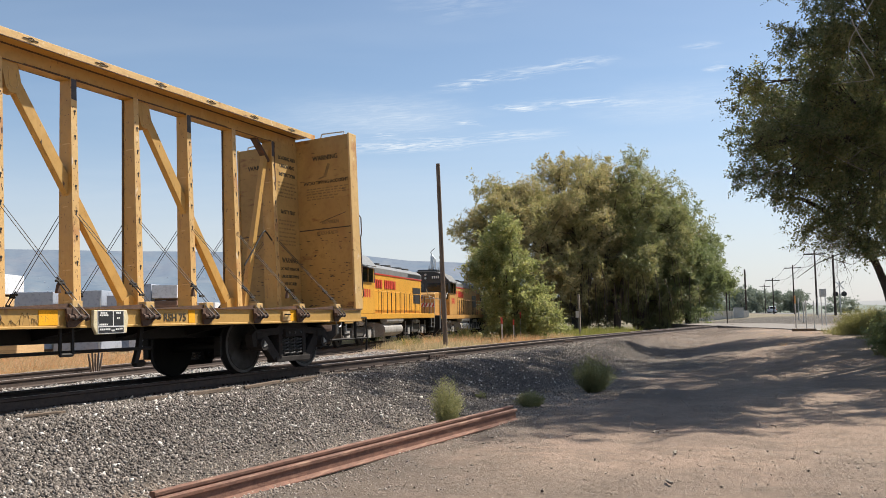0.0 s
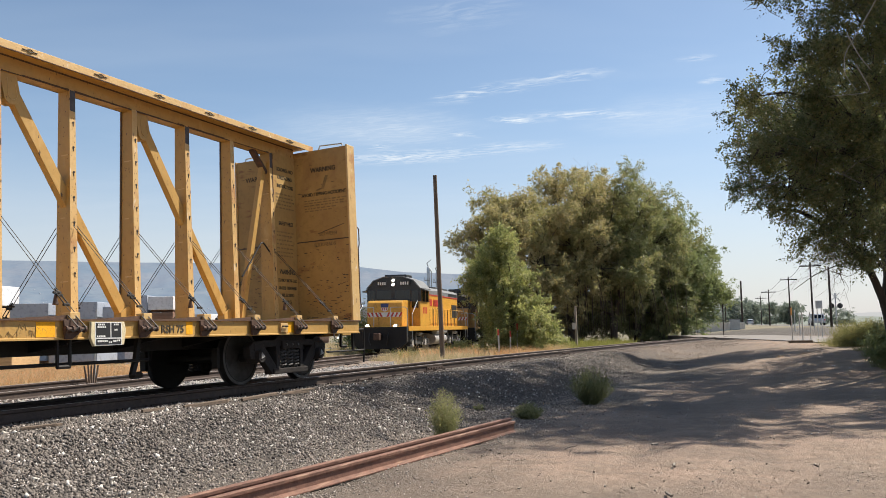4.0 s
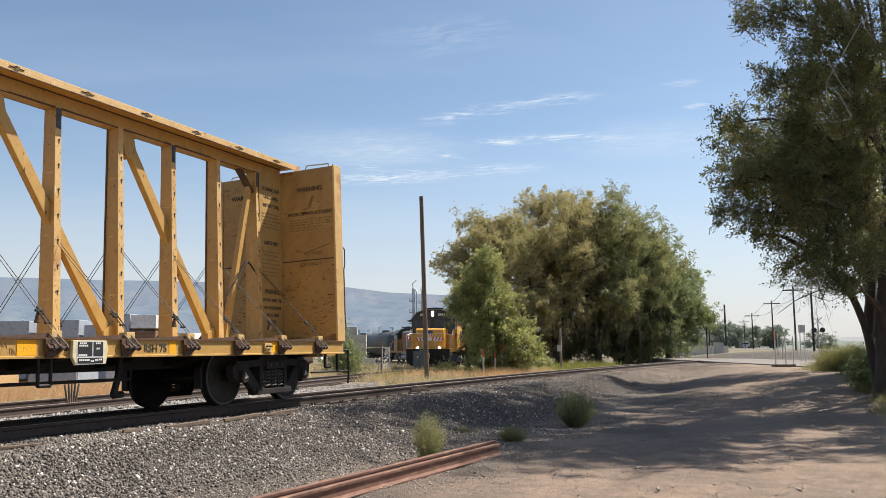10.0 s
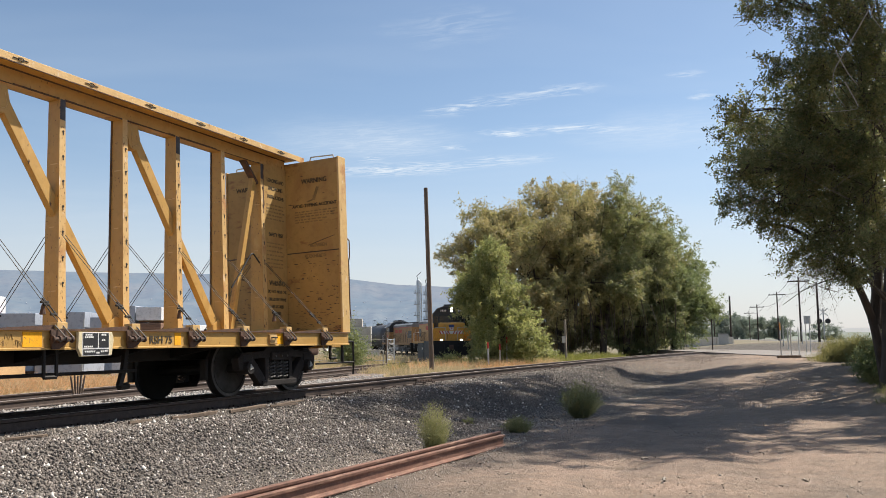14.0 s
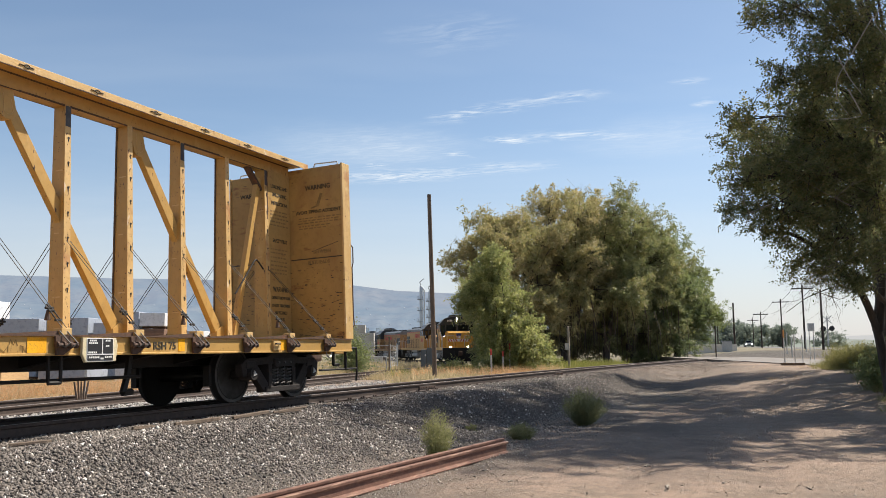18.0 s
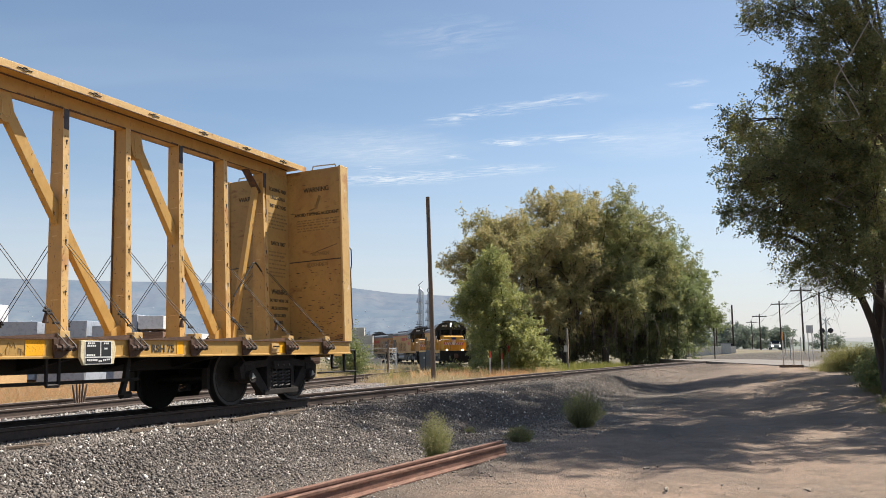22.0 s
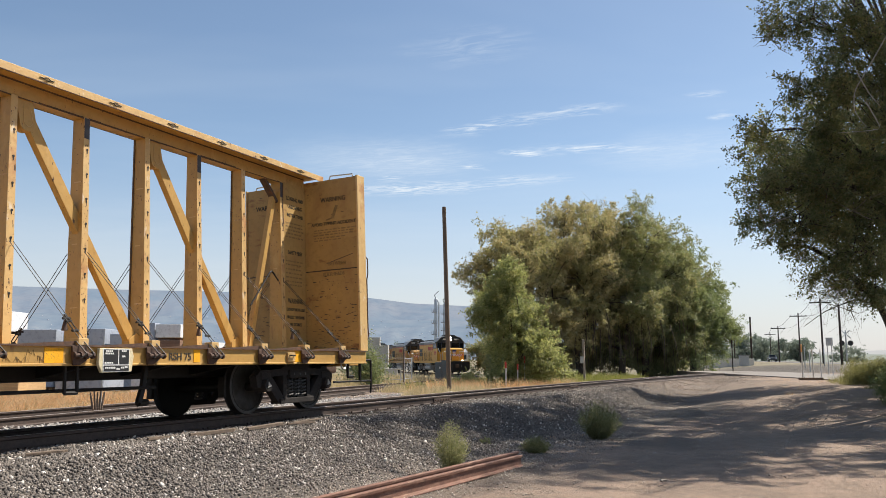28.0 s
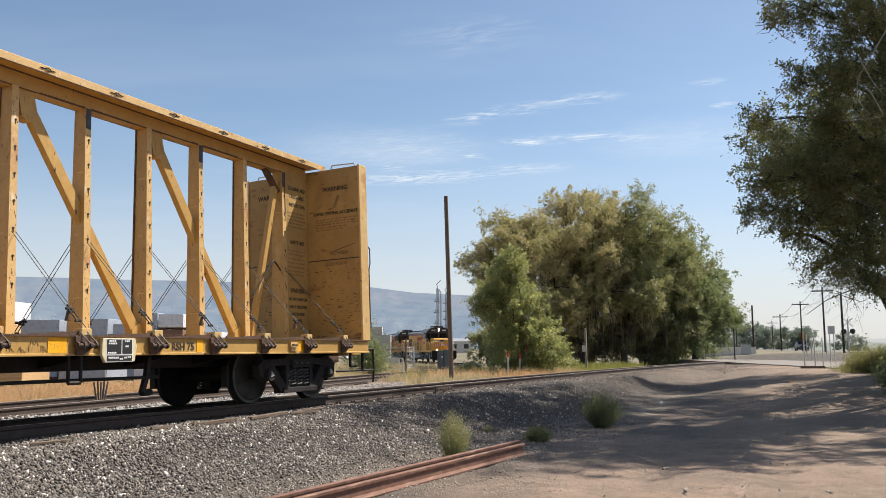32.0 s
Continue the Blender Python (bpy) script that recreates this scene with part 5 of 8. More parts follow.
# ---- locomotives and tank cars ----
def loco(label, chevrons=True, lit=True, paint=None):
    """Front coupler face at x = 0, the tail towards +x; rail top at z = 0."""
    e = thing("locomotive", label, "locomotive", group="locomotives")
    LEN, W = 18.03, 1.5
    paint = paint or M_LOCO
    bm = bmesh.new()
    box(bm, 0.75, 17.28, -W, W, 1.12, 1.36, 0.02)
    part("deck", bm, paint, e)
    bm = bmesh.new()
    box(bm, 0.8, 17.2, -0.5, 0.5, 0.75, 1.12)
    part("underframe", bm, M_LUND, e)
    for x0, x1 in ((0.45, 0.75), (17.28, 17.58)):
        bm = bmesh.new()
        prism(bm, [(-1.45, 1.34), (1.45, 1.34), (1.45, 0.55), (1.1, 0.22), (-1.1, 0.22), (-1.45, 0.55)], 0, x0, x1, 0.02)
        part("pilot", bm, M_DARK, e, "dark pilot with plough edge")
    for x, d in ((0.45, -1), (17.58, 1)):
        bm = bmesh.new()
        box(bm, min(x, x + 0.3 * d), max(x, x + 0.3 * d), -0.13, 0.13, 0.70, 1.0, 0.03)
        box(bm, min(x + 0.25 * d, x + 0.5 * d), max(x + 0.25 * d, x + 0.5 * d), -0.17, 0.17, 0.68, 1.04, 0.05)
        part("coupler", bm, M_BROWN, e)
        for s in (-1, 1):
            bm = bmesh.new()
            bar(bm, [(x, s * 0.5, 1.05), (x + 0.18 * d, s * 0.5, 0.7), (x + 0.12 * d, s * 0.42, 0.42)], 0.03, 6)
            part("air_hose", bm, M_TYRE, e)
    # nose
    bm = bmesh.new()
    prism(bm, [(1.45, 1.36), (1.45, 2.60), (1.62, 2.72), (3.1, 2.76), (3.1, 1.36)], 1, -0.95, 0.95, 0.05)
    nose = part("short_hood", bm, paint, e)
    if chevrons:
        bm = bmesh.new()
        box(bm, 1.436, 1.448, -0.9, 0.9, 1.86, 2.10)
        band = part("chevron_band", bm, M_WHITE, nose, "white band with red chevron stripes")
        for k in range(4):
            for s in (-1, 1):
                bm = bmesh.new()
                y = s * (0.10 + 0.22 * k)
                prism(bm, [(y, 1.865), (y + s * 0.10, 1.865), (y + s * 0.21, 2.095), (y + s * 0.11, 2.095)], 0, 1.431, 1.4355)
                part("stripe", bm, M_RED, band)
        bm = bmesh.new()
        prism(bm, [(-0.22, 2.56), (0.22, 2.56), (0.20, 2.36), (-0.20, 2.36)], 0, 1.436, 1.447)
        part("emblem_top", bm, M_BLUE, nose)
        bm = bmesh.new()
        prism(bm, [(-0.20, 2.35), (0.20, 2.35), (0.16, 2.2), (0, 2.14), (-0.16, 2.2)], 0, 1.437, 1.447)
        part("emblem_shield", bm, M_WHITE, nose)
        for k in (-0.12, 0.0, 0.12):
            bm = bmesh.new()
            box(bm, 1.432, 1.4365, k - 0.025, k + 0.025, 2.2, 2.34)
            part("emblem_bar", bm, M_RED, nose)
    bm = bmesh.new()
    bar(bm, [(1.40, 0.3, 1.45), (1.40, 0.3, 2.1)], 0.012, 5)
    part("door_hinge", bm, M_DARK, nose)
    # cab
    bm = bmesh.new()
    box(bm, 3.1, 5.2, -W, W, 1.36, 2.70, 0.02)
    cab = part("cab", bm, paint, e, "yellow cab with black brow and arched grey roof")
    bm = bmesh.new()
    o = [(-W, 2.70), (W, 2.70), (W, 3.45), (1.12, 3.86), (0.55, 4.06), (-0.55, 4.06), (-1.12, 3.86), (-W, 3.45)]
    prism(bm, o, 0, 3.1, 3.24, 0.015)
    brow = part("cab_front", bm, M_LBLACK, cab)
    bm = bmesh.new()
    prism(bm, [(-W + 0.02, 2.70), (W - 0.02, 2.70), (W - 0.02, 3.42), (1.12, 3.83), (0.55, 4.02), (-0.55, 4.02), (-1.12, 3.83), (-W + 0.02, 3.42)], 0, 3.24, 5.2, 0.01)
    part("cab_upper", bm, M_LBLACK, cab)
    bm = bmesh.new()
    outer = [(-W - 0.04, 3.42), (-1.14, 3.87), (-0.56, 4.07), (0.56, 4.07), (1.14, 3.87), (W + 0.04, 3.42)]
    inner = [(y * 0.97, z - 0.04) for y, z in reversed(outer)]
    prism(bm, outer + inner, 0, 3.02, 5.3)
    part("cab_roof", bm, M_LGREY, cab)
    for y0, y1 in ((-0.95, -0.1), (0.1, 0.95)):
        bm = bmesh.new()
        box(bm, 3.085, 3.1, y0, y1, 2.84, 3.32, 0.005)
        part("windscreen", bm, M_GLASS, cab)
    for s in (-1, 1):
        bm = bmesh.new()
        box(bm, 3.085, 3.1, min(s * 1.05, s * 1.40), max(s * 1.05, s * 1.40), 2.35, 3.3, 0.005)
        part("front_door_window", bm, M_GLASS, cab)
        bm = bmesh.new()
        box(bm, 3.45, 4.9, s * 1.502 - 0.006, s * 1.502 + 0.006, 2.72, 3.30, 0.004)
        sw = part("side_window", bm, M_GLASS, cab)
        for k in (3.42, 4.15, 4.9):
            bm = bmesh.new()
            box(bm, k, k + 0.05, s * 1.507 - 0.012, s * 1.507 + 0.012, 2.68, 3.34)
            part("window_frame", bm, paint, sw)
        bm = bmesh.new()
        prism(bm, [(s * 1.5, 3.40), (s * 1.86, 3.30), (s * 1.86, 3.26), (s * 1.5, 3.36)], 0, 3.3, 5.0)
        part("sun_visor", bm, M_LGREY, cab)
        bm = bmesh.new()
        box(bm, 3.02, 3.1, min(s * 0.36, s * 0.95), max(s * 0.36, s * 0.95), 3.56, 3.82, 0.01)
        nb = part("number_board", bm, M_BLACK, cab)
        for k in range(4):
            bm = bmesh.new()
            y = s * (0.45 + 0.125 * k)
            box(bm, 3.012, 3.0195, y - 0.04, y + 0.04, 3.61, 3.77)
            part("number_bar", bm, M_WHITE, nb)
    bm = bmesh.new()
    for z in (3.62, 3.80):
        rod(bm, (3.1, 0, z), (3.04, 0, z), 0.125, n=14)
    hl = part("headlight_box", bm, M_LBLACK, cab)
    for z in (3.64, 3.86):
        bm = bmesh.new()
        rod(bm, (3.05, 0, z), (3.005, 0, z), 0.072, n=14)
        part("headlight", bm, M_LAMP if lit else M_GALV, hl, "glowing headlight" if lit else "dark headlight")
    # long hood
    bm = bmesh.new()
    box(bm, 5.2, 16.4, -0.96, 0.96, 1.36, 3.20, 0.02)
    hood = part("long_hood", bm, paint, e, "yellow engine hood with red lettering bars")
    bm = bmesh.new()
    prism(bm, [(-0.98, 3.20), (0.98, 3.20), (0.98, 3.48), (0.72, 3.66), (-0.72, 3.66), (-0.98, 3.48)], 0, 5.22, 16.4, 0.015)
    part("hood_roof", bm, M_LGREY, hood, "sooty grey hood roof")
    for s in (-1, 1):
        bm = bmesh.new()
        box(bm, 5.2, 16.4, s * 0.975 - 0.012, s * 0.975 + 0.012, 3.17, 3.23)
        part("red_stripe", bm, M_RED, hood)
        for k in range(11):
            bm = bmesh.new()
            x = 5.6 + 0.96 * k
            box(bm, x, x + 0.88, s * 0.972 - 0.012, s * 0.972 + 0.012, 1.45, 2.42, 0.006)
            d = part("hood_door", bm, paint, hood)
            bm = bmesh.new()
            box(bm, x - 0.05, x - 0.025, s * 0.975 - 0.018, s * 0.975 + 0.018, 1.42, 2.45)
            part("door_gap", bm, M_LUND, d)
        for k in range(12):
            if k == 5:
                continue
            bm = bmesh.new()
            x = 6.2 + 0.44 * k
            box(bm, x, x + 0.30, s * 0.978 - 0.006, s * 0.978 + 0.006, 2.55, 2.95)
            part("letter_bar", bm, M_RED, hood)
        bm = bmesh.new()
        box(bm, 14.6, 16.1, s * 0.975 - 0.02, s * 0.975 + 0.02, 1.9, 2.75, 0.01)
        gr = part("radiator_grille", bm, M_LBLACK, hood)
        bm = bmesh.new()
        box(bm, 13.6, 16.2, s * 0.975 - 0.016, s * 0.975 + 0.016, 3.27, 3.44)
        part("air_intake", bm, M_LBLACK, hood)
        for k in range(3):
            bm = bmesh.new()
            box(bm, 3.7 + 0.3 * k, 3.9 + 0.3 * k, s * 1.503 - 0.004, s * 1.503 + 0.004, 2.05, 2.40)
            part("number_bar", bm, M_RED, cab)
        # walkway rail
        rail_pts = [(5.3 + 1.0 * k, s * 1.44) for k in range(12)]
        bm = bmesh.new()
        bar(bm, [(rail_pts[0][0], s * 1.44, 2.35), (rail_pts[-1][0], s * 1.44, 2.35)], 0.016, 6)
        hr = part("hand_rail", bm, paint, e)
        for x, y in rail_pts:
            bm = bmesh.new()
            rod(bm, (x, y, 1.36), (x, y, 2.35), 0.016, n=6)
            part("stanchion", bm, M_LUND, hr)
        # steps and end rails
        for xa, d in ((0.95, 1), (17.1, -1)):
            bm = bmesh.new()
            for k in range(4):
                box(bm, min(xa, xa + 0.5 * d), max(xa, xa + 0.5 * d), min(s * 1.22, s * 1.5), max(s * 1.22, s * 1.5), 0.35 + 0.25 * k, 0.38 + 0.25 * k)
            box(bm, xa - 0.02, xa + 0.02, s * 1.35 - 0.15, s * 1.35 + 0.15, 0.35, 1.12)
            part("step_well", bm, M_LUND, e)
            bm = bmesh.new()
            bar(bm, [(xa - 0.3 * d, s * 1.46, 0.6), (xa - 0.3 * d, s * 1.46, 2.25), (xa + 0.05 * d, s * 1.2, 2.35), (xa + 0.05 * d, s * 0.45, 2.35), (xa + 0.05 * d, s * 0.45, 1.36)], 0.018, 6)
            bar(bm, [(xa + 0.55 * d, s * 1.48, 0.6), (xa + 0.55 * d, s * 1.48, 2.0), (xa + 1.6 * d, s * 1.48, 2.7)], 0.018, 6)
            part("end_rail", bm, M_GALV, e)
        # ditch lights
        bm = bmesh.new()
        rod(bm, (0.86, s * 0.747, 1.38), (1.05, s * 0.747, 1.38), 0.13, n=14)
        dl = part("ditch_light", bm, M_LBLACK, e)
        if lit:
            bm = bmesh.new()
            rod(bm, (0.82, s * 0.747, 1.38), (0.861, s * 0.747, 1.38), 0.095, n=14)
            part("lens", bm, M_DITCH, dl, "glowing amber-white lens")
    # roof: fans, stack, horn, aerials
    for x in (9.6, 11.9, 13.9, 15.2):
        bm = bmesh.new()
        rod(bm, (x, 0, 3.62), (x, 0, 3.80), 0.55, n=20)
        part("roof_fan", bm, M_LUND, hood)
    bm = bmesh.new()
    box(bm, 7.4, 8.3, -0.3, 0.3, 3.6, 3.9, 0.03)
    part("exhaust_stack", bm, M_LBLACK, hood)
    bm = bmesh.new()
    box(bm, 3.5, 4.7, -0.62, 0.62, 4.03, 4.20, 0.04)
    part("air_conditioner", bm, M_LBLACK, cab)
    bm = bmesh.new()
    for k in (-0.14, 0, 0.14):
        rod(bm, (4.95, k, 4.2), (4.6, k, 4.2), 0.03, 0.08, n=8)
    rod(bm, (4.95, 0, 4.02), (4.95, 0, 4.2), 0.04)
    part("horn", bm, M_LUND, cab)
    # tank, reservoirs
    bm = bmesh.new()
    prism(bm, [(1.42 * math.copysign(abs(math.cos(q)) ** 0.6, math.cos(q)), 0.62 + 0.36 * math.copysign(abs(math.sin(q)) ** 0.7, math.sin(q))) for q in np.linspace(0, 2 * math.pi, 28, endpoint=False)], 0, 6.9, 11.1, 0.03)
    part("fuel_tank", bm, M_TANKG, e, "dusty grey fuel tank")
    for s in (-1, 1):
        bm = bmesh.new()
        rod(bm, (7.1, s * 1.30, 1.06), (11.0, s * 1.30, 1.06), 0.17, n=14)
        part("air_reservoir", bm, M_TANKG, e)
    wheels = []
    for tx in (3.84, 14.19):
        bm = bmesh.new()
        box(bm, tx - 0.35, tx + 0.35, -1.0, 1.0, 0.55, 1.05, 0.03)
        tr = part("truck", bm, M_LUND, e, "dark truck with coil springs")
        for s in (-1, 1):
            bm = bmesh.new()
            prism(bm, [(tx - 1.9, 0.78), (tx + 1.9, 0.78), (tx + 1.9, 0.62), (tx + 0.85, 0.60), (tx + 0.55, 0.40), (tx - 0.55, 0.40), (tx - 0.85, 0.60), (tx - 1.9, 0.62)], 1, s * 1.1 - 0.08, s * 1.1 + 0.08, 0.015)
            sf = part("truck_frame", bm, M_LUND, tr)
            for ax in (-1.37, 1.37):
                bm = bmesh.new()
                box(bm, tx + ax - 0.2, tx + ax + 0.2, s * 1.12 - 0.12, s * 1.12 + 0.12, 0.30, 0.68, 0.03)
                part("journal_box", bm, M_TANKG, tr)
                for k in (-0.42, 0.42):
                    bm = bmesh.new()
                    rod(bm, (tx + ax + k * 0.9, s * 1.2, 0.42), (tx + ax + k * 0.9, s * 1.2, 0.66), 0.09, n=8)
                    part("spring", bm, M_LUND, tr)
            bm = bmesh.new()
            rod(bm, (tx - 0.3, s * 1.22, 0.95), (tx + 0.3, s * 1.22, 0.95), 0.11, n=10)
            part("brake_cylinder", bm, M_TANKG, tr)
            bm = bmesh.new()
            for k in (-1, 1):
                bar(bm, [(tx + k * 0.30, s * 1.24, 0.95), (tx + k * 0.72, s * 1.24, 0.98), (tx + k * 0.76, s * 1.24, 0.50), (tx + k * 0.60, s * 1.22, 0.34)], 0.028, 6)
                bar(bm, [(tx + k * 1.95, s * 1.22, 0.98), (tx + k * 1.98, s * 1.22, 0.30)], 0.025, 6)
            part("brake_rigging", bm, M_TANKG, tr, "dusty grey brake levers")
        for ax in (-1.37, 1.37):
            bm = bmesh.new()
            for s in (-1, 1):
                lathe(bm, [(-0.07, 0.30), (-0.068, 0.52), (-0.045, 0.535), (-0.03, 0.512), (0.06, 0.505), (0.064, 0.43), (0.02, 0.40), (0.0, 0.15), (0.05, 0.12)], (0, s * 0.745, 0), (0, s, 0), 24)
                for k in range(5):
                    a = k * 1.2566
                    rod(bm, (0.28 * math.cos(a), s * 0.76, 0.28 * math.sin(a)), (0.28 * math.cos(a), s * 0.80, 0.28 * math.sin(a)), 0.05, n=6)
            rod(bm, (0, -0.9, 0), (0, 0.9, 0), 0.09, n=10)
            w = part("wheelset", bm, M_WHEEL, e, "steel wheels on their axle")
            w.location = (tx + ax, 0, 0.505)
            wheels.append((w, tx + ax))
    # the middle is 1.28 m shorter than the drawing above
    for o in e.children_recursive:
        if o.type == "MESH" and o.name.split(".")[0] != "wheelset":
            for v in o.data.vertices:
                v.co.x = v.co.x if v.co.x < 6.9 else 6.9 + (v.co.x - 6.9) * 0.695 if v.co.x < 11.1 else v.co.x - 1.28
    for n, (w, x) in enumerate(wheels):
        if x > 11.1:
            w.location.x = x - 1.28
            wheels[n] = (w, x - 1.28)
    return e, wheels


def tank_car(label):
    e = thing("tank_car", label, "railway car", group="tank cars")
    bm = bmesh.new()
    lathe(bm, [(0.9, 0.2), (0.92, 0.7), (1.05, 1.1), (1.3, 1.36), (1.6, 1.45), (14.4, 1.45), (14.7, 1.36), (14.95, 1.1), (15.08, 0.7), (15.1, 0.2)], (0, 0, 2.35), (1, 0, 0), 32)
    tank = part("tank", bm, M_TANKB, e, "sooty black tank", smooth=True)
    bm = bmesh.new()
    rod(bm, (8, 0, 3.7), (8, 0, 4.05), 0.5, n=18)
    part("dome", bm, M_TANKB, tank)
    for s in (-1, 1):
        bm = bmesh.new()
        bar(bm, [(6.9, s * 0.8, 4.5), (9.1, s * 0.8, 4.5)], 0.02, 6)
        for k in range(4):
            rod(bm, (6.9 + 0.733 * k, s * 0.8, 3.5), (6.9 + 0.733 * k, s * 0.8, 4.5), 0.02, n=6)
        part("platform_rail", bm, M_DARK, e)
    bm = bmesh.new()
    box(bm, 6.9, 9.1, -0.85, 0.85, 3.55, 3.6)
    part("platform", bm, M_DARK, e)
    bm = bmesh.new()
    box(bm, 0.3, 15.7, -0.3, 0.3, 0.75, 1.0)
    for x in (0.35, 15.25):
        box(bm, x, x + 0.4, -1.4, 1.4, 0.85, 1.05)
    part("underframe", bm, M_DARK, e)
    for tx in (2.3, 13.7):
        bm = bmesh.new()
        box(bm, tx - 0.2, tx + 0.2, -1.1, 1.1, 0.5, 0.75)
        for s in (-1, 1):
            prism(bm, [(tx - 1.1, 0.66), (tx + 1.1, 0.66), (tx + 1.0, 0.45), (tx + 0.4, 0.2), (tx - 0.4, 0.2), (tx - 1.0, 0.45)], 1, s * 1.05 - 0.07, s * 1.05 + 0.07)
        tr = part("truck", bm, M_DARK, e)
        for ax in (-0.889, 0.889):
            bm = bmesh.new()
            for s in (-1, 1):
                rod(bm, (tx + ax, s * 0.70, 0.457), (tx + ax, s * 0.80, 0.457), 0.457, n=20)
            rod(bm, (tx + ax, -0.9, 0.457), (tx + ax, 0.9, 0.457), 0.08)
            part("wheelset", bm, M_WHEEL, tr)
    return e


engines = [loco("yellow diesel locomotive with grey roof and lit headlights"), loco("yellow diesel locomotive with black cab, coupled behind the first", lit=False, paint=M_LOCO2),
           loco("dusty yellow diesel locomotive with its cab at the far end", lit=False, paint=M_LOCOD)]
tankers = [tank_car("black tank car pushed ahead of the locomotives"), tank_car("black tank car at the end of the train")]
CAR, TANK_L = 16.75, 16.4
# seconds, and the leading coupler's place on the branch track
RUN = [(0, 15.05), (1, 17.49), (2, 20.34), (3, 23.36), (6, 31.26), (7, 33.53), (10, 39.23), (12, 42.63), (13, 44.52), (14.5, 47.5), (17, 52.38),
       (19, 56.05), (23, 62.82), (25, 66.36), (28, 71.88), (30, 75.59), (32, 79.39)]


def run_at(t):
    return float(np.interp(t, [a for a, _ in RUN], [b for _, b in RUN]))


def run_smooth(t):
    return sum(run_at(min(32, max(0, t + d))) for d in (-0.6, -0.3, 0, 0.3, 0.6)) / 5


def stand(s, b0, b1, length, turned=False):
    """The pose of a vehicle whose near coupler is at s and whose truck pins stand b0 and b1 behind it."""
    (a, _), (b, _) = branch(s + b0), branch(s + b1)
    d = (b - a).normalized()
    o = a - d * b0
    if turned:
        o, d = o + d * length, -d
    return Matrix.Translation(o) @ pose(0, 0, 0, 0, 0, math.degrees(math.atan2(d.y, d.x)))


def train_motion():
    ts = [0.5 * k for k in range(65)]
    for n, (e, wheels) in enumerate(engines):
        walk(e, [(t, stand(run_smooth(t) + CAR * n, 3.84, 12.91, CAR, n == 2)) for t in ts])
        for w, x in wheels:
            fs = [0.2 * k for k in range(161)]
            way = -1 if n == 2 else 1
            walk(w, [(t, pose(x, 0, 0.505) @ Matrix.Rotation(way * (run_smooth(t) - run_smooth(0)) / 0.505, 4, "Y")) for t in fs])
    for n, e in enumerate(tankers):
        walk(e, [(t, stand(run_smooth(t) + CAR * 3 + TANK_L * n, 2.3, 13.7, TANK_L)) for t in ts])


# ---- trees ----
def tube_arrays(paths, sides=6):
    """Tapered limbs out of many paths [(points, radii)] as one soup."""
    V, F, base = [], [], 0
    for pts, rad in paths:
        pts = np.asarray(pts, float)
        d = np.gradient(pts, axis=0)
        d /= np.linalg.norm(d, axis=1, keepdims=True) + 1e-9
        ref = np.where(np.abs(d[:, 2:3]) > 0.9, np.array([[1.0, 0, 0]]), np.array([[0, 0, 1.0]]))
        u = np.cross(d, ref)
        u /= np.linalg.norm(u, axis=1, keepdims=True) + 1e-9
        w = np.cross(d, u)
        a = np.linspace(0, 2 * np.pi, sides, endpoint=False)
        ring = pts[:, None] + (u[:, None] * np.cos(a)[None, :, None] + w[:, None] * np.sin(a)[None, :, None]) * np.asarray(rad)[:, None, None]
        V.append(ring.reshape(-1, 3))
        k = len(pts)
        i = np.arange(k - 1)[:, None] * sides
        j = np.arange(sides)[None]
        f = np.stack([i + j, i + (j + 1) % sides, i + sides + (j + 1) % sides, i + sides + j], -1).reshape(-1, 4) + base
        F.append(f)
        base += k * sides
    return np.concatenate(V), np.concatenate(F)


def leaf_arrays(r, centres, ways, spread, per, size, droop=0.0, plain=False):
    """Small pointed leaves set along sprigs that grow outwards from the ends of the twigs."""
    k = len(centres)
    sp = np.repeat(spread, 3)
    w = np.repeat(ways, 3, 0) + r.normal(0, 0.65, (3 * k, 3))
    w[:, 2] -= droop
    w /= np.linalg.norm(w, axis=1, keepdims=True) + 1e-9
    c0 = np.repeat(centres, 3, 0) + r.normal(0, 0.28, (3 * k, 3)) * sp[:, None] - w * sp[:, None] * 0.55
    m = max(2, per // 3)
    n = 3 * k * m
    u = np.tile((np.arange(m) + 0.5) / m, 3 * k) + r.normal(0, 0.06, n)
    ln = np.repeat(sp * r.uniform(0.9, 1.9, 3 * k), m)
    W = np.repeat(w, m, 0)
    p = np.repeat(c0, m, 0) + W * (u * ln)[:, None] + r.normal(0, 1, (n, 3)) * (np.repeat(sp, m) * (0.27 - 0.15 * u))[:, None]
    p[:, 2] -= (0.25 * droop + 0.06) * (u * u) * ln
    a = W * 0.7 + r.normal(0, 0.75, (n, 3))
    a[:, 2] -= 0.35
    a /= np.linalg.norm(a, axis=1, keepdims=True)
    b = np.cross(a, r.normal(0, 1, (n, 3)))
    b /= np.linalg.norm(b, axis=1, keepdims=True)
    s = size * r.uniform(0.6, 1.35, (n, 1))
    if plain:
        return np.stack([p - b * s * 0.28, p + a * s * 1.2, p + b * s * 0.28], 1).reshape(-1, 3), np.arange(3 * n).reshape(n, 3)
    V = np.stack([p, p + a * s * 0.55 + b * s * 0.30, p + a * s * 1.25, p + a * s * 0.55 - b * s * 0.30], 1).reshape(-1, 3)
    return V, np.arange(4 * n).reshape(n, 4)


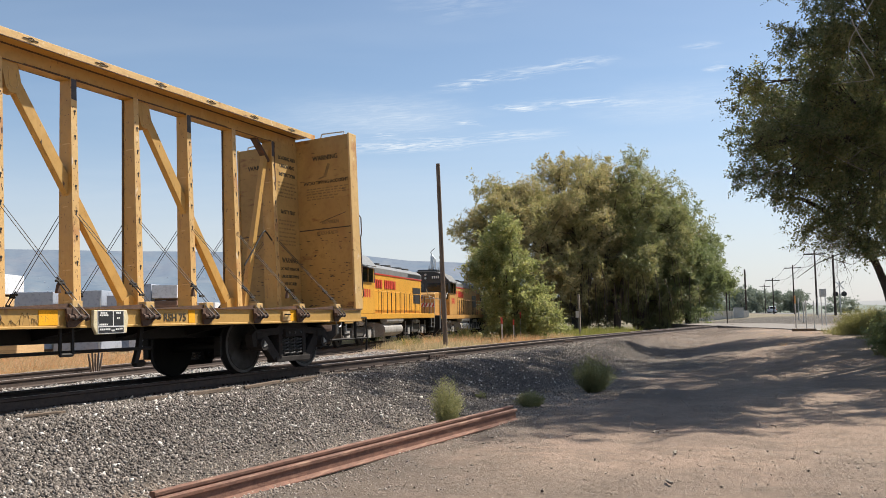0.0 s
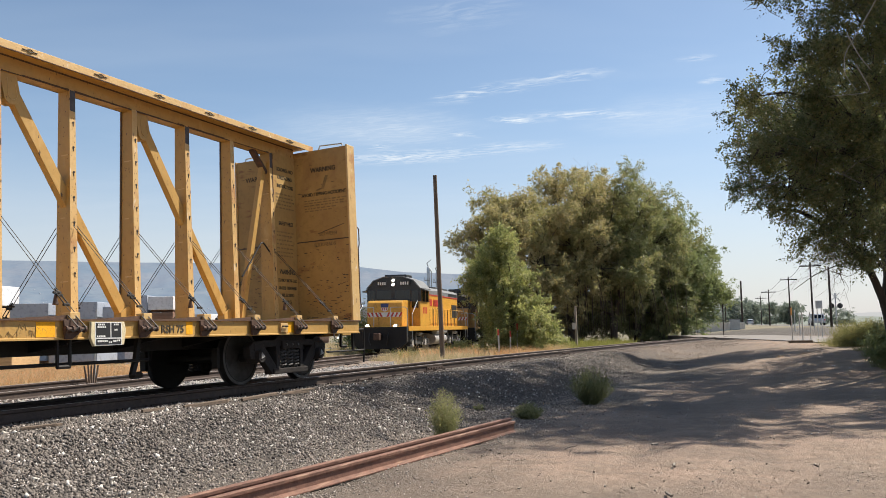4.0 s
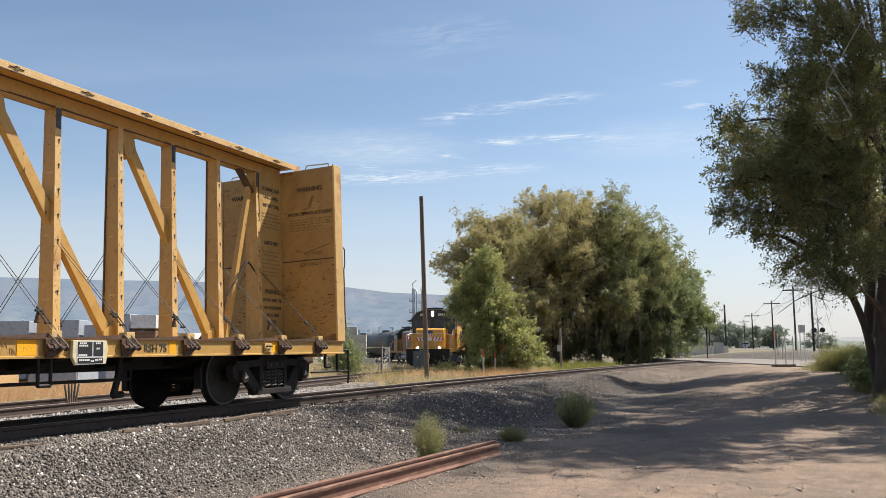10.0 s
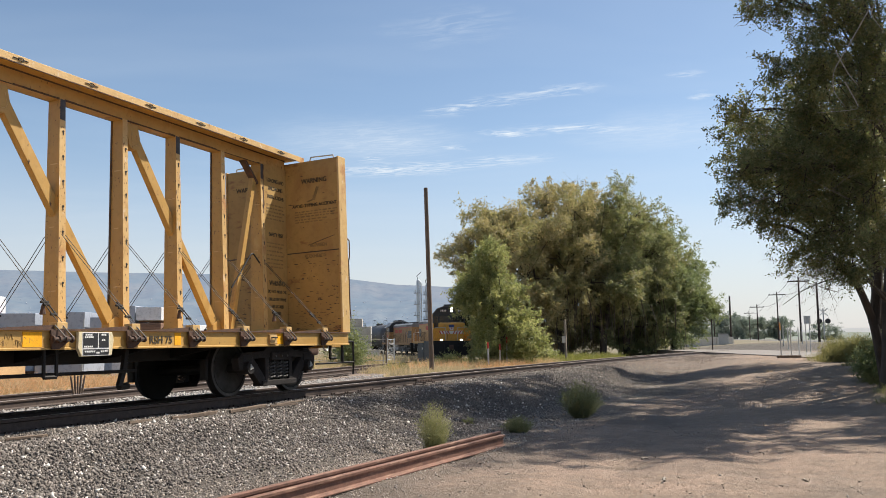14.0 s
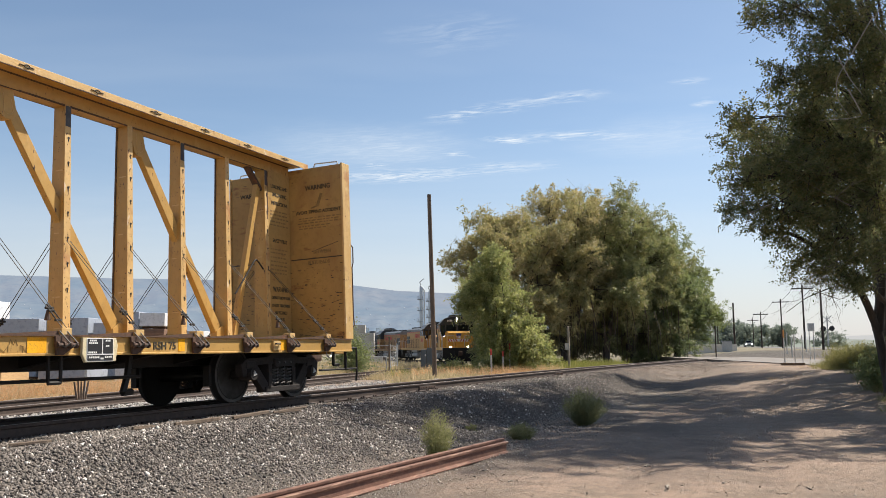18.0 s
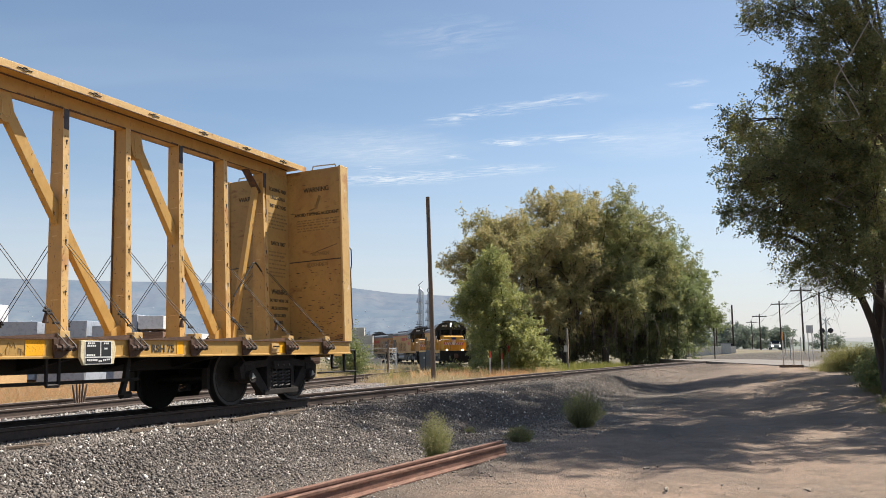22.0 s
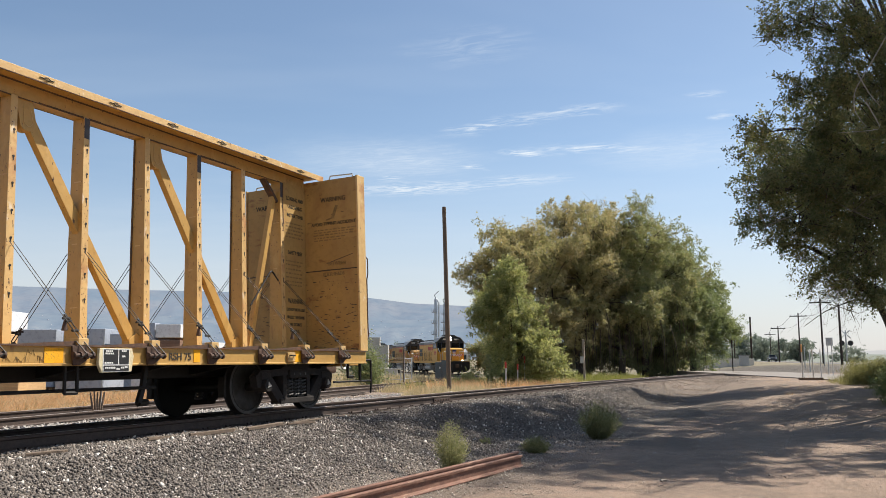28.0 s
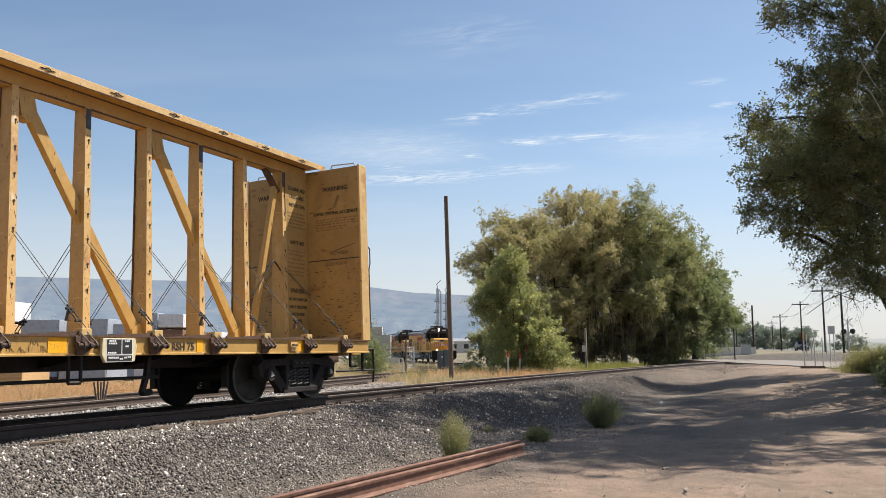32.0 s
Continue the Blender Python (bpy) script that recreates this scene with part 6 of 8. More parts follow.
def tree(name, label, base, trunk, crowns, n_clumps, per, leaf, leaf_mat, seed, spread=0.55, stems=1, droop=0.15, bare=0.0, shell=0.55, category="tree", bark=None, plain=False, lobes=0, limbs=(), dead_limbs=(), hang=0, twiggy=None):
    """crowns: (centre, radii) blobs in metres from the base, in which the twigs end; trunk: (height, radius)."""
    r = np.random.default_rng(seed)
    t = thing(name, label, category, Matrix.Translation(base))
    if lobes:
        # each large mass breaks up into smaller bosses of foliage
        more = []
        for c, q in crowns:
            for _ in range(lobes):
                v = r.normal(0, 1, 3)
                v[2] = abs(v[2]) * 1.1 - 0.35
                v /= np.linalg.norm(v)
                f = r.uniform(0.30, 0.48)
                more.append((np.array(c) + v * np.array(q) * r.uniform(0.62, 0.86), np.array(q) * f * np.array([1, 1, 0.8])))
        crowns = [(np.array(c), np.array(q) * 0.72) for c, q in crowns] + more
    vol = np.array([np.prod(c[1]) ** (2 / 3) for c in crowns])
    which = r.choice(len(crowns), n_clumps, p=vol / vol.sum())
    d = r.normal(0, 1, (n_clumps, 3))
    d /= np.linalg.norm(d, axis=1, keepdims=True)
    rad = (shell + (1 - shell) * r.random((n_clumps, 1))) * (1 + 0.13 * np.sin(d[:, :1] * 5 + seed) + 0.12 * np.sin(d[:, 1:2] * 6 + 2 * seed) + 0.10 * np.sin(d[:, 2:] * 7))
    cen = np.array([c[0] for c in crowns])[which] + d * rad * np.array([c[1] for c in crowns])[which]
    cen[:, 2] = np.maximum(cen[:, 2], min(0.35, 0.12 * trunk[0]))
    H, R = trunk
    heads = []
    paths = []
    for k in range(stems):
        a = 6.28 * k / stems + 0.7 * seed
        lean = np.array([math.cos(a), math.sin(a), 0]) * (0.45 * H * 0.35 if stems > 1 else 0.08 * H)
        z = np.linspace(0, 1, 7)
        pts = np.stack([lean[0] * z ** 1.5, lean[1] * z ** 1.5, H * z], -1) + r.normal(0, 0.03, (7, 3)) * H * 0.15 * z[:, None]
        rr = R * (1.25 - 0.75 * z) * (1.0 if stems == 1 else 0.75)
        rr[0] *= 1.35
        paths.append((pts, rr))
        heads.append(pts)
    allh = np.concatenate(heads)
    # big limbs to the middles of groups, twigs on from them
    n_l = max(4, n_clumps // (9 if n_clumps < 300 else 15))
    seeds = cen[r.choice(n_clumps, n_l, replace=False)]
    near = np.argmin(((cen[:, None] - seeds[None]) ** 2).sum(-1), 1)
    for g in range(n_l):
        mine = cen[near == g]
        if not len(mine):
            continue
        goal = mine.mean(0)
        src = allh[np.argmin(((allh - goal) ** 2).sum(1) + 3.0 * np.maximum(0, allh[:, 2] - goal[2] + 0.3) ** 2 + 0.2 * (H - allh[:, 2]))]
        z = np.linspace(0, 1, 6)[:, None]
        bow = np.array([0, 0, 0.16 * np.linalg.norm(goal - src)])
        pts = src + (goal - src) * z + bow * (4 * z * (1 - z)) * 0.5 + r.normal(0, 0.06, (6, 3)) * z * (1 - z) * 4
        r0 = R * 0.30 * (0.6 + 0.4 * r.random())
        paths.append((pts, np.linspace(r0, r0 * 0.35, 6)))
        for m in mine:
            q = pts[r.integers(3, 6)]
            mid = (q + m) / 2 + r.normal(0, 0.08, 3) + np.array([0, 0, 0.1])
            paths.append((np.array([q, mid, m, m + (m - q) * 0.18]), np.array([r0 * 0.32, r0 * 0.22, r0 * 0.1, 0.004])))
    for pts, r0, r1 in limbs:
        P = np.array(pts)
        k = np.linspace(0, 1, len(P))
        kk = np.linspace(0, 1, 4 * len(P))
        P = np.stack([np.interp(kk, k, P[:, i]) for i in range(3)], -1)
        P[1:-1] = (P[:-2] + 2 * P[1:-1] + P[2:]) / 4
        paths.append((P, np.linspace(r0, r1, len(P))))
    V, F = tube_arrays(paths)
    soup("trunk", V, F, bark or M_BARK, t, "dark trunk and limbs")
    live = cen[r.random(n_clumps) >= bare]
    way = live - np.array([0, 0, 0.62]) * live[:, 2:3] * np.array([[1, 1, 1]])
    way /= np.linalg.norm(way, axis=1, keepdims=True) + 1e-9
    sub = np.concatenate([live + r.normal(0, spread * 0.5, live.shape) for _ in range(4)])
    V, F = leaf_arrays(r, sub, np.concatenate([way] * 4), spread * r.uniform(0.45, 0.85, len(sub)), per // 4, leaf, droop, plain)
    soup("crown", V, F, leaf_mat, t)
    if bare:
        dead = cen[r.random(n_clumps) < bare]
        tw = []
        for c in dead:
            for _ in range(7):
                e = c + r.normal(0, spread * 1.1, 3)
                tw.append((np.array([c, (c + e) / 2 + r.normal(0, 0.05, 3), e]), np.array([0.012, 0.008, 0.003])))
        V, F = tube_arrays(tw, 4)
        soup("bare_twig", V, F, M_TWIG, t, "leafless dry twigs", kind="stuff")
    for pts in dead_limbs:
        P = np.array(pts)
        k, kk = np.linspace(0, 1, len(P)), np.linspace(0, 1, 3 * len(P))
        P = np.stack([np.interp(kk, k, P[:, i]) for i in range(3)], -1)
        P[1:-1] = (P[:-2] + 2 * P[1:-1] + P[2:]) / 4
        V, F = tube_arrays([(P, np.linspace(0.013, 0.005, len(P)))])
        soup("dead_branch", V, F, M_BLEACH, t, "bleached leafless branch")
    if twiggy:
        tw = []
        (c0, q0, n0) = twiggy
        for _ in range(n0):
            c = np.array(c0) + r.normal(0, 0.45, 3) * np.array(q0)
            w = r.normal(0, 0.8, 3) + np.array([-0.3, 0.7, -0.55])
            w /= np.linalg.norm(w)
            e = c + w * r.uniform(0.3, 0.65)
            tw.append((np.array([c, (c + e) / 2 + np.array([0, 0, 0.10]) + r.normal(0, 0.05, 3), e]), np.array([0.0045, 0.0035, 0.0015])))
            for k in range(3):
                f = c + (e - c) * r.uniform(0.3, 0.9)
                g = f + (w + r.normal(0, 0.7, 3)) * r.uniform(0.15, 0.4)
                tw.append((np.array([f, (f + g) / 2 + r.normal(0, 0.02, 3), g]), np.array([0.003, 0.002, 0.001])))
        V, F = tube_arrays(tw, 4)
        soup("bare_twig", V, F, M_TWIG, t, "leafless low twigs", kind="stuff")
    if hang:
        tw = []
        for _ in range(hang):
            g = crowns[r.integers(len(crowns))]
            a = r.uniform(0, 6.28)
            c = np.array([math.cos(a) * r.uniform(0.3, 0.85) * g[1][0], math.sin(a) * r.uniform(0.3, 0.85) * g[1][1], 0]) + np.array([g[0][0], g[0][1], r.uniform(3.2, 6.5)])
            z1 = r.uniform(0.4, 2.0)
            e = np.array([c[0] * r.uniform(0.95, 1.2), c[1] * r.uniform(0.95, 1.2), z1])
            tw.append((np.array([c, (c * 0.45 + e * 0.55) + r.normal(0, 0.15, 3), e]), np.array([0.03, 0.022, 0.008])))
        V, F = tube_arrays(tw, 4)
        soup("hanging_twig", V, F, M_TWIGB, t, "leafless brown hanging twigs", kind="stuff")
    return t


M_BLEACH = mat("bleached_branch", (0.34, 0.31, 0.27), (0.26, 0.235, 0.20), 4, 0.9)
M_TWIGB = mat("brown_twig", (0.11, 0.085, 0.065), (0.08, 0.06, 0.047), 4, 0.9)
L_DARK = island_mat("dark_leaves", [(0.145, 0.172, 0.075), (0.19, 0.21, 0.095), (0.24, 0.245, 0.122), (0.275, 0.26, 0.14), (0.155, 0.188, 0.08)], 0.5, 0.42, patch=(0.55, (1.2, 1.1, 1.05)))
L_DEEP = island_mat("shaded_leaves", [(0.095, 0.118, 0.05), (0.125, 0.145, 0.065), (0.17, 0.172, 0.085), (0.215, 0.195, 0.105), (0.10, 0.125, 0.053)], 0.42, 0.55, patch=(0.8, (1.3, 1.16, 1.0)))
L_MID = island_mat("green_leaves", [(0.15, 0.178, 0.078), (0.195, 0.222, 0.10), (0.245, 0.258, 0.122), (0.162, 0.19, 0.085)], 0.55, 0.45, patch=(0.6, (0.8, 0.85, 0.9)))
L_OLIVE = island_mat("olive_leaves", [(0.31, 0.275, 0.135), (0.41, 0.345, 0.185), (0.25, 0.24, 0.11), (0.48, 0.39, 0.225)], 0.6, 0.42, patch=(0.35, (0.85, 0.92, 0.85)))
L_BRIGHT = island_mat("bright_leaves", [(0.22, 0.242, 0.09), (0.305, 0.31, 0.128), (0.40, 0.385, 0.18), (0.175, 0.197, 0.072)], 0.5, 0.50, patch=(1.2, (0.78, 0.82, 0.85)))
L_SAGE = island_mat("sage_leaves", [(0.19, 0.20, 0.10), (0.25, 0.255, 0.14), (0.22, 0.22, 0.10), (0.15, 0.165, 0.075)], 0.75, 0.35)
# distance haze is painted in as paler, greyer leaf tones
L_HAZE = island_mat("haze_tinted_leaves", [(0.18, 0.215, 0.175), (0.215, 0.245, 0.20), (0.245, 0.27, 0.22), (0.195, 0.23, 0.185)], 0.9, 0.3, gloss=0.1)


def gz(x, y):
    return float(ground_z(x, y))


# big trees beyond the branch line
GROVE = ((48.5, 9.5, 8.5, 3.8, 4.0, 8.7, L_OLIVE, 0), (51.5, 7.6, 9.5, 4.4, 4.7, 10.4, L_OLIVE, 1), (54.5, 5.0, 10.5, 4.7, 5.2, 9.9, L_DARK, 2),
         (58.0, 3.8, 10.0, 4.6, 5.0, 9.2, L_DARK, 3), (61.0, 2.4, 9.0, 4.3, 4.7, 7.9, L_MID, 4), (64.5, 0.9, 7.5, 3.3, 3.9, 6.0, L_MID, 5), (61.5, 9.5, 9.5, 5.0, 5.2, 8.4, L_DARK, 6))
for x, y, h, rx, rz, cz, lm, k in GROVE:
    blobs = [((0, 0, cz), (rx, rx, rz * 0.85)), ((0.4, -0.8, cz * 0.52), (rx * 0.98, rx * 0.98, cz * 0.42)), ((-0.5, 0.6, cz * 0.75), (rx * 1.0, rx, rz * 0.7)), ((-0.6, -0.6, 2.0), (rx * 0.9, rx * 0.9, 1.9))]
    if k in (1, 2):
        blobs[3] = ((2.2, 2.2, 2.2), (rx * 0.9, rx * 0.9, 2.2))
    if k == 5:
        blobs = blobs[:3] + [((0.0, -1.8, 3.8), (2.4, 2.3, 2.5))]
    if k == 0:
        blobs = [((0, 0, cz), (rx, rx, rz * 0.8)), ((-1.8, 4.5, 8.2), (1.5, 1.7, 1.4)), ((-0.6, 2.4, 9.2), (3.1, 3.1, 2.6)), ((-0.8, 3.4, 6.6), (2.2, 2.2, 2.6)), ((0, -0.5, 4.0), (rx * 0.8, rx * 0.8, 2.6))]
    if k == 5:
        blobs[1] = ((0.2, 1.0, cz * 0.6), (rx * 0.85, rx * 0.85, cz * 0.38))
    tree("tree", "broad dusty-olive tree at the edge of the grove" if lm is L_OLIVE else "tall dark green tree in the grove" if lm is L_DARK else "green tree by the crossing",
         (x, y, gz(x, y) - 0.05), (h * 0.72, 0.26), blobs, 360 if lm is L_OLIVE else 430, 230, 0.15, lm, 20 + k, spread=0.72, stems=3, shell=0.5, bare=0.12 if lm is L_OLIVE else 0.0, plain=True, lobes=7, hang=45 if k in (1, 2, 3) else 0)
tree("tree", "low dark brush at the grove's edge", (46.0, 11.4, gz(46.0, 11.4) - 0.05), (3.0, 0.12),
     [((0, 0, 2.6), (1.5, 1.4, 2.2)), ((0.6, -0.9, 1.4), (1.5, 1.4, 1.4))], 130, 150, 0.15, L_DARK, 33, spread=0.55, stems=4, shell=0.4, plain=True)
for x, y, k in ((78.0, 26.0, 34), (84.0, 26.5, 35), (73.0, 21.5, 36)):
    tree("tree", "dark brush between the grove and the side track", (x, y, gz(x, y) - 0.05), (3.2, 0.12),
         [((0, 0, 2.8), (2.2, 2.1, 1.9)), ((0.4, -0.5, 1.3), (2.4, 2.3, 1.2))], 100, 140, 0.18, L_DARK, k, spread=0.6, stems=4, shell=0.35, plain=True)
# the small bright tree before them
tree("tree", "small bright green tree with many stems beside the track", (29.6, 5.3, gz(29.6, 5.3) - 0.05), (3.4, 0.11),
     [((0, 0.1, 3.6), (1.8, 1.7, 1.8)), ((0.2, -0.5, 1.9), (1.9, 1.75, 1.5)), ((-0.2, 0.2, 5.6), (1.0, 1.0, 1.1)), ((-0.1, 1.2, 4.2), (1.0, 1.0, 1.2)), ((0.1, -0.3, 0.9), (1.7, 1.6, 0.8)), ((0.3, -1.4, 2.1), (1.1, 1.1, 1.4))], 290, 240, 0.095, L_BRIGHT, 41, spread=0.46, stems=5, shell=0.35, droop=0.05)
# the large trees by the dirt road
# the last four high blobs are out of view, added to shade slope and road
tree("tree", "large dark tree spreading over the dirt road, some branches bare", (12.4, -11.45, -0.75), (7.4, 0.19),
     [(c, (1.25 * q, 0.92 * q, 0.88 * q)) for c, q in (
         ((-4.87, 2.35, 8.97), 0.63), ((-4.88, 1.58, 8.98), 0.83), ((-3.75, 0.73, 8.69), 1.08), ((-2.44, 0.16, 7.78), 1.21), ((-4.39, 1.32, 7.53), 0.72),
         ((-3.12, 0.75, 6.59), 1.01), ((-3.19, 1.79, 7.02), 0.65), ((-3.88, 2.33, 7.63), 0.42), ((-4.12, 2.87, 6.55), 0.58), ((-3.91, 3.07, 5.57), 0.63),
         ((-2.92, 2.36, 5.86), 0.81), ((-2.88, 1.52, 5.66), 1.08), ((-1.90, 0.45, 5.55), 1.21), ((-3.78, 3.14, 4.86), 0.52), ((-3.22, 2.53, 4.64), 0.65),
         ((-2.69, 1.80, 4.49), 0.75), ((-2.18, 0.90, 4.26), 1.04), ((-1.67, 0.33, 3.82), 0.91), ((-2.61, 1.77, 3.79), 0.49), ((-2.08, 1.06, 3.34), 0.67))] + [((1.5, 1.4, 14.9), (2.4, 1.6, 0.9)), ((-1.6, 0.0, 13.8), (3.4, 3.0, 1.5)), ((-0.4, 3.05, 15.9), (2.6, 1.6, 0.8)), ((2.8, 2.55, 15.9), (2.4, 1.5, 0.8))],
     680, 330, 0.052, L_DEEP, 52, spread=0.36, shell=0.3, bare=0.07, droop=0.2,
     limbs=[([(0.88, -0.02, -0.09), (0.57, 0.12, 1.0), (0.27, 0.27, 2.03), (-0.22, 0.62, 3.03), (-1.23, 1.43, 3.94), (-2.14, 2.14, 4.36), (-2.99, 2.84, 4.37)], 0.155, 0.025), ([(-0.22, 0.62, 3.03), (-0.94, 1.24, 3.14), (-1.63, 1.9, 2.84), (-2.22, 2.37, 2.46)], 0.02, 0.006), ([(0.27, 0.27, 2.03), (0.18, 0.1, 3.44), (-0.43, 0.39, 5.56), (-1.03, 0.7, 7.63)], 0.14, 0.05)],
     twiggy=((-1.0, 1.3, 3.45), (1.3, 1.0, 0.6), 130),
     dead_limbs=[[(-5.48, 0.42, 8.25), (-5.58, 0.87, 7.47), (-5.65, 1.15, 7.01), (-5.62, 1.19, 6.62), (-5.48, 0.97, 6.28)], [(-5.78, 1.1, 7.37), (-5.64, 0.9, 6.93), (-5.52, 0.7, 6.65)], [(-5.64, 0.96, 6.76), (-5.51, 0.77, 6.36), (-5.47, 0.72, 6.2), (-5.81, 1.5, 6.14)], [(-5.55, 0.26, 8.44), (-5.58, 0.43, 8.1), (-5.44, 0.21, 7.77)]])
# the last three blobs stand mostly out of view, added to shade road and verge
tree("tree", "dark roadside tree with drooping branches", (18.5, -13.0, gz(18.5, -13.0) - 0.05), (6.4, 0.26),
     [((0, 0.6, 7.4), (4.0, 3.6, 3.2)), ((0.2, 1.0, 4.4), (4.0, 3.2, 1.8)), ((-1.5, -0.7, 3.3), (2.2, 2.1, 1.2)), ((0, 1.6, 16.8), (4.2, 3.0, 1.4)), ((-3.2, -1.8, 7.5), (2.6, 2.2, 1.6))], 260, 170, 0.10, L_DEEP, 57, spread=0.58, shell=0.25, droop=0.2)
# unseen tree beyond the right edge, added for dappled shade on the road
tree("tree", "unseen dark tree added to dapple the near road with shade", (9.6, -15.8, gz(9.6, -15.8) - 0.05), (5.5, 0.22),
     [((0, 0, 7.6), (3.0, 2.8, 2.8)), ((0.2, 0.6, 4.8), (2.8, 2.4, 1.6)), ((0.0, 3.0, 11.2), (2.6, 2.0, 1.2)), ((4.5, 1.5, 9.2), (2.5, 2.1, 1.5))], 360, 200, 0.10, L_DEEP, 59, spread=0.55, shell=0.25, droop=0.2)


# added mostly out of view, to shade the ground along the verge
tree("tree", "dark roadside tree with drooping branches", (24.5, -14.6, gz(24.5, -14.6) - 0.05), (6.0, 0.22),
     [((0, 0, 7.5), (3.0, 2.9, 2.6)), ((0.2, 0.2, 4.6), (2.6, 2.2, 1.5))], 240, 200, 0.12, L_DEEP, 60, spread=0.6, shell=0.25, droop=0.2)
# unseen tree: its crown is set above the view to shade road and slope
tree("tree", "unseen tall tree whose high crown is added to shade the dirt road", (21.0, -14.6, gz(21.0, -14.6) - 0.05), (15.0, 0.34),
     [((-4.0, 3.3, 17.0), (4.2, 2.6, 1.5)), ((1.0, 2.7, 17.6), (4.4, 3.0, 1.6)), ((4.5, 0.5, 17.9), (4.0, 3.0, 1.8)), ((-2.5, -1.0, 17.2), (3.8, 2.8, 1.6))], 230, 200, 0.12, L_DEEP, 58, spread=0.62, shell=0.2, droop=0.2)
# added behind the nearer crowns, only for its shade on the slope
tree("tree", "tree added behind the nearer crowns to shade the gravel slope", (27.0, -12.6, gz(27.0, -12.6) - 0.05), (8.0, 0.26),
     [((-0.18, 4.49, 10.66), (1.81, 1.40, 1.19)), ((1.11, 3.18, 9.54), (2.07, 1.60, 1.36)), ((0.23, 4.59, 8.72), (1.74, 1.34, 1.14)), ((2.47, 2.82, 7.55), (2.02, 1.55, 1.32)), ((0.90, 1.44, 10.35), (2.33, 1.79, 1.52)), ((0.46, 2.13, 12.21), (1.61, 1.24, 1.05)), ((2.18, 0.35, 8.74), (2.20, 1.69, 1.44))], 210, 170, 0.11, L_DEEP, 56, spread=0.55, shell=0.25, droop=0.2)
tree("tree", "low dark tree behind the grove", (69.0, 5.5, gz(69.0, 5.5) - 0.05), (4.0, 0.2),
     [((0, 0, 3.4), (3.6, 3.8, 2.6)), ((0, -0.5, 1.6), (3.6, 3.6, 1.6))], 220, 160, 0.2, L_DARK, 61, spread=0.7, shell=0.4, plain=True)


# ---- grass and shrubs ----
def tufts(name, label, centres, n_blades, height, spread, material, seed, lean=0.35, width=0.007):
    r = np.random.default_rng(seed)
    c = np.repeat(np.asarray(centres, float), n_blades, 0)
    n = len(c)
    a = r.uniform(0, 6.28, n)
    rad = spread * np.sqrt(r.random(n))
    x, y = c[:, 0] + rad * np.cos(a), c[:, 1] + rad * np.sin(a)
    z = ground_z(x, y) - 0.02
    h = height * r.uniform(0.45, 1.15, n) * (c[:, 2] if c.shape[1] > 2 else 1)
    b = r.uniform(0, 6.28, n)
    lx, ly = lean * h * np.cos(b) * r.random(n) + 0.3 * rad * np.cos(a), lean * h * np.sin(b) * r.random(n) + 0.3 * rad * np.sin(a)
    w = width * r.uniform(0.7, 1.4, n)
    t = r.uniform(0, 6.28, n)
    wx, wy = w * np.cos(t), w * np.sin(t)
    V = np.stack([np.stack([x - wx, y - wy, z], -1), np.stack([x + wx, y + wy, z], -1),
                  np.stack([x + 0.45 * lx + wx * 0.8, y + 0.45 * ly + wy * 0.8, z + 0.6 * h], -1), np.stack([x + lx, y + ly, z + h], -1),
                  np.stack([x + 0.45 * lx - wx * 0.8, y + 0.45 * ly - wy * 0.8, z + 0.6 * h], -1)], 1).reshape(-1, 3)
    i = 5 * np.arange(n)[:, None]
    F = np.concatenate([i + np.array([[0, 1, 2, 4]]), i + np.array([[4, 2, 3, 3]])], 0)
    F4, F3 = F[:n], (i + np.array([[4, 2, 3]]))
    faces = np.concatenate([np.stack([F4[:, 0], F4[:, 1], F4[:, 2]], -1), np.stack([F4[:, 0], F4[:, 2], F4[:, 3]], -1), F3])
    return tagged(soup(name, V, faces, material, kind="stuff", label=label), category="grass")


G_DRY = island_mat("dry_grass", [(0.55, 0.32, 0.17), (0.64, 0.45, 0.28), (0.48, 0.26, 0.13), (0.60, 0.47, 0.33), (0.36, 0.29, 0.16), (0.30, 0.20, 0.12)], 0.8, 0.45, gloss=0.2)
G_STRAW = island_mat("straw_grass", [(0.58, 0.47, 0.33), (0.50, 0.40, 0.26), (0.42, 0.35, 0.22), (0.36, 0.31, 0.19), (0.29, 0.265, 0.15)], 0.8, 0.45, gloss=0.2)
G_GREEN = island_mat("green_grass", [(0.20, 0.22, 0.065), (0.26, 0.26, 0.09), (0.32, 0.29, 0.12), (0.15, 0.18, 0.05)], 0.8, 0.35, gloss=0.2)
gr = np.random.default_rng(77)


def field(n, x0, x1, y0, y1, size=(0.6, 1.2)):
    return np.stack([gr.uniform(x0, x1, n), gr.uniform(y0, y1, n), gr.uniform(*size, n)], -1)


def beside(n, s0, s1, o0, o1, size=(0.6, 1.2)):
    out = []
    for _ in range(n):
        p, _a = branch(gr.uniform(s0, s1), gr.uniform(o0, o1))
        out.append((p.x, p.y, gr.uniform(*size)))
    return np.array(out)


tufts("dry_grass", "rust-gold dry grass beyond the side track", beside(700, -6, 16, 2.6, 9.0, (0.25, 1.3)), 80, 0.32, 0.28, G_DRY, 1, lean=1.3, width=0.0035)
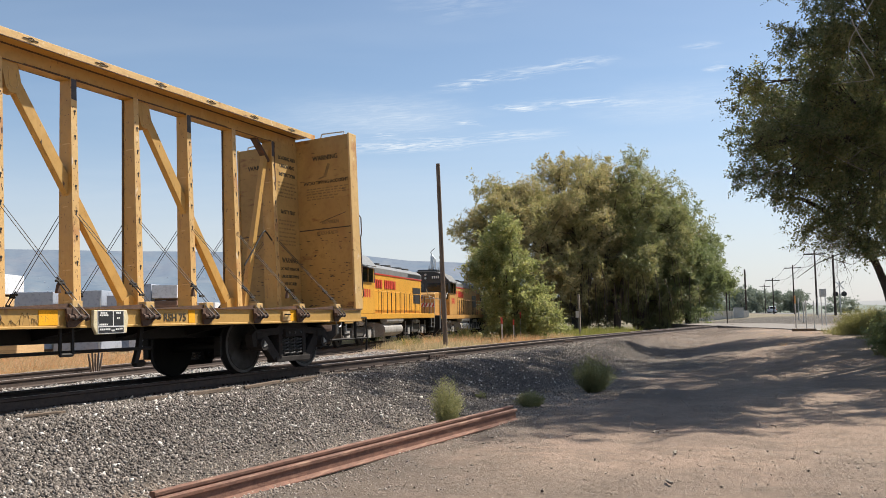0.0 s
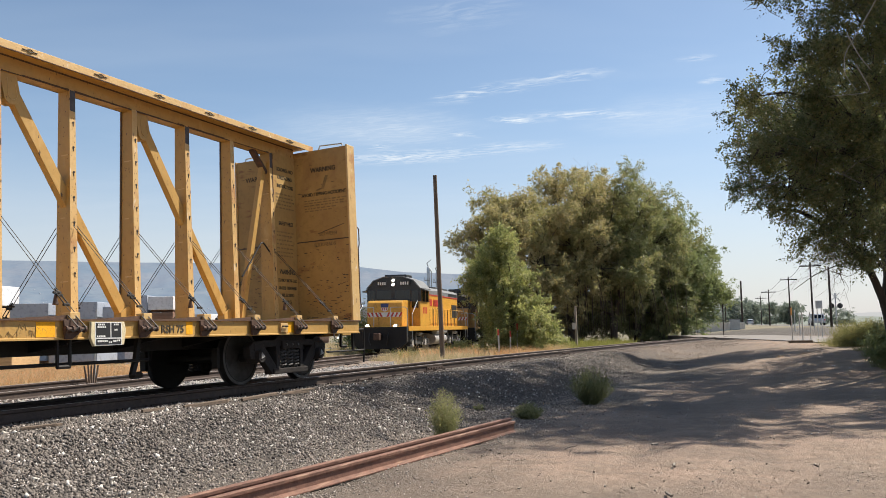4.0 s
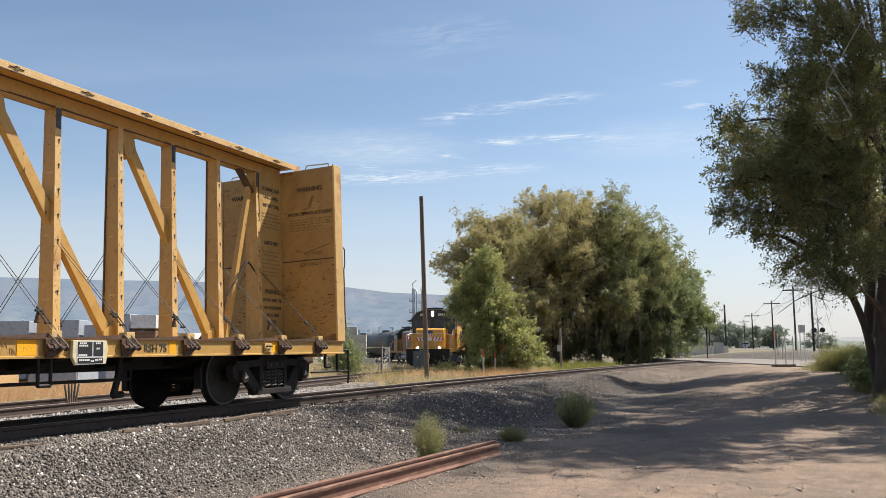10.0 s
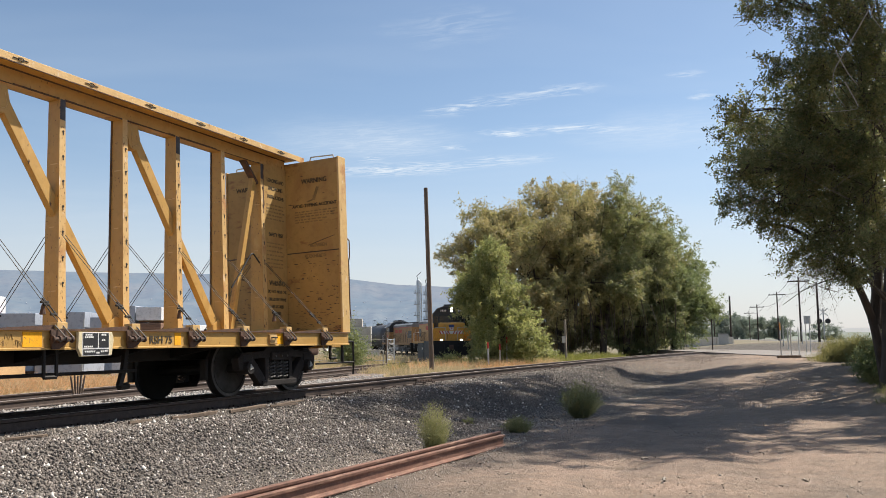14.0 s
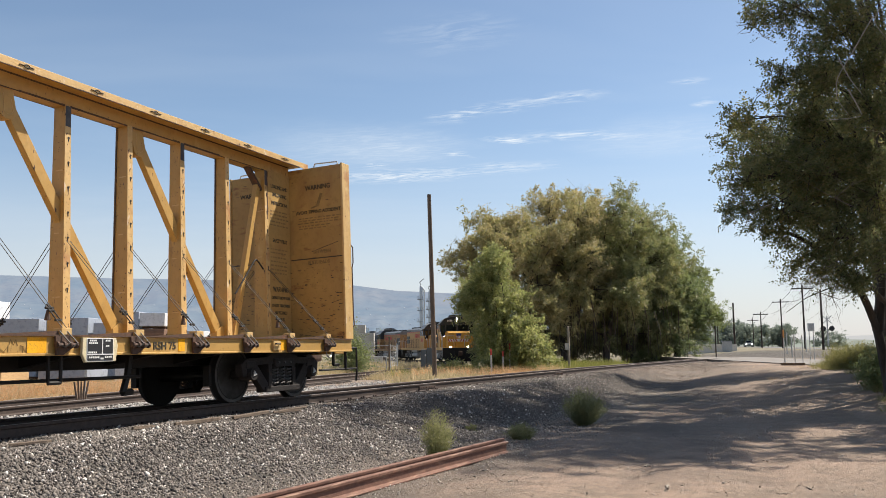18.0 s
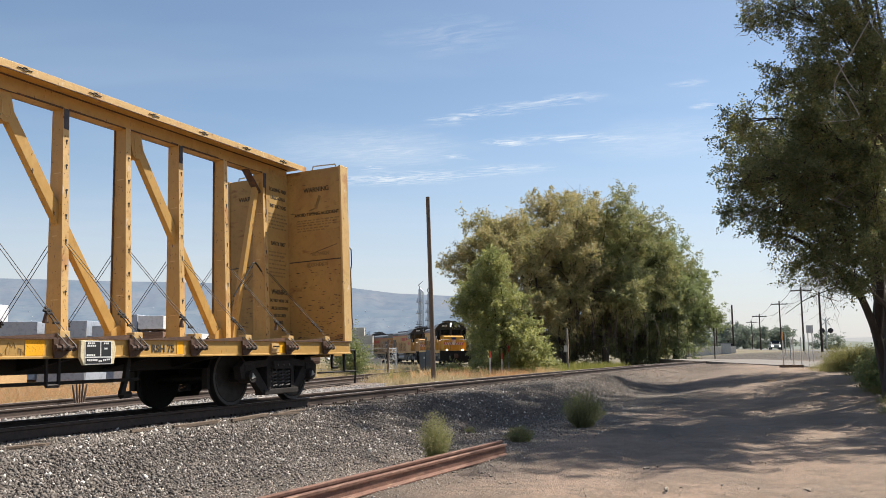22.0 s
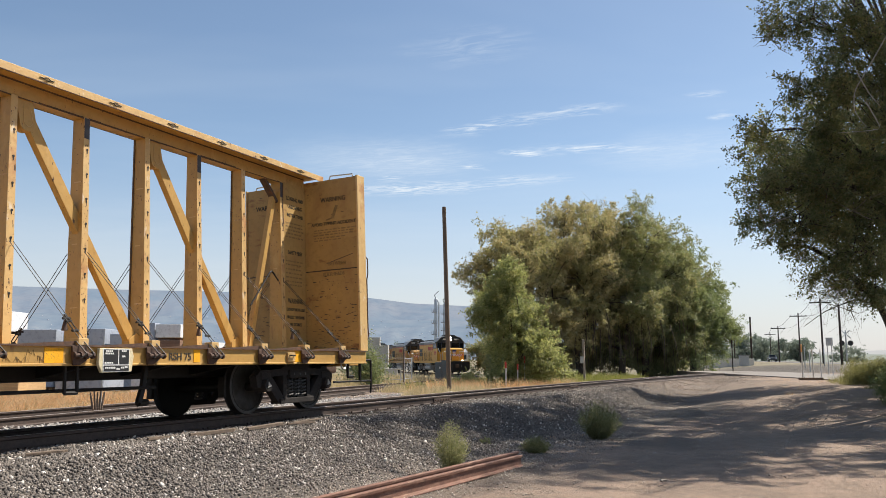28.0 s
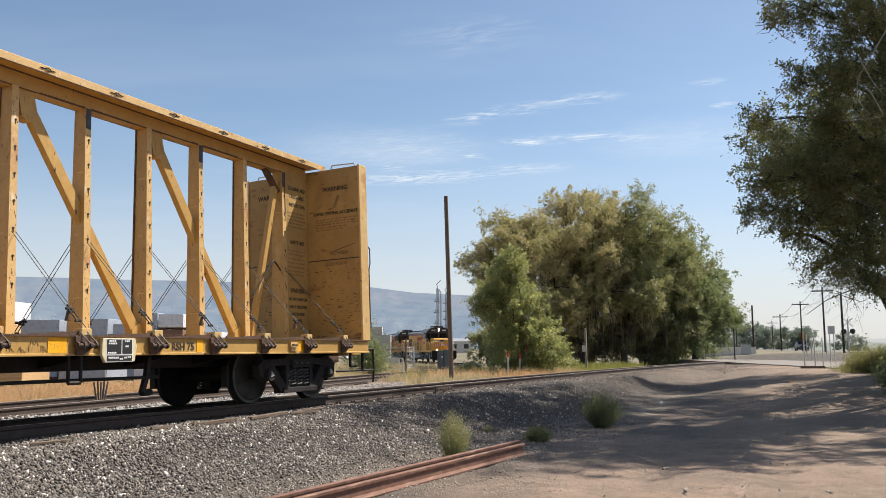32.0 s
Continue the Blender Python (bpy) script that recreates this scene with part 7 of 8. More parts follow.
tufts("straw_grass", "straw-coloured grass along the side track", np.concatenate([beside(420, 14, 42, 1.7, 6.0), beside(620, 21, 42, -5.2, -1.4, (0.5, 1.1)), field(120, 17.5, 22, 3.2, 5.4), field(70, 29, 34, 2.6, 4.4, (0.8, 1.5))]), 48, 0.42, 0.30, G_STRAW, 2, width=0.006, lean=0.7)
tufts("green_grass", "green weeds by the small tree", np.concatenate([field(260, 30, 46, 1.4, 9), beside(60, 22, 40, -3.0, -1.6)]), 60, 0.50, 0.35, G_GREEN, 3, width=0.007, lean=0.6)
tufts("tall_grass", "tall yellow-green grass before the grove", np.concatenate([field(150, 40, 50, 2.4, 5.6, (0.7, 1.5)), field(60, 33, 40, 3.4, 5.0, (0.4, 0.9))]), 60, 0.52, 0.45, G_GREEN, 8, width=0.009, lean=0.6)
tufts("dry_weeds", "reddish dry weeds round the small tree's foot", np.concatenate([field(90, 26, 33, 2.6, 4.6, (0.5, 1.2)), field(50, 22, 27, 4.6, 7.4, (0.6, 1.3))]), 60, 0.55, 0.30, G_DRY, 9, width=0.006, lean=0.8)
tufts("yard_grass", "pale weeds before the fence", beside(500, 22, 55, 1.8, 12), 20, 0.55, 0.4, G_STRAW, 4, width=0.014)
G_FUZZ = island_mat("feathery_weed", [(0.20, 0.195, 0.085), (0.27, 0.25, 0.12), (0.15, 0.155, 0.06), (0.33, 0.29, 0.16)], 0.85, 0.4, gloss=0.1)
G_BROOM = island_mat("broom_weed", [(0.22, 0.225, 0.10), (0.30, 0.295, 0.15), (0.36, 0.34, 0.19), (0.17, 0.18, 0.075)], 0.8, 0.4, gloss=0.15)


G_BROOMD = island_mat("grey_broom_weed", [(0.14, 0.155, 0.075), (0.20, 0.205, 0.11), (0.25, 0.245, 0.14), (0.11, 0.125, 0.055)], 0.8, 0.4, gloss=0.15)


def broom_weed(label, x, y, h, w, n, material, seed, leaf=0.02, width=0.0028):
    """A bushy weed of fine upright stems, each set with small narrow leaves."""
    r = np.random.default_rng(seed)
    t = thing("weed", label, "weed", Matrix.Translation((x, y, gz(x, y) - 0.03)))
    a, u = r.uniform(0, 6.28, n), np.sqrt(r.random(n))
    d = np.stack([np.cos(a), np.sin(a), 0 * a], -1)
    base = d * (u * w * 0.30)[:, None]
    hh = h * np.sqrt(np.maximum(0.05, 1 - 0.72 * u ** 2)) * r.uniform(0.72, 1.12, n)
    tip = d * (u * w * r.uniform(0.8, 1.15, n))[:, None] + np.stack([r.normal(0, 0.03 * h, n), r.normal(0, 0.03 * h, n), hh], -1)
    side = np.stack([-np.sin(a + r.normal(0, 0.8, n)), np.cos(a), 0 * a], -1) * width
    V = np.stack([base - side, base + side, tip], 1).reshape(-1, 3)
    soup("stem", V, np.arange(3 * n).reshape(n, 3), material, t)["kind"] = "stuff"
    m = 11
    q = np.repeat(base, m, 0) + (np.repeat(tip, m, 0) - np.repeat(base, m, 0)) * np.tile(np.linspace(0.22, 1.0, m), n)[:, None] + r.normal(0, 0.012 * h, (n * m, 3))
    g = np.repeat(tip - base, m, 0) / h * 0.5 + r.normal(0, 0.55, (n * m, 3))
    g /= np.linalg.norm(g, axis=1, keepdims=True)
    k = np.cross(g, r.normal(0, 1, (n * m, 3)))
    k /= np.linalg.norm(k, axis=1, keepdims=True)
    s_ = leaf * r.uniform(0.6, 1.4, (n * m, 1))
    V = np.stack([q - k * s_ * 0.16, q + k * s_ * 0.16, q + g * s_ * 1.5], 1).reshape(-1, 3)
    soup("foliage", V, np.arange(3 * n * m).reshape(-1, 3), material, t)
    return t


for k in range(20):
    x, y, s_ = gr.uniform(25.5, 31), gr.uniform(-13.6, -10.3), gr.uniform(0.6, 1.2)
    broom_weed("rounded feathery yellow-green weed by the roadside trees", x, y, 0.95 * s_, 0.75 * s_, 420, G_FUZZ, 300 + k, 0.055, 0.005)
tufts("roadside_grass", "low dry weeds by the roadside trees", np.concatenate([field(60, 25, 31, -13.8, -10.0, (0.4, 1.0)), field(30, 31, 36, -13.5, -11.2, (0.4, 0.8))]), 90, 0.45, 0.40, G_FUZZ, 5, width=0.004, lean=1.2)
tufts("shaded_grass", "dull green weeds in the large tree's shade", np.concatenate([field(60, 12.5, 19, -13.2, -11.1, (0.5, 1.1)), field(24, 8.4, 12.4, -12.4, -11.2, (0.4, 0.8)), field(20, 18, 24, -13, -11.0, (0.4, 0.8))]), 110, 0.42, 0.35, G_FUZZ, 7, width=0.004, lean=0.9)
tufts("sparse_grass", "sparse dry grass on the slope", np.concatenate([field(26, 20, 40, -10, -7), field(16, -2, 12, -4.6, -3.9, (0.3, 0.6))]), 12, 0.14, 0.15, G_DRY, 6, width=0.003, lean=1.0)


def shrub(label, x, y, h, w, lm, seed, leaf=0.035, n=60, per=60):
    tree("shrub", label, (x, y, gz(x, y) - 0.03), (h * 0.55, 0.022), [((0, 0, h * 0.5), (w, w, h * 0.5))], n, per, leaf, lm, seed, spread=0.12 * h / 0.5, stems=6, shell=0.3, droop=0.0, category="shrub", bark=M_TWIG)


broom_weed("sage-green bushy weed beside the loose rail", 0.12, -4.42, 0.72, 0.27, 420, G_BROOM, 61, 0.028)
broom_weed("grey-green bushy weed on the gravel slope", 6.2, -5.1, 0.74, 0.50, 800, G_BROOMD, 62, 0.034)
broom_weed("low green weed at the road's edge", 2.9, -4.8, 0.32, 0.28, 420, G_BROOMD, 63, 0.026)
shrub("tiny weed on the ballast", 3.6, -3.6, 0.16, 0.10, L_SAGE, 64, 0.025, 16, 40)
shrub("leafy shrub in the large tree's shade", 14.6, -11.5, 1.0, 0.9, L_MID, 66, 0.06, 120, 90)
shrub("green shrub before the fence", 28.7, 13.4, 2.2, 0.9, L_MID, 67, 0.09, 110, 80)
shrub("sage-green weed clump by the track", 27.0, 6.6, 0.8, 0.8, L_BRIGHT, 68, 0.06, 80, 70)
shrub("round green shrub under the grove", 40.5, 6.2, 1.3, 1.2, L_BRIGHT, 69, 0.10, 90, 80)


# ---- poles, posts and signs near the track ----
def pole(name, label, x, y, top, r0, r1, material, group="", lean=(0, 0), z=None):
    z = gz(x, y) if z is None else z
    t = thing(name, label, "pole", Matrix.Translation((x, y, z)), group=group)
    bm = bmesh.new()
    rod(bm, (0, 0, -0.2), (lean[0], lean[1], top), r0, r1, n=12)
    part("shaft", bm, material, t, smooth=True)
    return t


pole("wooden_pole", "weathered bare wooden pole with no wires", 19.0, 4.05, 7.52, 0.10, 0.078, M_POLE, lean=(-0.55, 0.0))
for n, (dx, dy, s) in enumerate(((-0.45, -0.2, 0.16), (0.3, -0.35, 0.1))):
    bm = bmesh.new()
    box(bm, -s, s, -s * 0.8, s * 0.8, 0, s * 1.5, 0.03)
    st = part("stone", bm, M_CONC)
    st.location = (19.0 + dx, 4.05 + dy, gz(19 + dx, 4 + dy) - 0.03)
    tagged(st, "pale broken concrete lump at the pole's foot", "stone", "lumps at the pole")
r = random.Random(9)
for n in range(7):
    bm = bmesh.new()
    a = r.uniform(-0.3, 0.3)
    bar(bm, [(0, 0, 0.02), (0.25 * math.cos(a + n), 0.25 * math.sin(a + n), 0.14 + 0.1 * r.random()), (0.6 * math.cos(a + n), 0.6 * math.sin(a + n), 0.03)], 0.028, 5)
    o = part("dead_branch", bm, M_TWIG)
    o.location = (19.4 + r.uniform(-0.1, 0.5), 3.7 + r.uniform(-0.2, 0.2), gz(19.4, 3.7))
    tagged(o, "bleached dead branch on the ground", "branch", "dead branches")


def marker(label, x, y, h, w, body, cap, lean=0.0):
    t = thing("marker_post", label, "marker post", pose(x, y, gz(x, y), 0, lean, 0), group="marker posts")
    bm = bmesh.new()
    rod(bm, (0, 0, -0.1), (0, 0, h * 0.78), w, n=8)
    part("post", bm, body, t)
    bm = bmesh.new()
    rod(bm, (0, 0, h * 0.78), (0, 0, h), w * 1.15, n=8)
    part("cap", bm, cap, t)


marker("white marker post with red top, leaning", 27.4, 4.75, 1.38, 0.045, M_PVC, M_RED, -4)
marker("red and white marker post", 28.1, 4.4, 1.28, 0.036, M_PVC, M_RED, 0)
marker("thin red marker post", 28.7, 4.25, 1.66, 0.032, M_PVC, M_RED, 1)
# whistle-post-like sign beside the main track
sp = thing("sign_post", "weathered wooden post with a small white plate", "sign post", pose(38.2, 3.7, gz(38.2, 3.7), 0, -3, 0))
bm = bmesh.new()
box(bm, -0.06, 0.06, -0.06, 0.06, -0.1, 2.75, 0.01)
part("post", bm, M_TWIG, sp)
bm = bmesh.new()
box(bm, -0.08, -0.06, -0.02, 0.20, 1.35, 1.75, 0.005)
part("plate", bm, M_PVC, sp)
# white frame under the grove
fr = thing("meter_stand", "small white metal meter stand under the trees", "utility stand", Matrix.Translation((46.5, 8.0, gz(46.5, 8.0))))
for y in (-0.35, 0.35):
    bm = bmesh.new()
    rod(bm, (0, y, 0), (0, y, 1.9), 0.04)
    part("leg", bm, M_PVC, fr)
bm = bmesh.new()
box(bm, -0.12, 0.12, -0.4, 0.4, 0.95, 1.4, 0.02)
part("meter_box", bm, M_PVC, fr)
bm = bmesh.new()
rod(bm, (0, 0.3, 1.9), (0, 0.3, 3.0), 0.03)
part("pipe", bm, M_PVC, fr)

# ---- yard behind the tracks ----
bx_ = thing("utility_cabinet", "blue-grey steel utility cabinet in the weeds", "cabinet", pose(38.6, 13.4, gz(38.6, 13.4), 0, 0, 20))
for k, x in enumerate((-0.38, 0.02)):
    bm = bmesh.new()
    box(bm, -0.25, 0.25, x, x + 0.38, 0, 1.5 - 0.12 * k, 0.015)
    part("door_panel", bm, M_CABINET, bx_)
bm = bmesh.new()
box(bm, -0.26, -0.25, 0.05, 0.13, 0.95, 1.08)
part("label_plate", bm, M_WHITE, bx_)
fence = thing("fence", "galvanised chain-link fence with pipe gate", "fence")
fp = [(30.6, 18.0), (33.0, 16.1), (32.2, 12.9), (34.6, 14.1), (37.4, 15.0)]
for k, (x, y) in enumerate(fp):
    bm = bmesh.new()
    z = gz(x, y)
    rod(bm, (x, y, z - 0.1), (x, y, z + (2.1 if k == 2 else 1.7)), 0.05, n=8)
    part("fence_post", bm, M_POLE if k == 2 else M_GALV, fence)
for a, b in zip(fp, fp[1:]):
    for h in (0.35, 1.6):
        bm = bmesh.new()
        rod(bm, (a[0], a[1], gz(*a) + h), (b[0], b[1], gz(*b) + h), 0.018, n=6)
        part("fence_rail", bm, M_GALV, fence)
    bm = bmesh.new()
    L_ = math.dist(a, b)
    for k in range(int(L_ / 0.25)):
        u, v = k * 0.25 / L_, min(1.0, (k * 0.25 + 1.25) / L_)
        for s in (0, 1):
            p = (a[0] + (b[0] - a[0]) * u, a[1] + (b[1] - a[1]) * u)
            q = (a[0] + (b[0] - a[0]) * v, a[1] + (b[1] - a[1]) * v)
            rod(bm, (*p, gz(*p) + (0.35 if s else 1.6)), (*q, gz(*q) + (1.6 if s else 0.35)), 0.002, n=3, caps=False)
    part("mesh_wire", bm, M_GALV, fence)
gate = thing("pipe_gate", "white pipe gate by the fence", "gate", pose(32.2, 13.1, gz(32.2, 13.1), 0, 0, 75))
bm = bmesh.new()
bar(bm, [(0, 0, 0.2), (0, 0, 0.95), (1.3, 0, 0.95), (1.6, 0, 0.6)], 0.035, 8)
part("pipe", bm, M_PVC, gate)
# white concrete blocks
for n, (j, k, h) in enumerate([(j, 0, lv) for lv in range(5) for j in range(4) if not (lv == 4 and j == 3)] + [(4, 0, 0)]):
    bm = bmesh.new()
    box(bm, -0.42, 0.42, -0.36, 0.36, 0.01, 0.73, 0.03)
    o = part("concrete_block", bm, M_CONC)
    o.matrix_world = pose(55.0 + 0.32 * j, 29.4 - 0.74 * j, gz(55, 27) + 0.735 * h, 0, 0, r.uniform(-3, 3) - 66)
    tagged(o, "large white concrete block in a stack", "concrete block", "stack of concrete blocks")


def lumber(label, x, y, rz, length, depth, height, wrap, ends, z0=0.0, group="lumber stacks"):
    """A strapped bundle: wrapped top and sides, board ends showing."""
    t = thing("lumber_bundle", label, "lumber", pose(x, y, gz(x, y) + z0, 0, 0, rz), group=group)
    for k in (-0.35, 0.35):
        bm = bmesh.new()
        box(bm, -length * 0.45, length * 0.45, k * depth - 0.06, k * depth + 0.06, 0, 0.10)
        part("dunnage", bm, M_LUMBERD, t)
    bm = bmesh.new()
    box(bm, -length / 2, length / 2, -depth / 2, depth / 2, 0.10, height, 0.03)
    part("wrap", bm, wrap, t)
    if ends:
        rows, cols = max(3, int(height / 0.14)), max(6, int(length / 0.32))
        for i in range(rows):
            zz = 0.14 + (height - 0.2) * i / rows
            bm = bmesh.new()
            box(bm, -length / 2 + 0.03, length / 2 - 0.03, depth / 2 - 0.01, depth / 2 + 0.012, zz, zz + (height - 0.2) / rows * 0.86, 0.004)
            part("board", bm, ends, t)
    return t


yard = 121.0   # the stacks' long sides face the track
for lab, x, y, ln, h, wr, en, z0 in (
        ("white-wrapped lumber bundle on top of the stack", 15.9, 26.3, 1.7, 1.05, M_WRAP, None, 2.62), ("lumber bundle with bare golden boards", 15.9, 26.3, 1.7, 0.55, M_LUMBER, M_LUMBER, 2.06),
        ("white-wrapped lumber bundle, lowest in its stack", 15.9, 26.3, 1.7, 2.0, M_WRAP, None, 0.05),
        ("grey-wrapped lumber bundle on another bundle", 17.0, 24.2, 1.75, 1.5, M_WRAPG, None, 1.30), ("grey-wrapped lumber bundle below", 17.0, 24.2, 1.75, 1.2, M_WRAPG, None, 0.05),
        ("grey-wrapped lumber bundle on another bundle", 17.9, 22.2, 1.9, 1.55, M_WRAPG, None, 1.30), ("grey-wrapped lumber bundle below", 17.9, 22.2, 1.9, 1.2, M_WRAPG, None, 0.05),
        ("grey-wrapped lumber bundle on another bundle", 18.6, 20.5, 1.2, 1.3, M_WRAPG, None, 1.30), ("grey-wrapped lumber bundle below", 18.6, 20.5, 1.2, 1.2, M_WRAPG, None, 0.05),
        ("grey-wrapped bundle with white end", 19.4, 20.0, 0.95, 1.7, M_WRAPG, None, 1.45), ("white-wrapped bundle on brown boards", 19.6, 18.75, 1.15, 0.72, M_WRAP, None, 2.35), ("strapped bundle of brown boards", 19.6, 18.75, 1.15, 0.55, M_LUMBERD, M_LUMBERD, 1.78),
        ("white-wrapped bundle low in the stack", 19.6, 18.75, 1.15, 1.7, M_WRAP, None, 0.02),
        ("white-wrapped bundles in the far row", 24.4, 21.2, 2.2, 2.35, M_WRAP, None, 0.02),
        ("bare golden lumber stack near the fence", 11.2, 19.8, 2.6, 0.75, M_LUMBER, M_LUMBER, 0.0),
        ("grey-wrapped low bundle near the fence", 14.2, 18.2, 1.9, 0.85, M_WRAPG, None, 0.0), ("white-wrapped low bundle near the fence", 15.4, 16.0, 1.0, 0.75, M_WRAP, None, 0.0)):
    lumber(lab, x, y, yard - 4, ln, 2.4, h, wr, en, z0)
# a stub of old timber by the side track
sb_ = thing("timber_stub", "splintered grey timber stub standing by the side track", "timber post", Matrix.Translation((4.1, 6.9, gz(4.1, 6.9))))
for k in range(5):
    bm = bmesh.new()
    rod(bm, (0.05 * k - 0.1, 0, 0), (0.05 * k - 0.1 + 0.06 * (k - 2), 0.02, 0.55 + 0.1 * (k % 2)), 0.034, 0.022, n=5)
    part("stake", bm, M_POLE, sb_)
pole("thin_post", "thin steel post by the yard", 5.6, 8.4, 2.0, 0.025, 0.02, M_GALV)


# ---- far plant, sheds, hills ----
def column(label, x, y, h, r_, rings):
    t = thing("process_tower", label, "tower", Matrix.Translation((x, y, 0)), group="process towers")
    bm = bmesh.new()
    lathe(bm, [(0, r_ * 0.9), (0.02, r_), (h * 0.97, r_), (h * 0.985, r_ * 0.85), (h, r_ * 0.4)], (0, 0, 0), (0, 0, 1), 20)
    part("vessel", bm, M_TOWER, t, smooth=True)
    for k in range(rings):
        z = h * (0.25 + 0.7 * k / rings)
        bm = bmesh.new()
        rod(bm, (-0.3, 0.3, z), (-0.3, 0.3, z + 0.2), r_ * 1.8, n=12)
        pf = part("platform", bm, M_ROOF, t)
        bm = bmesh.new()
        for a in range(8):
            c, s = r_ * 1.8 * math.cos(a * 0.785), r_ * 1.8 * math.sin(a * 0.785)
            rod(bm, (c - 0.3, s + 0.3, z + 0.15), (c - 0.3, s + 0.3, z + 1.2), 0.045, n=4)
        part("platform_rail", bm, M_ROOF, pf)["kind"] = "stuff"
    bm = bmesh.new()
    rod(bm, (0.3, -r_ - 0.4, 0), (0.3, -r_ - 0.4, h * 0.93), 0.22, n=8)
    bar(bm, [(0.3, -r_ - 0.4, h * 0.93), (0, 0, h * 1.0)], 0.22, 8)
    part("riser_pipe", bm, M_TOWER, t)
    bm = bmesh.new()
    bar(bm, [(0, 0, h), (0, 0.5, h + 1.0), (0, -1.0, h + 2.2)], 0.10, 6)
    part("davit", bm, M_LUND, t)


column("tall steel process tower with platforms", 225, 101.0, 20.2, 0.52, 4)
column("slim process tower with ladders", 226, 98.5, 18.6, 0.4, 5)
for x, y, w, h, m in ((190, 112, 26, 4.2, M_WHITE), (205, 96, 16, 3.6, M_WHITE), (170, 118, 14, 3.5, M_TAN), (240, 118, 40, 5, M_CONC), (120, 96, 26, 4.0, M_ROOF), (150, 70, 10, 3.0, M_CONC)):
    t = thing("shed", "low pale industrial shed in the distance", "building", pose(x, y, -0.6, 0, 0, 120), group="far sheds")
    bm = bmesh.new()
    box(bm, -w / 2, w / 2, -5, 5, 0, h * 0.8, 0.02)
    wall = part("wall", bm, m, t)
    bm = bmesh.new()
    prism(bm, [(-5.3, h * 0.78), (5.3, h * 0.78), (0, h)], 0, -w / 2 - 0.3, w / 2 + 0.3)
    part("roof", bm, M_ROOF, t)
    for k in range(int(w / 4)):
        bm = bmesh.new()
        box(bm, -w / 2 + 1 + 4 * k, -w / 2 + 2.6 + 4 * k, 4.99, 5.03, h * 0.3, h * 0.6)
        part("window", bm, M_GLASS, t)


def ridge(name, label, dist, y0, y1, base, amp, seed, material, n=320, crest=None):
    """A range of hills on an arc far off; y0, y1: bearings in degrees."""
    r = np.random.default_rng(seed)
    b = np.radians(np.linspace(y0, y1, n))
    u = np.linspace(0, 1, n)
    if crest:
        base = base * np.interp(np.linspace(y0, y1, n), [c for c, _ in crest], [k for _, k in crest])
    h = base + amp * sum(r.uniform(0.3, 1) / (k + 1) ** 1.6 * np.sin(2 * np.pi * (k + 0.6) * u * 1.6 + r.uniform(0, 6)) for k in range(14))
    h = h * ease(0, 0.04, u) * ease(1, 0.93, u)
    rows = np.linspace(0, 1, 34)
    V = []
    for f in rows:
        # spurs and gullies run down from the crest
        w_ = u * (y1 - y0)
        spur = value_noise(w_ * 1.3 + 2.0 * f, w_ * 0 + 2.2 * f, 1.0, seed) - 0.5 + 0.5 * (value_noise(w_ * 3.1 + 3.0 * f, w_ * 0 + 4.5 * f, 1.0, seed + 1) - 0.5)
        d = dist * (1 + 0.30 * f + 0.045 * spur * math.sin(math.pi * f) ** 0.7)
        V.append(np.stack([d * np.cos(b), d * np.sin(b), h * (f ** 0.85) * (1 + 0.16 * spur * (1 - f)) - 3], -1))
    i = np.arange(len(rows) * n).reshape(len(rows), n)
    q = np.stack([i[:-1, :-1], i[:-1, 1:], i[1:, 1:], i[1:, :-1]], -1).reshape(-1, 4)
    o = soup(name, np.concatenate(V), q, material, kind="structure", label=label)
    o.data.shade_smooth()
    return o


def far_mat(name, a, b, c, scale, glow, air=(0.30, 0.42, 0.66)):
    """Ground seen through many miles of hazy air, which is painted on as an even glow."""
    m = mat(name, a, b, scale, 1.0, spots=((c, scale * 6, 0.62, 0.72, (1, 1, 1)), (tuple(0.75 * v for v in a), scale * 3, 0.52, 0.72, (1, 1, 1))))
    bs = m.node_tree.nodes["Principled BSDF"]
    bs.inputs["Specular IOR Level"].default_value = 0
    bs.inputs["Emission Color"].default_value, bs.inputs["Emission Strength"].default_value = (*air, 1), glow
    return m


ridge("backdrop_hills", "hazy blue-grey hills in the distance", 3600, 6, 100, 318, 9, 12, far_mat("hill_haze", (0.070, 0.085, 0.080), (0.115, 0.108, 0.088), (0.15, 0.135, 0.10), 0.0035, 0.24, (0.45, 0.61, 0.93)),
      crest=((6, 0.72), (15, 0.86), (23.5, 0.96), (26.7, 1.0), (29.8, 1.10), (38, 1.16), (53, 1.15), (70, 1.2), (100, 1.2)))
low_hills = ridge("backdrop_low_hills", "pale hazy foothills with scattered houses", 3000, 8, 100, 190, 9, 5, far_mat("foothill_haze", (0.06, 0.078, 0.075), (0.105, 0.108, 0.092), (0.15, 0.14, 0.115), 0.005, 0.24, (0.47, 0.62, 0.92)))


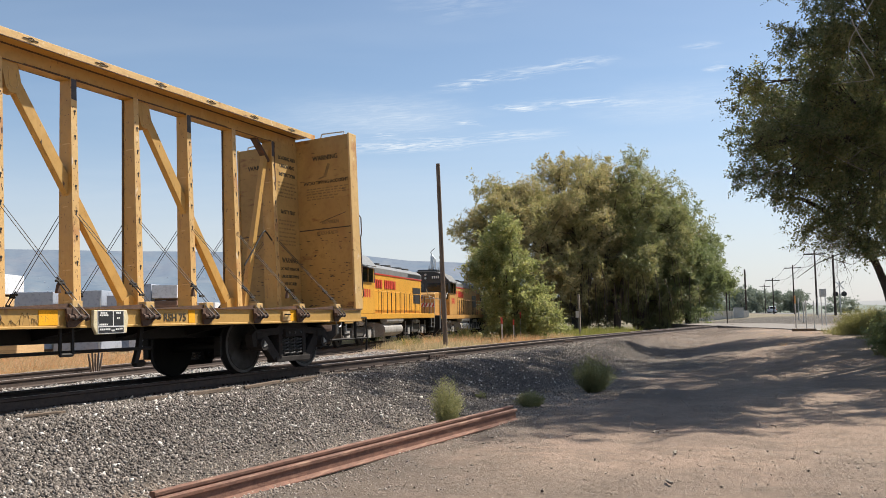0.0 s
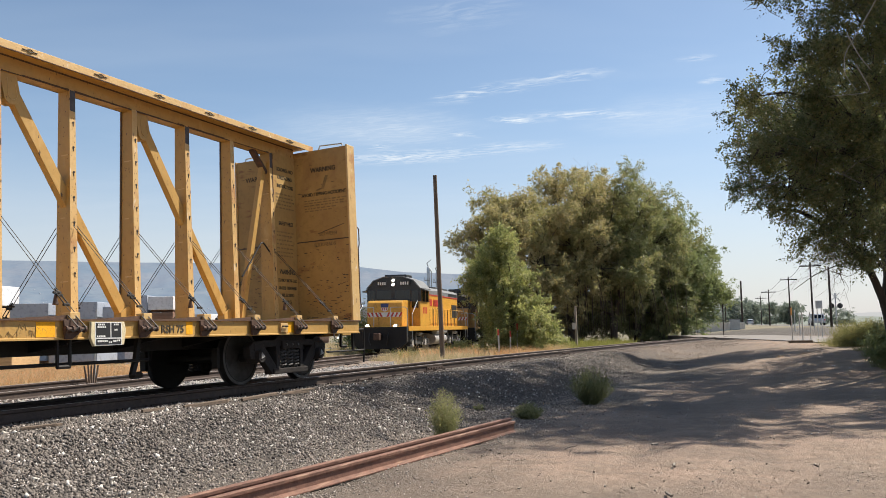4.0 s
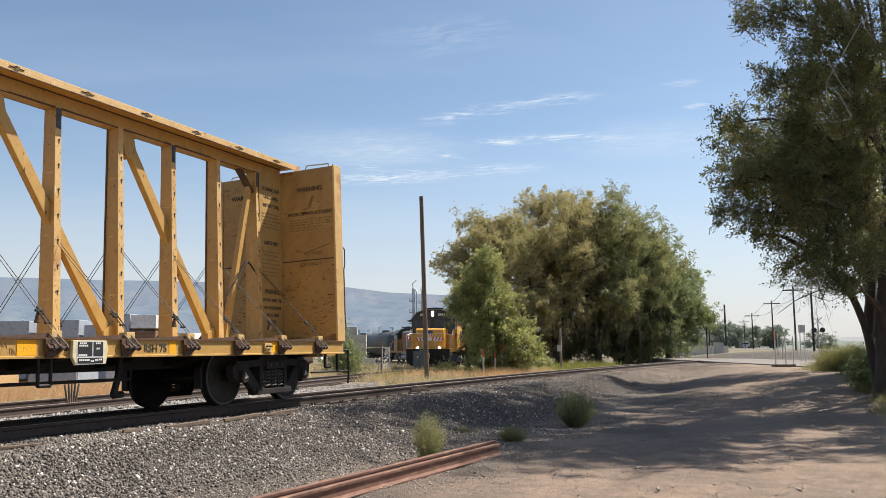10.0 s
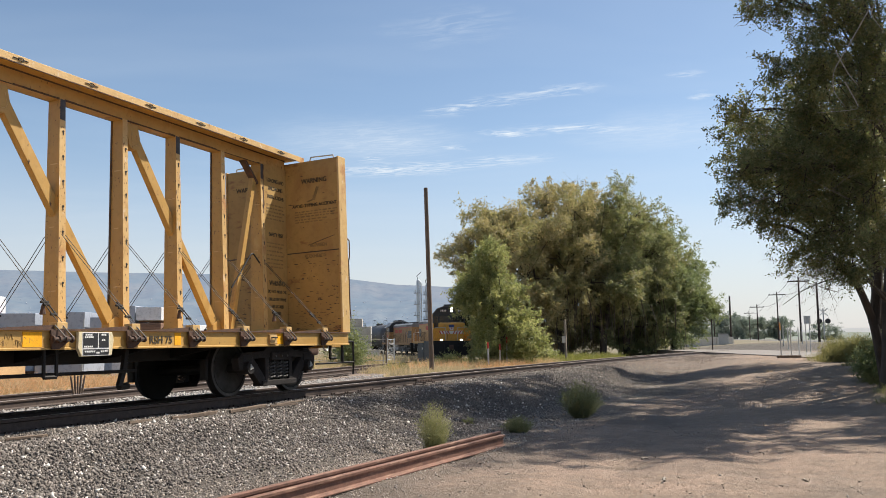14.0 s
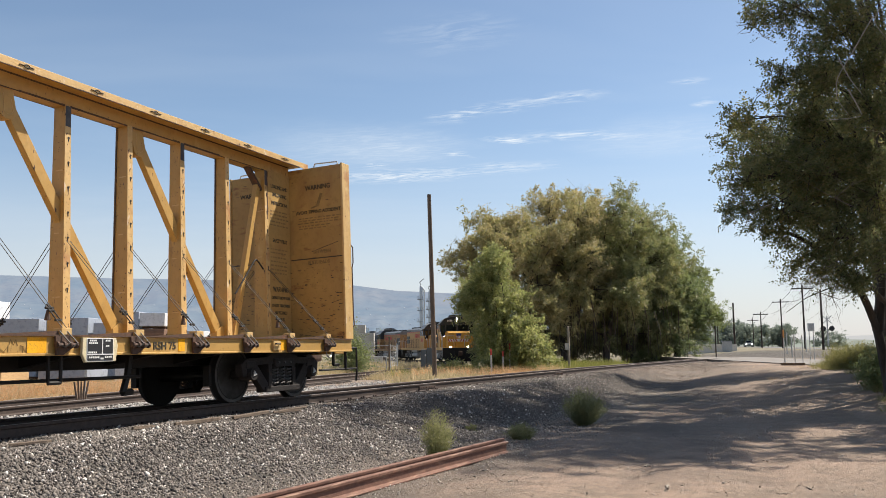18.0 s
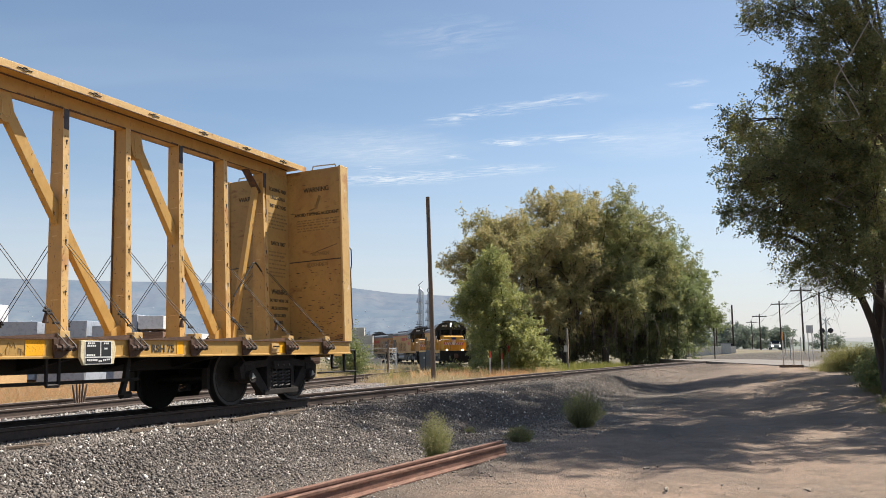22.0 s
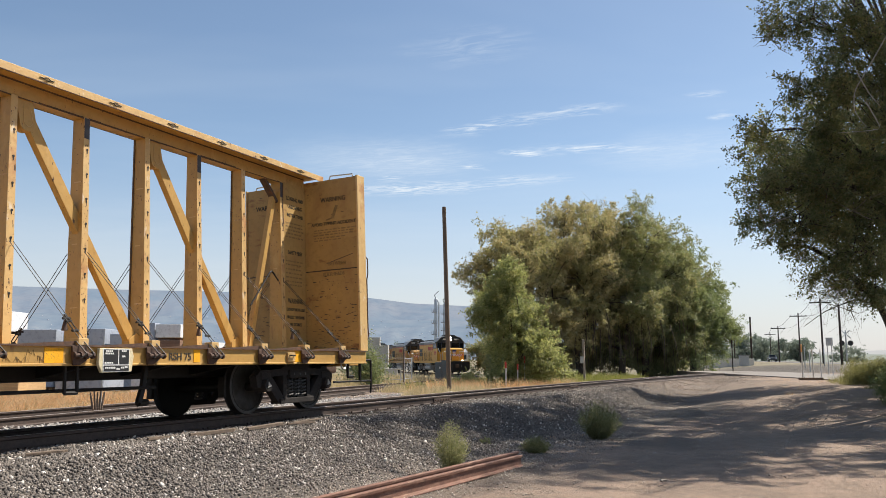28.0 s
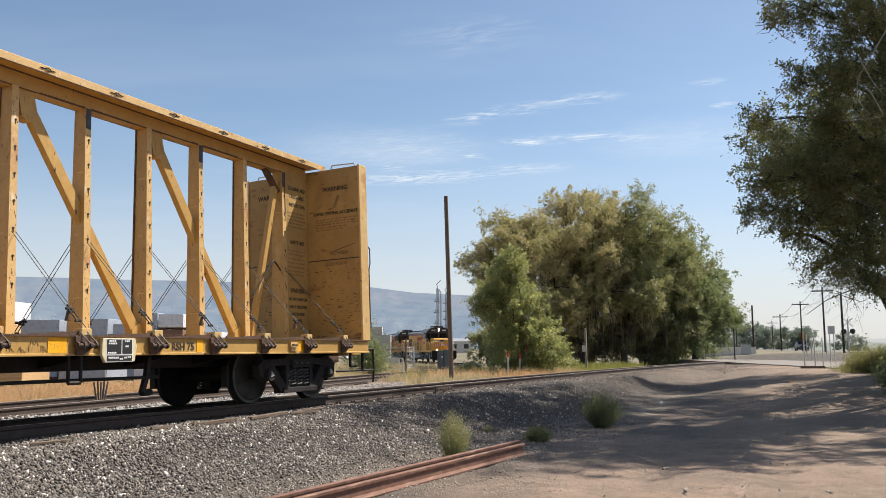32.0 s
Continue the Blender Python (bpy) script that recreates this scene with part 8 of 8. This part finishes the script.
def scattered(name, label, n, size, flat, seed, material):
    """Small far-off lumps set on the foothills."""
    r = np.random.default_rng(seed)
    co = np.empty(3 * len(low_hills.data.vertices), np.float32)
    low_hills.data.vertices.foreach_get("co", co)
    co = co.reshape(-1, 3)
    b = np.degrees(np.arctan2(co[:, 1], co[:, 0]))
    co = co[(b > 16) & (b < 60) & (co[:, 2] > 6)]
    p = co[r.integers(0, len(co), n)] + r.normal(0, 1, (n, 3)) * np.array([26, 26, 0])
    q = r.uniform(*size, (n, 1, 1)) * np.array([1, 1, flat]) * r.uniform(0.7, 1.3, (n, 6, 1))
    V = OCT[None] * q + p[:, None]
    F = OCF[None] + 6 * np.arange(n)[:, None, None]
    tagged(soup(name, V.reshape(-1, 3), F.reshape(-1, 3), material, kind="stuff", label=label), category="backdrop")


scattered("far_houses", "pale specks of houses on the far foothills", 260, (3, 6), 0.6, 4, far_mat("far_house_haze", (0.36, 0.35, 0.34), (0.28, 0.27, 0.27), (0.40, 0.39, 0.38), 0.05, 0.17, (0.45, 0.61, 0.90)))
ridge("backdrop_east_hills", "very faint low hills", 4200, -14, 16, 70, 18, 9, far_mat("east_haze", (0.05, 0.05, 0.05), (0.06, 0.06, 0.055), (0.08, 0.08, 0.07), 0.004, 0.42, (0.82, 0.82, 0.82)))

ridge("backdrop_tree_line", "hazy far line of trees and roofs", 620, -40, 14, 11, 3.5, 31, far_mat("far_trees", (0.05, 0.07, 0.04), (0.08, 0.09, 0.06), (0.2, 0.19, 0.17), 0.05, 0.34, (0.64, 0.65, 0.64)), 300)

# ---- crossing, roads and what stands along them ----
ac = thing("access_road", "pale asphalt access road over the tracks", "road", kind="structure")
u_ = (A1 - A0) / np.linalg.norm(A1 - A0)


def slab(name, p0, p1, width, z0, z1, material, parent, side, thick=0.10):
    d = np.array(p1) - np.array(p0)
    n = np.array([-d[1], d[0]]) / np.linalg.norm(d) * side * width
    P = [(*p0, z0), (*p1, z1), (p1[0] + n[0], p1[1] + n[1], z1), (p0[0] + n[0], p0[1] + n[1], z0)]
    bm = bmesh.new()
    T, B = [bm.verts.new(p) for p in P], [bm.verts.new((p[0], p[1], p[2] - thick)) for p in P]
    fs = [bm.faces.new(T), bm.faces.new(list(reversed(B)))] + [bm.faces.new((T[i], B[i], B[(i + 1) % 4], T[(i + 1) % 4])) for i in range(4)]
    bmesh.ops.recalc_face_normals(bm, faces=fs)
    return part(name, bm, material, parent)


slab("asphalt", A0 - u_ * 6, A0 + u_ * 70, 6.5, 0.02, -0.02, M_ASPH, ac, -1 if (AN @ np.array([-u_[1], u_[0]])) > 0 else 1, 0.35)
hw = thing("highway", "grey asphalt road with passing vehicles", "road", kind="structure")
hv = (H1 - H0) / np.linalg.norm(H1 - H0)
slab("asphalt", H0 - hv * 60 + HN * 3.6, H0 + hv * 420 + HN * 3.6, 7.2, 0.47, 0.47, M_ASPHD, hw, -1, 0.25)
tw = thing("tan_wall", "long low tan wall beyond the crossing", "wall", pose(89.0, 0.2, -0.1, 0, 0, -66))
for k in range(7):
    bm = bmesh.new()
    box(bm, -4.2 + 1.0 * k, -3.22 + 1.0 * k, -0.1, 0.1, 0, 1.15, 0.02)
    part("wall_panel", bm, M_TAN, tw)
cb = thing("signal_cabinet", "silver-grey railway signal cabinet", "cabinet", pose(86, -1.6, gz(86, -1.6), 0, 0, 10))
bm = bmesh.new()
box(bm, -0.5, 0.5, -0.5, 0.5, 0, 1.15, 0.03)
part("body", bm, M_GALV, cb)
bm = bmesh.new()
box(bm, -0.56, 0.56, -0.56, 0.56, 1.15, 1.22, 0.02)
part("roof", bm, M_ROOF, cb)
pole("utility_pole", "dark bare utility pole by the crossing", 96, -1.7, 5.9, 0.12, 0.10, M_POLED, "utility poles", z=0.2)
for x, y, h, w in ((160, 6.0, 6.4, 1), (150, -2.5, 6.9, 1), (130, -6.4, 8.1, 1), (99, -9.6, 8.2, 1), (78.5, -11.2, 6.3, 0), (210, 2, 7.5, 1)):
    t = pole("utility_pole", "dark utility pole with crossarm" if w else "dark wooden utility pole", x, y, h, 0.13, 0.09, M_POLED, "utility poles", z=0.1)
    if w:
        bm = bmesh.new()
        box(bm, -0.07, 0.07, -1.25, 1.25, h - 0.55, h - 0.42)
        ca = part("crossarm", bm, M_POLED, t)
        for k in (-1.1, -0.5, 0.5, 1.1):
            bm = bmesh.new()
            rod(bm, (0, k, h - 0.42), (0, k, h - 0.25), 0.05, n=6)
            part("insulator", bm, M_GALV, ca)
wires = thing("power_line", "thin power lines between the utility poles", "wire")
for a, b, h0, h1 in (((150, -2.5), (130, -6.4), 6.6, 7.8), ((130, -6.4), (99, -9.6), 7.8, 7.9), ((210, 2), (150, -2.5), 7.2, 6.6), ((99, -9.6), (60, -22), 7.9, 8.0)):
    for k in (-1.1, 1.1):
        bm = bmesh.new()
        pts = [(a[0] + (b[0] - a[0]) * u, a[1] + (b[1] - a[1]) * u + k, h0 + (h1 - h0) * u - 2.4 * u * (1 - u)) for u in np.linspace(0, 1, 9)]
        bar(bm, pts, 0.022, 4)
        part("wire", bm, M_DARK, wires)
sg = thing("crossing_signal", "railway crossing signal with crossbuck and lamps", "crossing signal", pose(88, -11.9, 0.0, 0, 0, 0))
bm = bmesh.new()
rod(bm, (0, 0, 0), (0, 0, 4.1), 0.07, n=8)
part("mast", bm, M_GALV, sg)
for s in (-1, 1):
    bm = bmesh.new()
    prism(bm, [(-0.45 * s - 0.07, 3.25), (-0.45 * s + 0.07, 3.25), (0.45 * s + 0.07, 4.1), (0.45 * s - 0.07, 4.1)], 0, -0.10 - 0.012 * (s + 1), -0.085 - 0.012 * (s + 1))
    part("crossbuck_arm", bm, M_WHITE, sg)
    bm = bmesh.new()
    rod(bm, (-0.15, 0.42 * s, 2.7), (0.05, 0.42 * s, 2.7), 0.28, n=16)
    part("lamp", bm, M_BLACK, sg)
sn = thing("road_sign", "grey back of a road sign on two posts", "road sign", pose(46.5, -9.9, gz(46.5, -9.9), 0, 0, 0))
for s in (-0.12, 0.12):
    bm = bmesh.new()
    rod(bm, (0, s, 0), (0, s, 2.3), 0.03, n=6)
    part("post", bm, M_PVC, sn)
bm = bmesh.new()
box(bm, -0.02, 0.02, -0.2, 0.2, 1.85, 2.35, 0.01)
part("panel", bm, M_GALV, sn)
for lab, x, y, h, w, a, b, ln in (("white marker post with an orange top", 34.7, -8.5, 1.75, 0.032, M_PVC, M_ORANGE, -8), ("pale marker post by the crossing", 33.0, -9.0, 1.5, 0.026, M_PVC, M_PVC, -3),
                                  ("pale marker post by the crossing", 36.0, -9.35, 1.5, 0.024, M_PVC, M_PVC, 2), ("dark steel post by the crossing", 58.0, -3.0, 2.5, 0.045, M_POLED, M_POLED, 0),
                                  ("thin marker post beyond the road", 60.0, -8.2, 1.7, 0.04, M_PVC, M_PVC, 0), ("thin marker post beyond the road", 63.0, -9.6, 1.6, 0.04, M_PVC, M_PVC, 0),
                                  ("thin marker post beyond the road", 56.0, -8.6, 1.5, 0.04, M_PVC, M_PVC, 0)):
    marker(lab, x, y, h, w, a, b, ln)
bm = bmesh.new()
box(bm, -0.06, 0.06, -0.55, 0.55, 0, 0.12, 0.01)
tb = part("timber_beam", bm, M_POLE)
tb.matrix_world = pose(31.8, -8.9, gz(31.8, -8.9) + 0.01, 0, 0, 18)
tagged(tb, "old timber beam lying by the crossing", "timber")
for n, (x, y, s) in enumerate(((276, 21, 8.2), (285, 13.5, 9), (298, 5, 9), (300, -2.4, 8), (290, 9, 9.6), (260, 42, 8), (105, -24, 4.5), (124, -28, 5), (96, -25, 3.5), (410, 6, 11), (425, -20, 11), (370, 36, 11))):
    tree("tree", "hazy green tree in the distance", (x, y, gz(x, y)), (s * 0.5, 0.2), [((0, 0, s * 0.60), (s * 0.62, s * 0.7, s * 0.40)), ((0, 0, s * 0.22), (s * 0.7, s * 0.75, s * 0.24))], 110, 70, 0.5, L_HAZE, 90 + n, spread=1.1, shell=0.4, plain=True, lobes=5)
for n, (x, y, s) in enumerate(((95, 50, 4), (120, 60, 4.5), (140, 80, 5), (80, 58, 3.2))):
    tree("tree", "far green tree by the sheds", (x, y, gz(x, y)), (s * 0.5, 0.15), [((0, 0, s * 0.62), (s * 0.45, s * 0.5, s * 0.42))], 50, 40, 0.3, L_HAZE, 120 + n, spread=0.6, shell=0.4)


# ---- vehicles on the road ----
def vehicle(name, label, paint, kind="suv", lit=False):
    e = thing(name, label, "car", group="vehicles on the road")
    L2 = 2.35
    low = [(-L2, 0.35), (-L2 - 0.03, 0.75), (-L2 + 0.1, 0.98), (-1.9, 1.02), (1.0, 1.02), (1.3, 1.0), (2.2, 0.88), (L2, 0.7), (L2, 0.35)]
    bm = bmesh.new()
    prism(bm, low, 1, -0.93, 0.93, 0.05)
    part("body", bm, paint, e)
    top = [(-1.9, 0.98), (-1.25, 1.36), (-0.9, 1.42), (0.2, 1.42), (0.5, 1.36), (1.25, 0.98)] if kind == "sedan" else [(-2.2, 1.0), (-1.95, 1.62), (-1.6, 1.72), (0.3, 1.72), (0.6, 1.62), (1.15, 1.0)]
    bm = bmesh.new()
    prism(bm, top, 1, -0.80, 0.80, 0.06)
    cabn = part("roof_cabin", bm, paint, e)
    g = [(x * 0.93, 1.04 + (z - 1.0) * 0.82) for x, z in top]
    bm = bmesh.new()
    prism(bm, g, 1, -0.812, 0.812)
    part("side_glass", bm, M_GLASS, cabn)
    for x, d in ((top[0][0], -1), (top[-1][0], 1)):
        bm = bmesh.new()
        xx = x * 0.97
        prism(bm, [(xx, 1.08), (xx + d * 0.05, 1.08), (xx + d * 0.05 - d * 0.22, 1.58), (xx - d * 0.26, 1.58)], 1, -0.66, 0.66)
        part("window", bm, M_GLASS, cabn)
    for x in (-1.45, 1.45):
        for s in (-1, 1):
            bm = bmesh.new()
            rod(bm, (x, s * 0.72, 0.36), (x, s * 0.95, 0.36), 0.36, n=18)
            w = part("wheel", bm, M_TYRE, e)
            bm = bmesh.new()
            rod(bm, (x, s * 0.94, 0.36), (x, s * 0.96, 0.36), 0.22, n=12)
            part("rim", bm, M_GALV, w)
    for s in (-1, 1):
        bm = bmesh.new()
        box(bm, -L2 - 0.04, -L2 + 0.02, s * 0.80 - 0.09, s * 0.80 + 0.09, 0.72, 0.95)
        part("tail_lamp", bm, M_RED, e)
        bm = bmesh.new()
        box(bm, L2 - 0.06, L2 + 0.02, s * 0.70 - 0.14, s * 0.70 + 0.14, 0.62, 0.78)
        part("head_lamp", bm, M_LAMP if lit else M_WHITE, e, "glowing headlight" if lit else "")
    return e


def road_spot(x, lane, away=True):
    """A place on the road at x, in a lane to the side of its middle."""
    k = (x - H0[0]) / hv[0]
    p = H0 + hv * k + HN * lane
    return pose(p[0], p[1], 0.475, 0, 0, math.degrees(math.atan2(hv[1], hv[0])) + (0 if away else 180))


suv = vehicle("suv", "silver sport utility vehicle driving away on the road", M_CARW)
sedan = vehicle("car", "white car far down the road", M_CARB)
sedan_grey = vehicle("car", "grey car with lit headlights coming along the road", M_CARG, "sedan", True)
jeep = vehicle("car", "dark car coming along the road", M_CARD, "sedan")


def motions():
    train_motion()
    walk(suv, [(0, road_spot(57.9, 0)), (2, road_spot(90.3, 0)), (3.5, road_spot(115.9, 0)), (5.5, road_spot(150.4, 0)), (7.5, road_spot(183.4, 0)), (9.5, road_spot(215.8, 0)), (10.5, road_spot(233.4, 0)), (14, road_spot(290.1, 0)), (32, road_spot(584.4, 0))])
    walk(sedan, [(0, road_spot(206.4, 0)), (6, road_spot(303.6, 0)), (20, road_spot(530.4, 0)), (32, road_spot(726.1, 0))])
    walk(sedan_grey, [(0, road_spot(506.1, 1.62, False)), (17.5, road_spot(228.9, 1.62, False)), (19, road_spot(203.7, 1.62, False)), (21, road_spot(170.3, 1.62, False)), (23, road_spot(136.2, 1.62, False)), (24, road_spot(119.3, 1.62, False)),
                  (25, road_spot(102.7, 1.62, False)), (25.5, road_spot(94.3, 1.62, False)), (28, road_spot(53.8, 1.62, False)), (32, road_spot(-11, 1.62, False))])
    walk(jeep, [(0, road_spot(593.8, 1.62, False)), (27.5, road_spot(208.1, 1.62, False)), (29.5, road_spot(179.9, 1.62, False)), (32, road_spot(144.8, 1.62, False))])


motions()
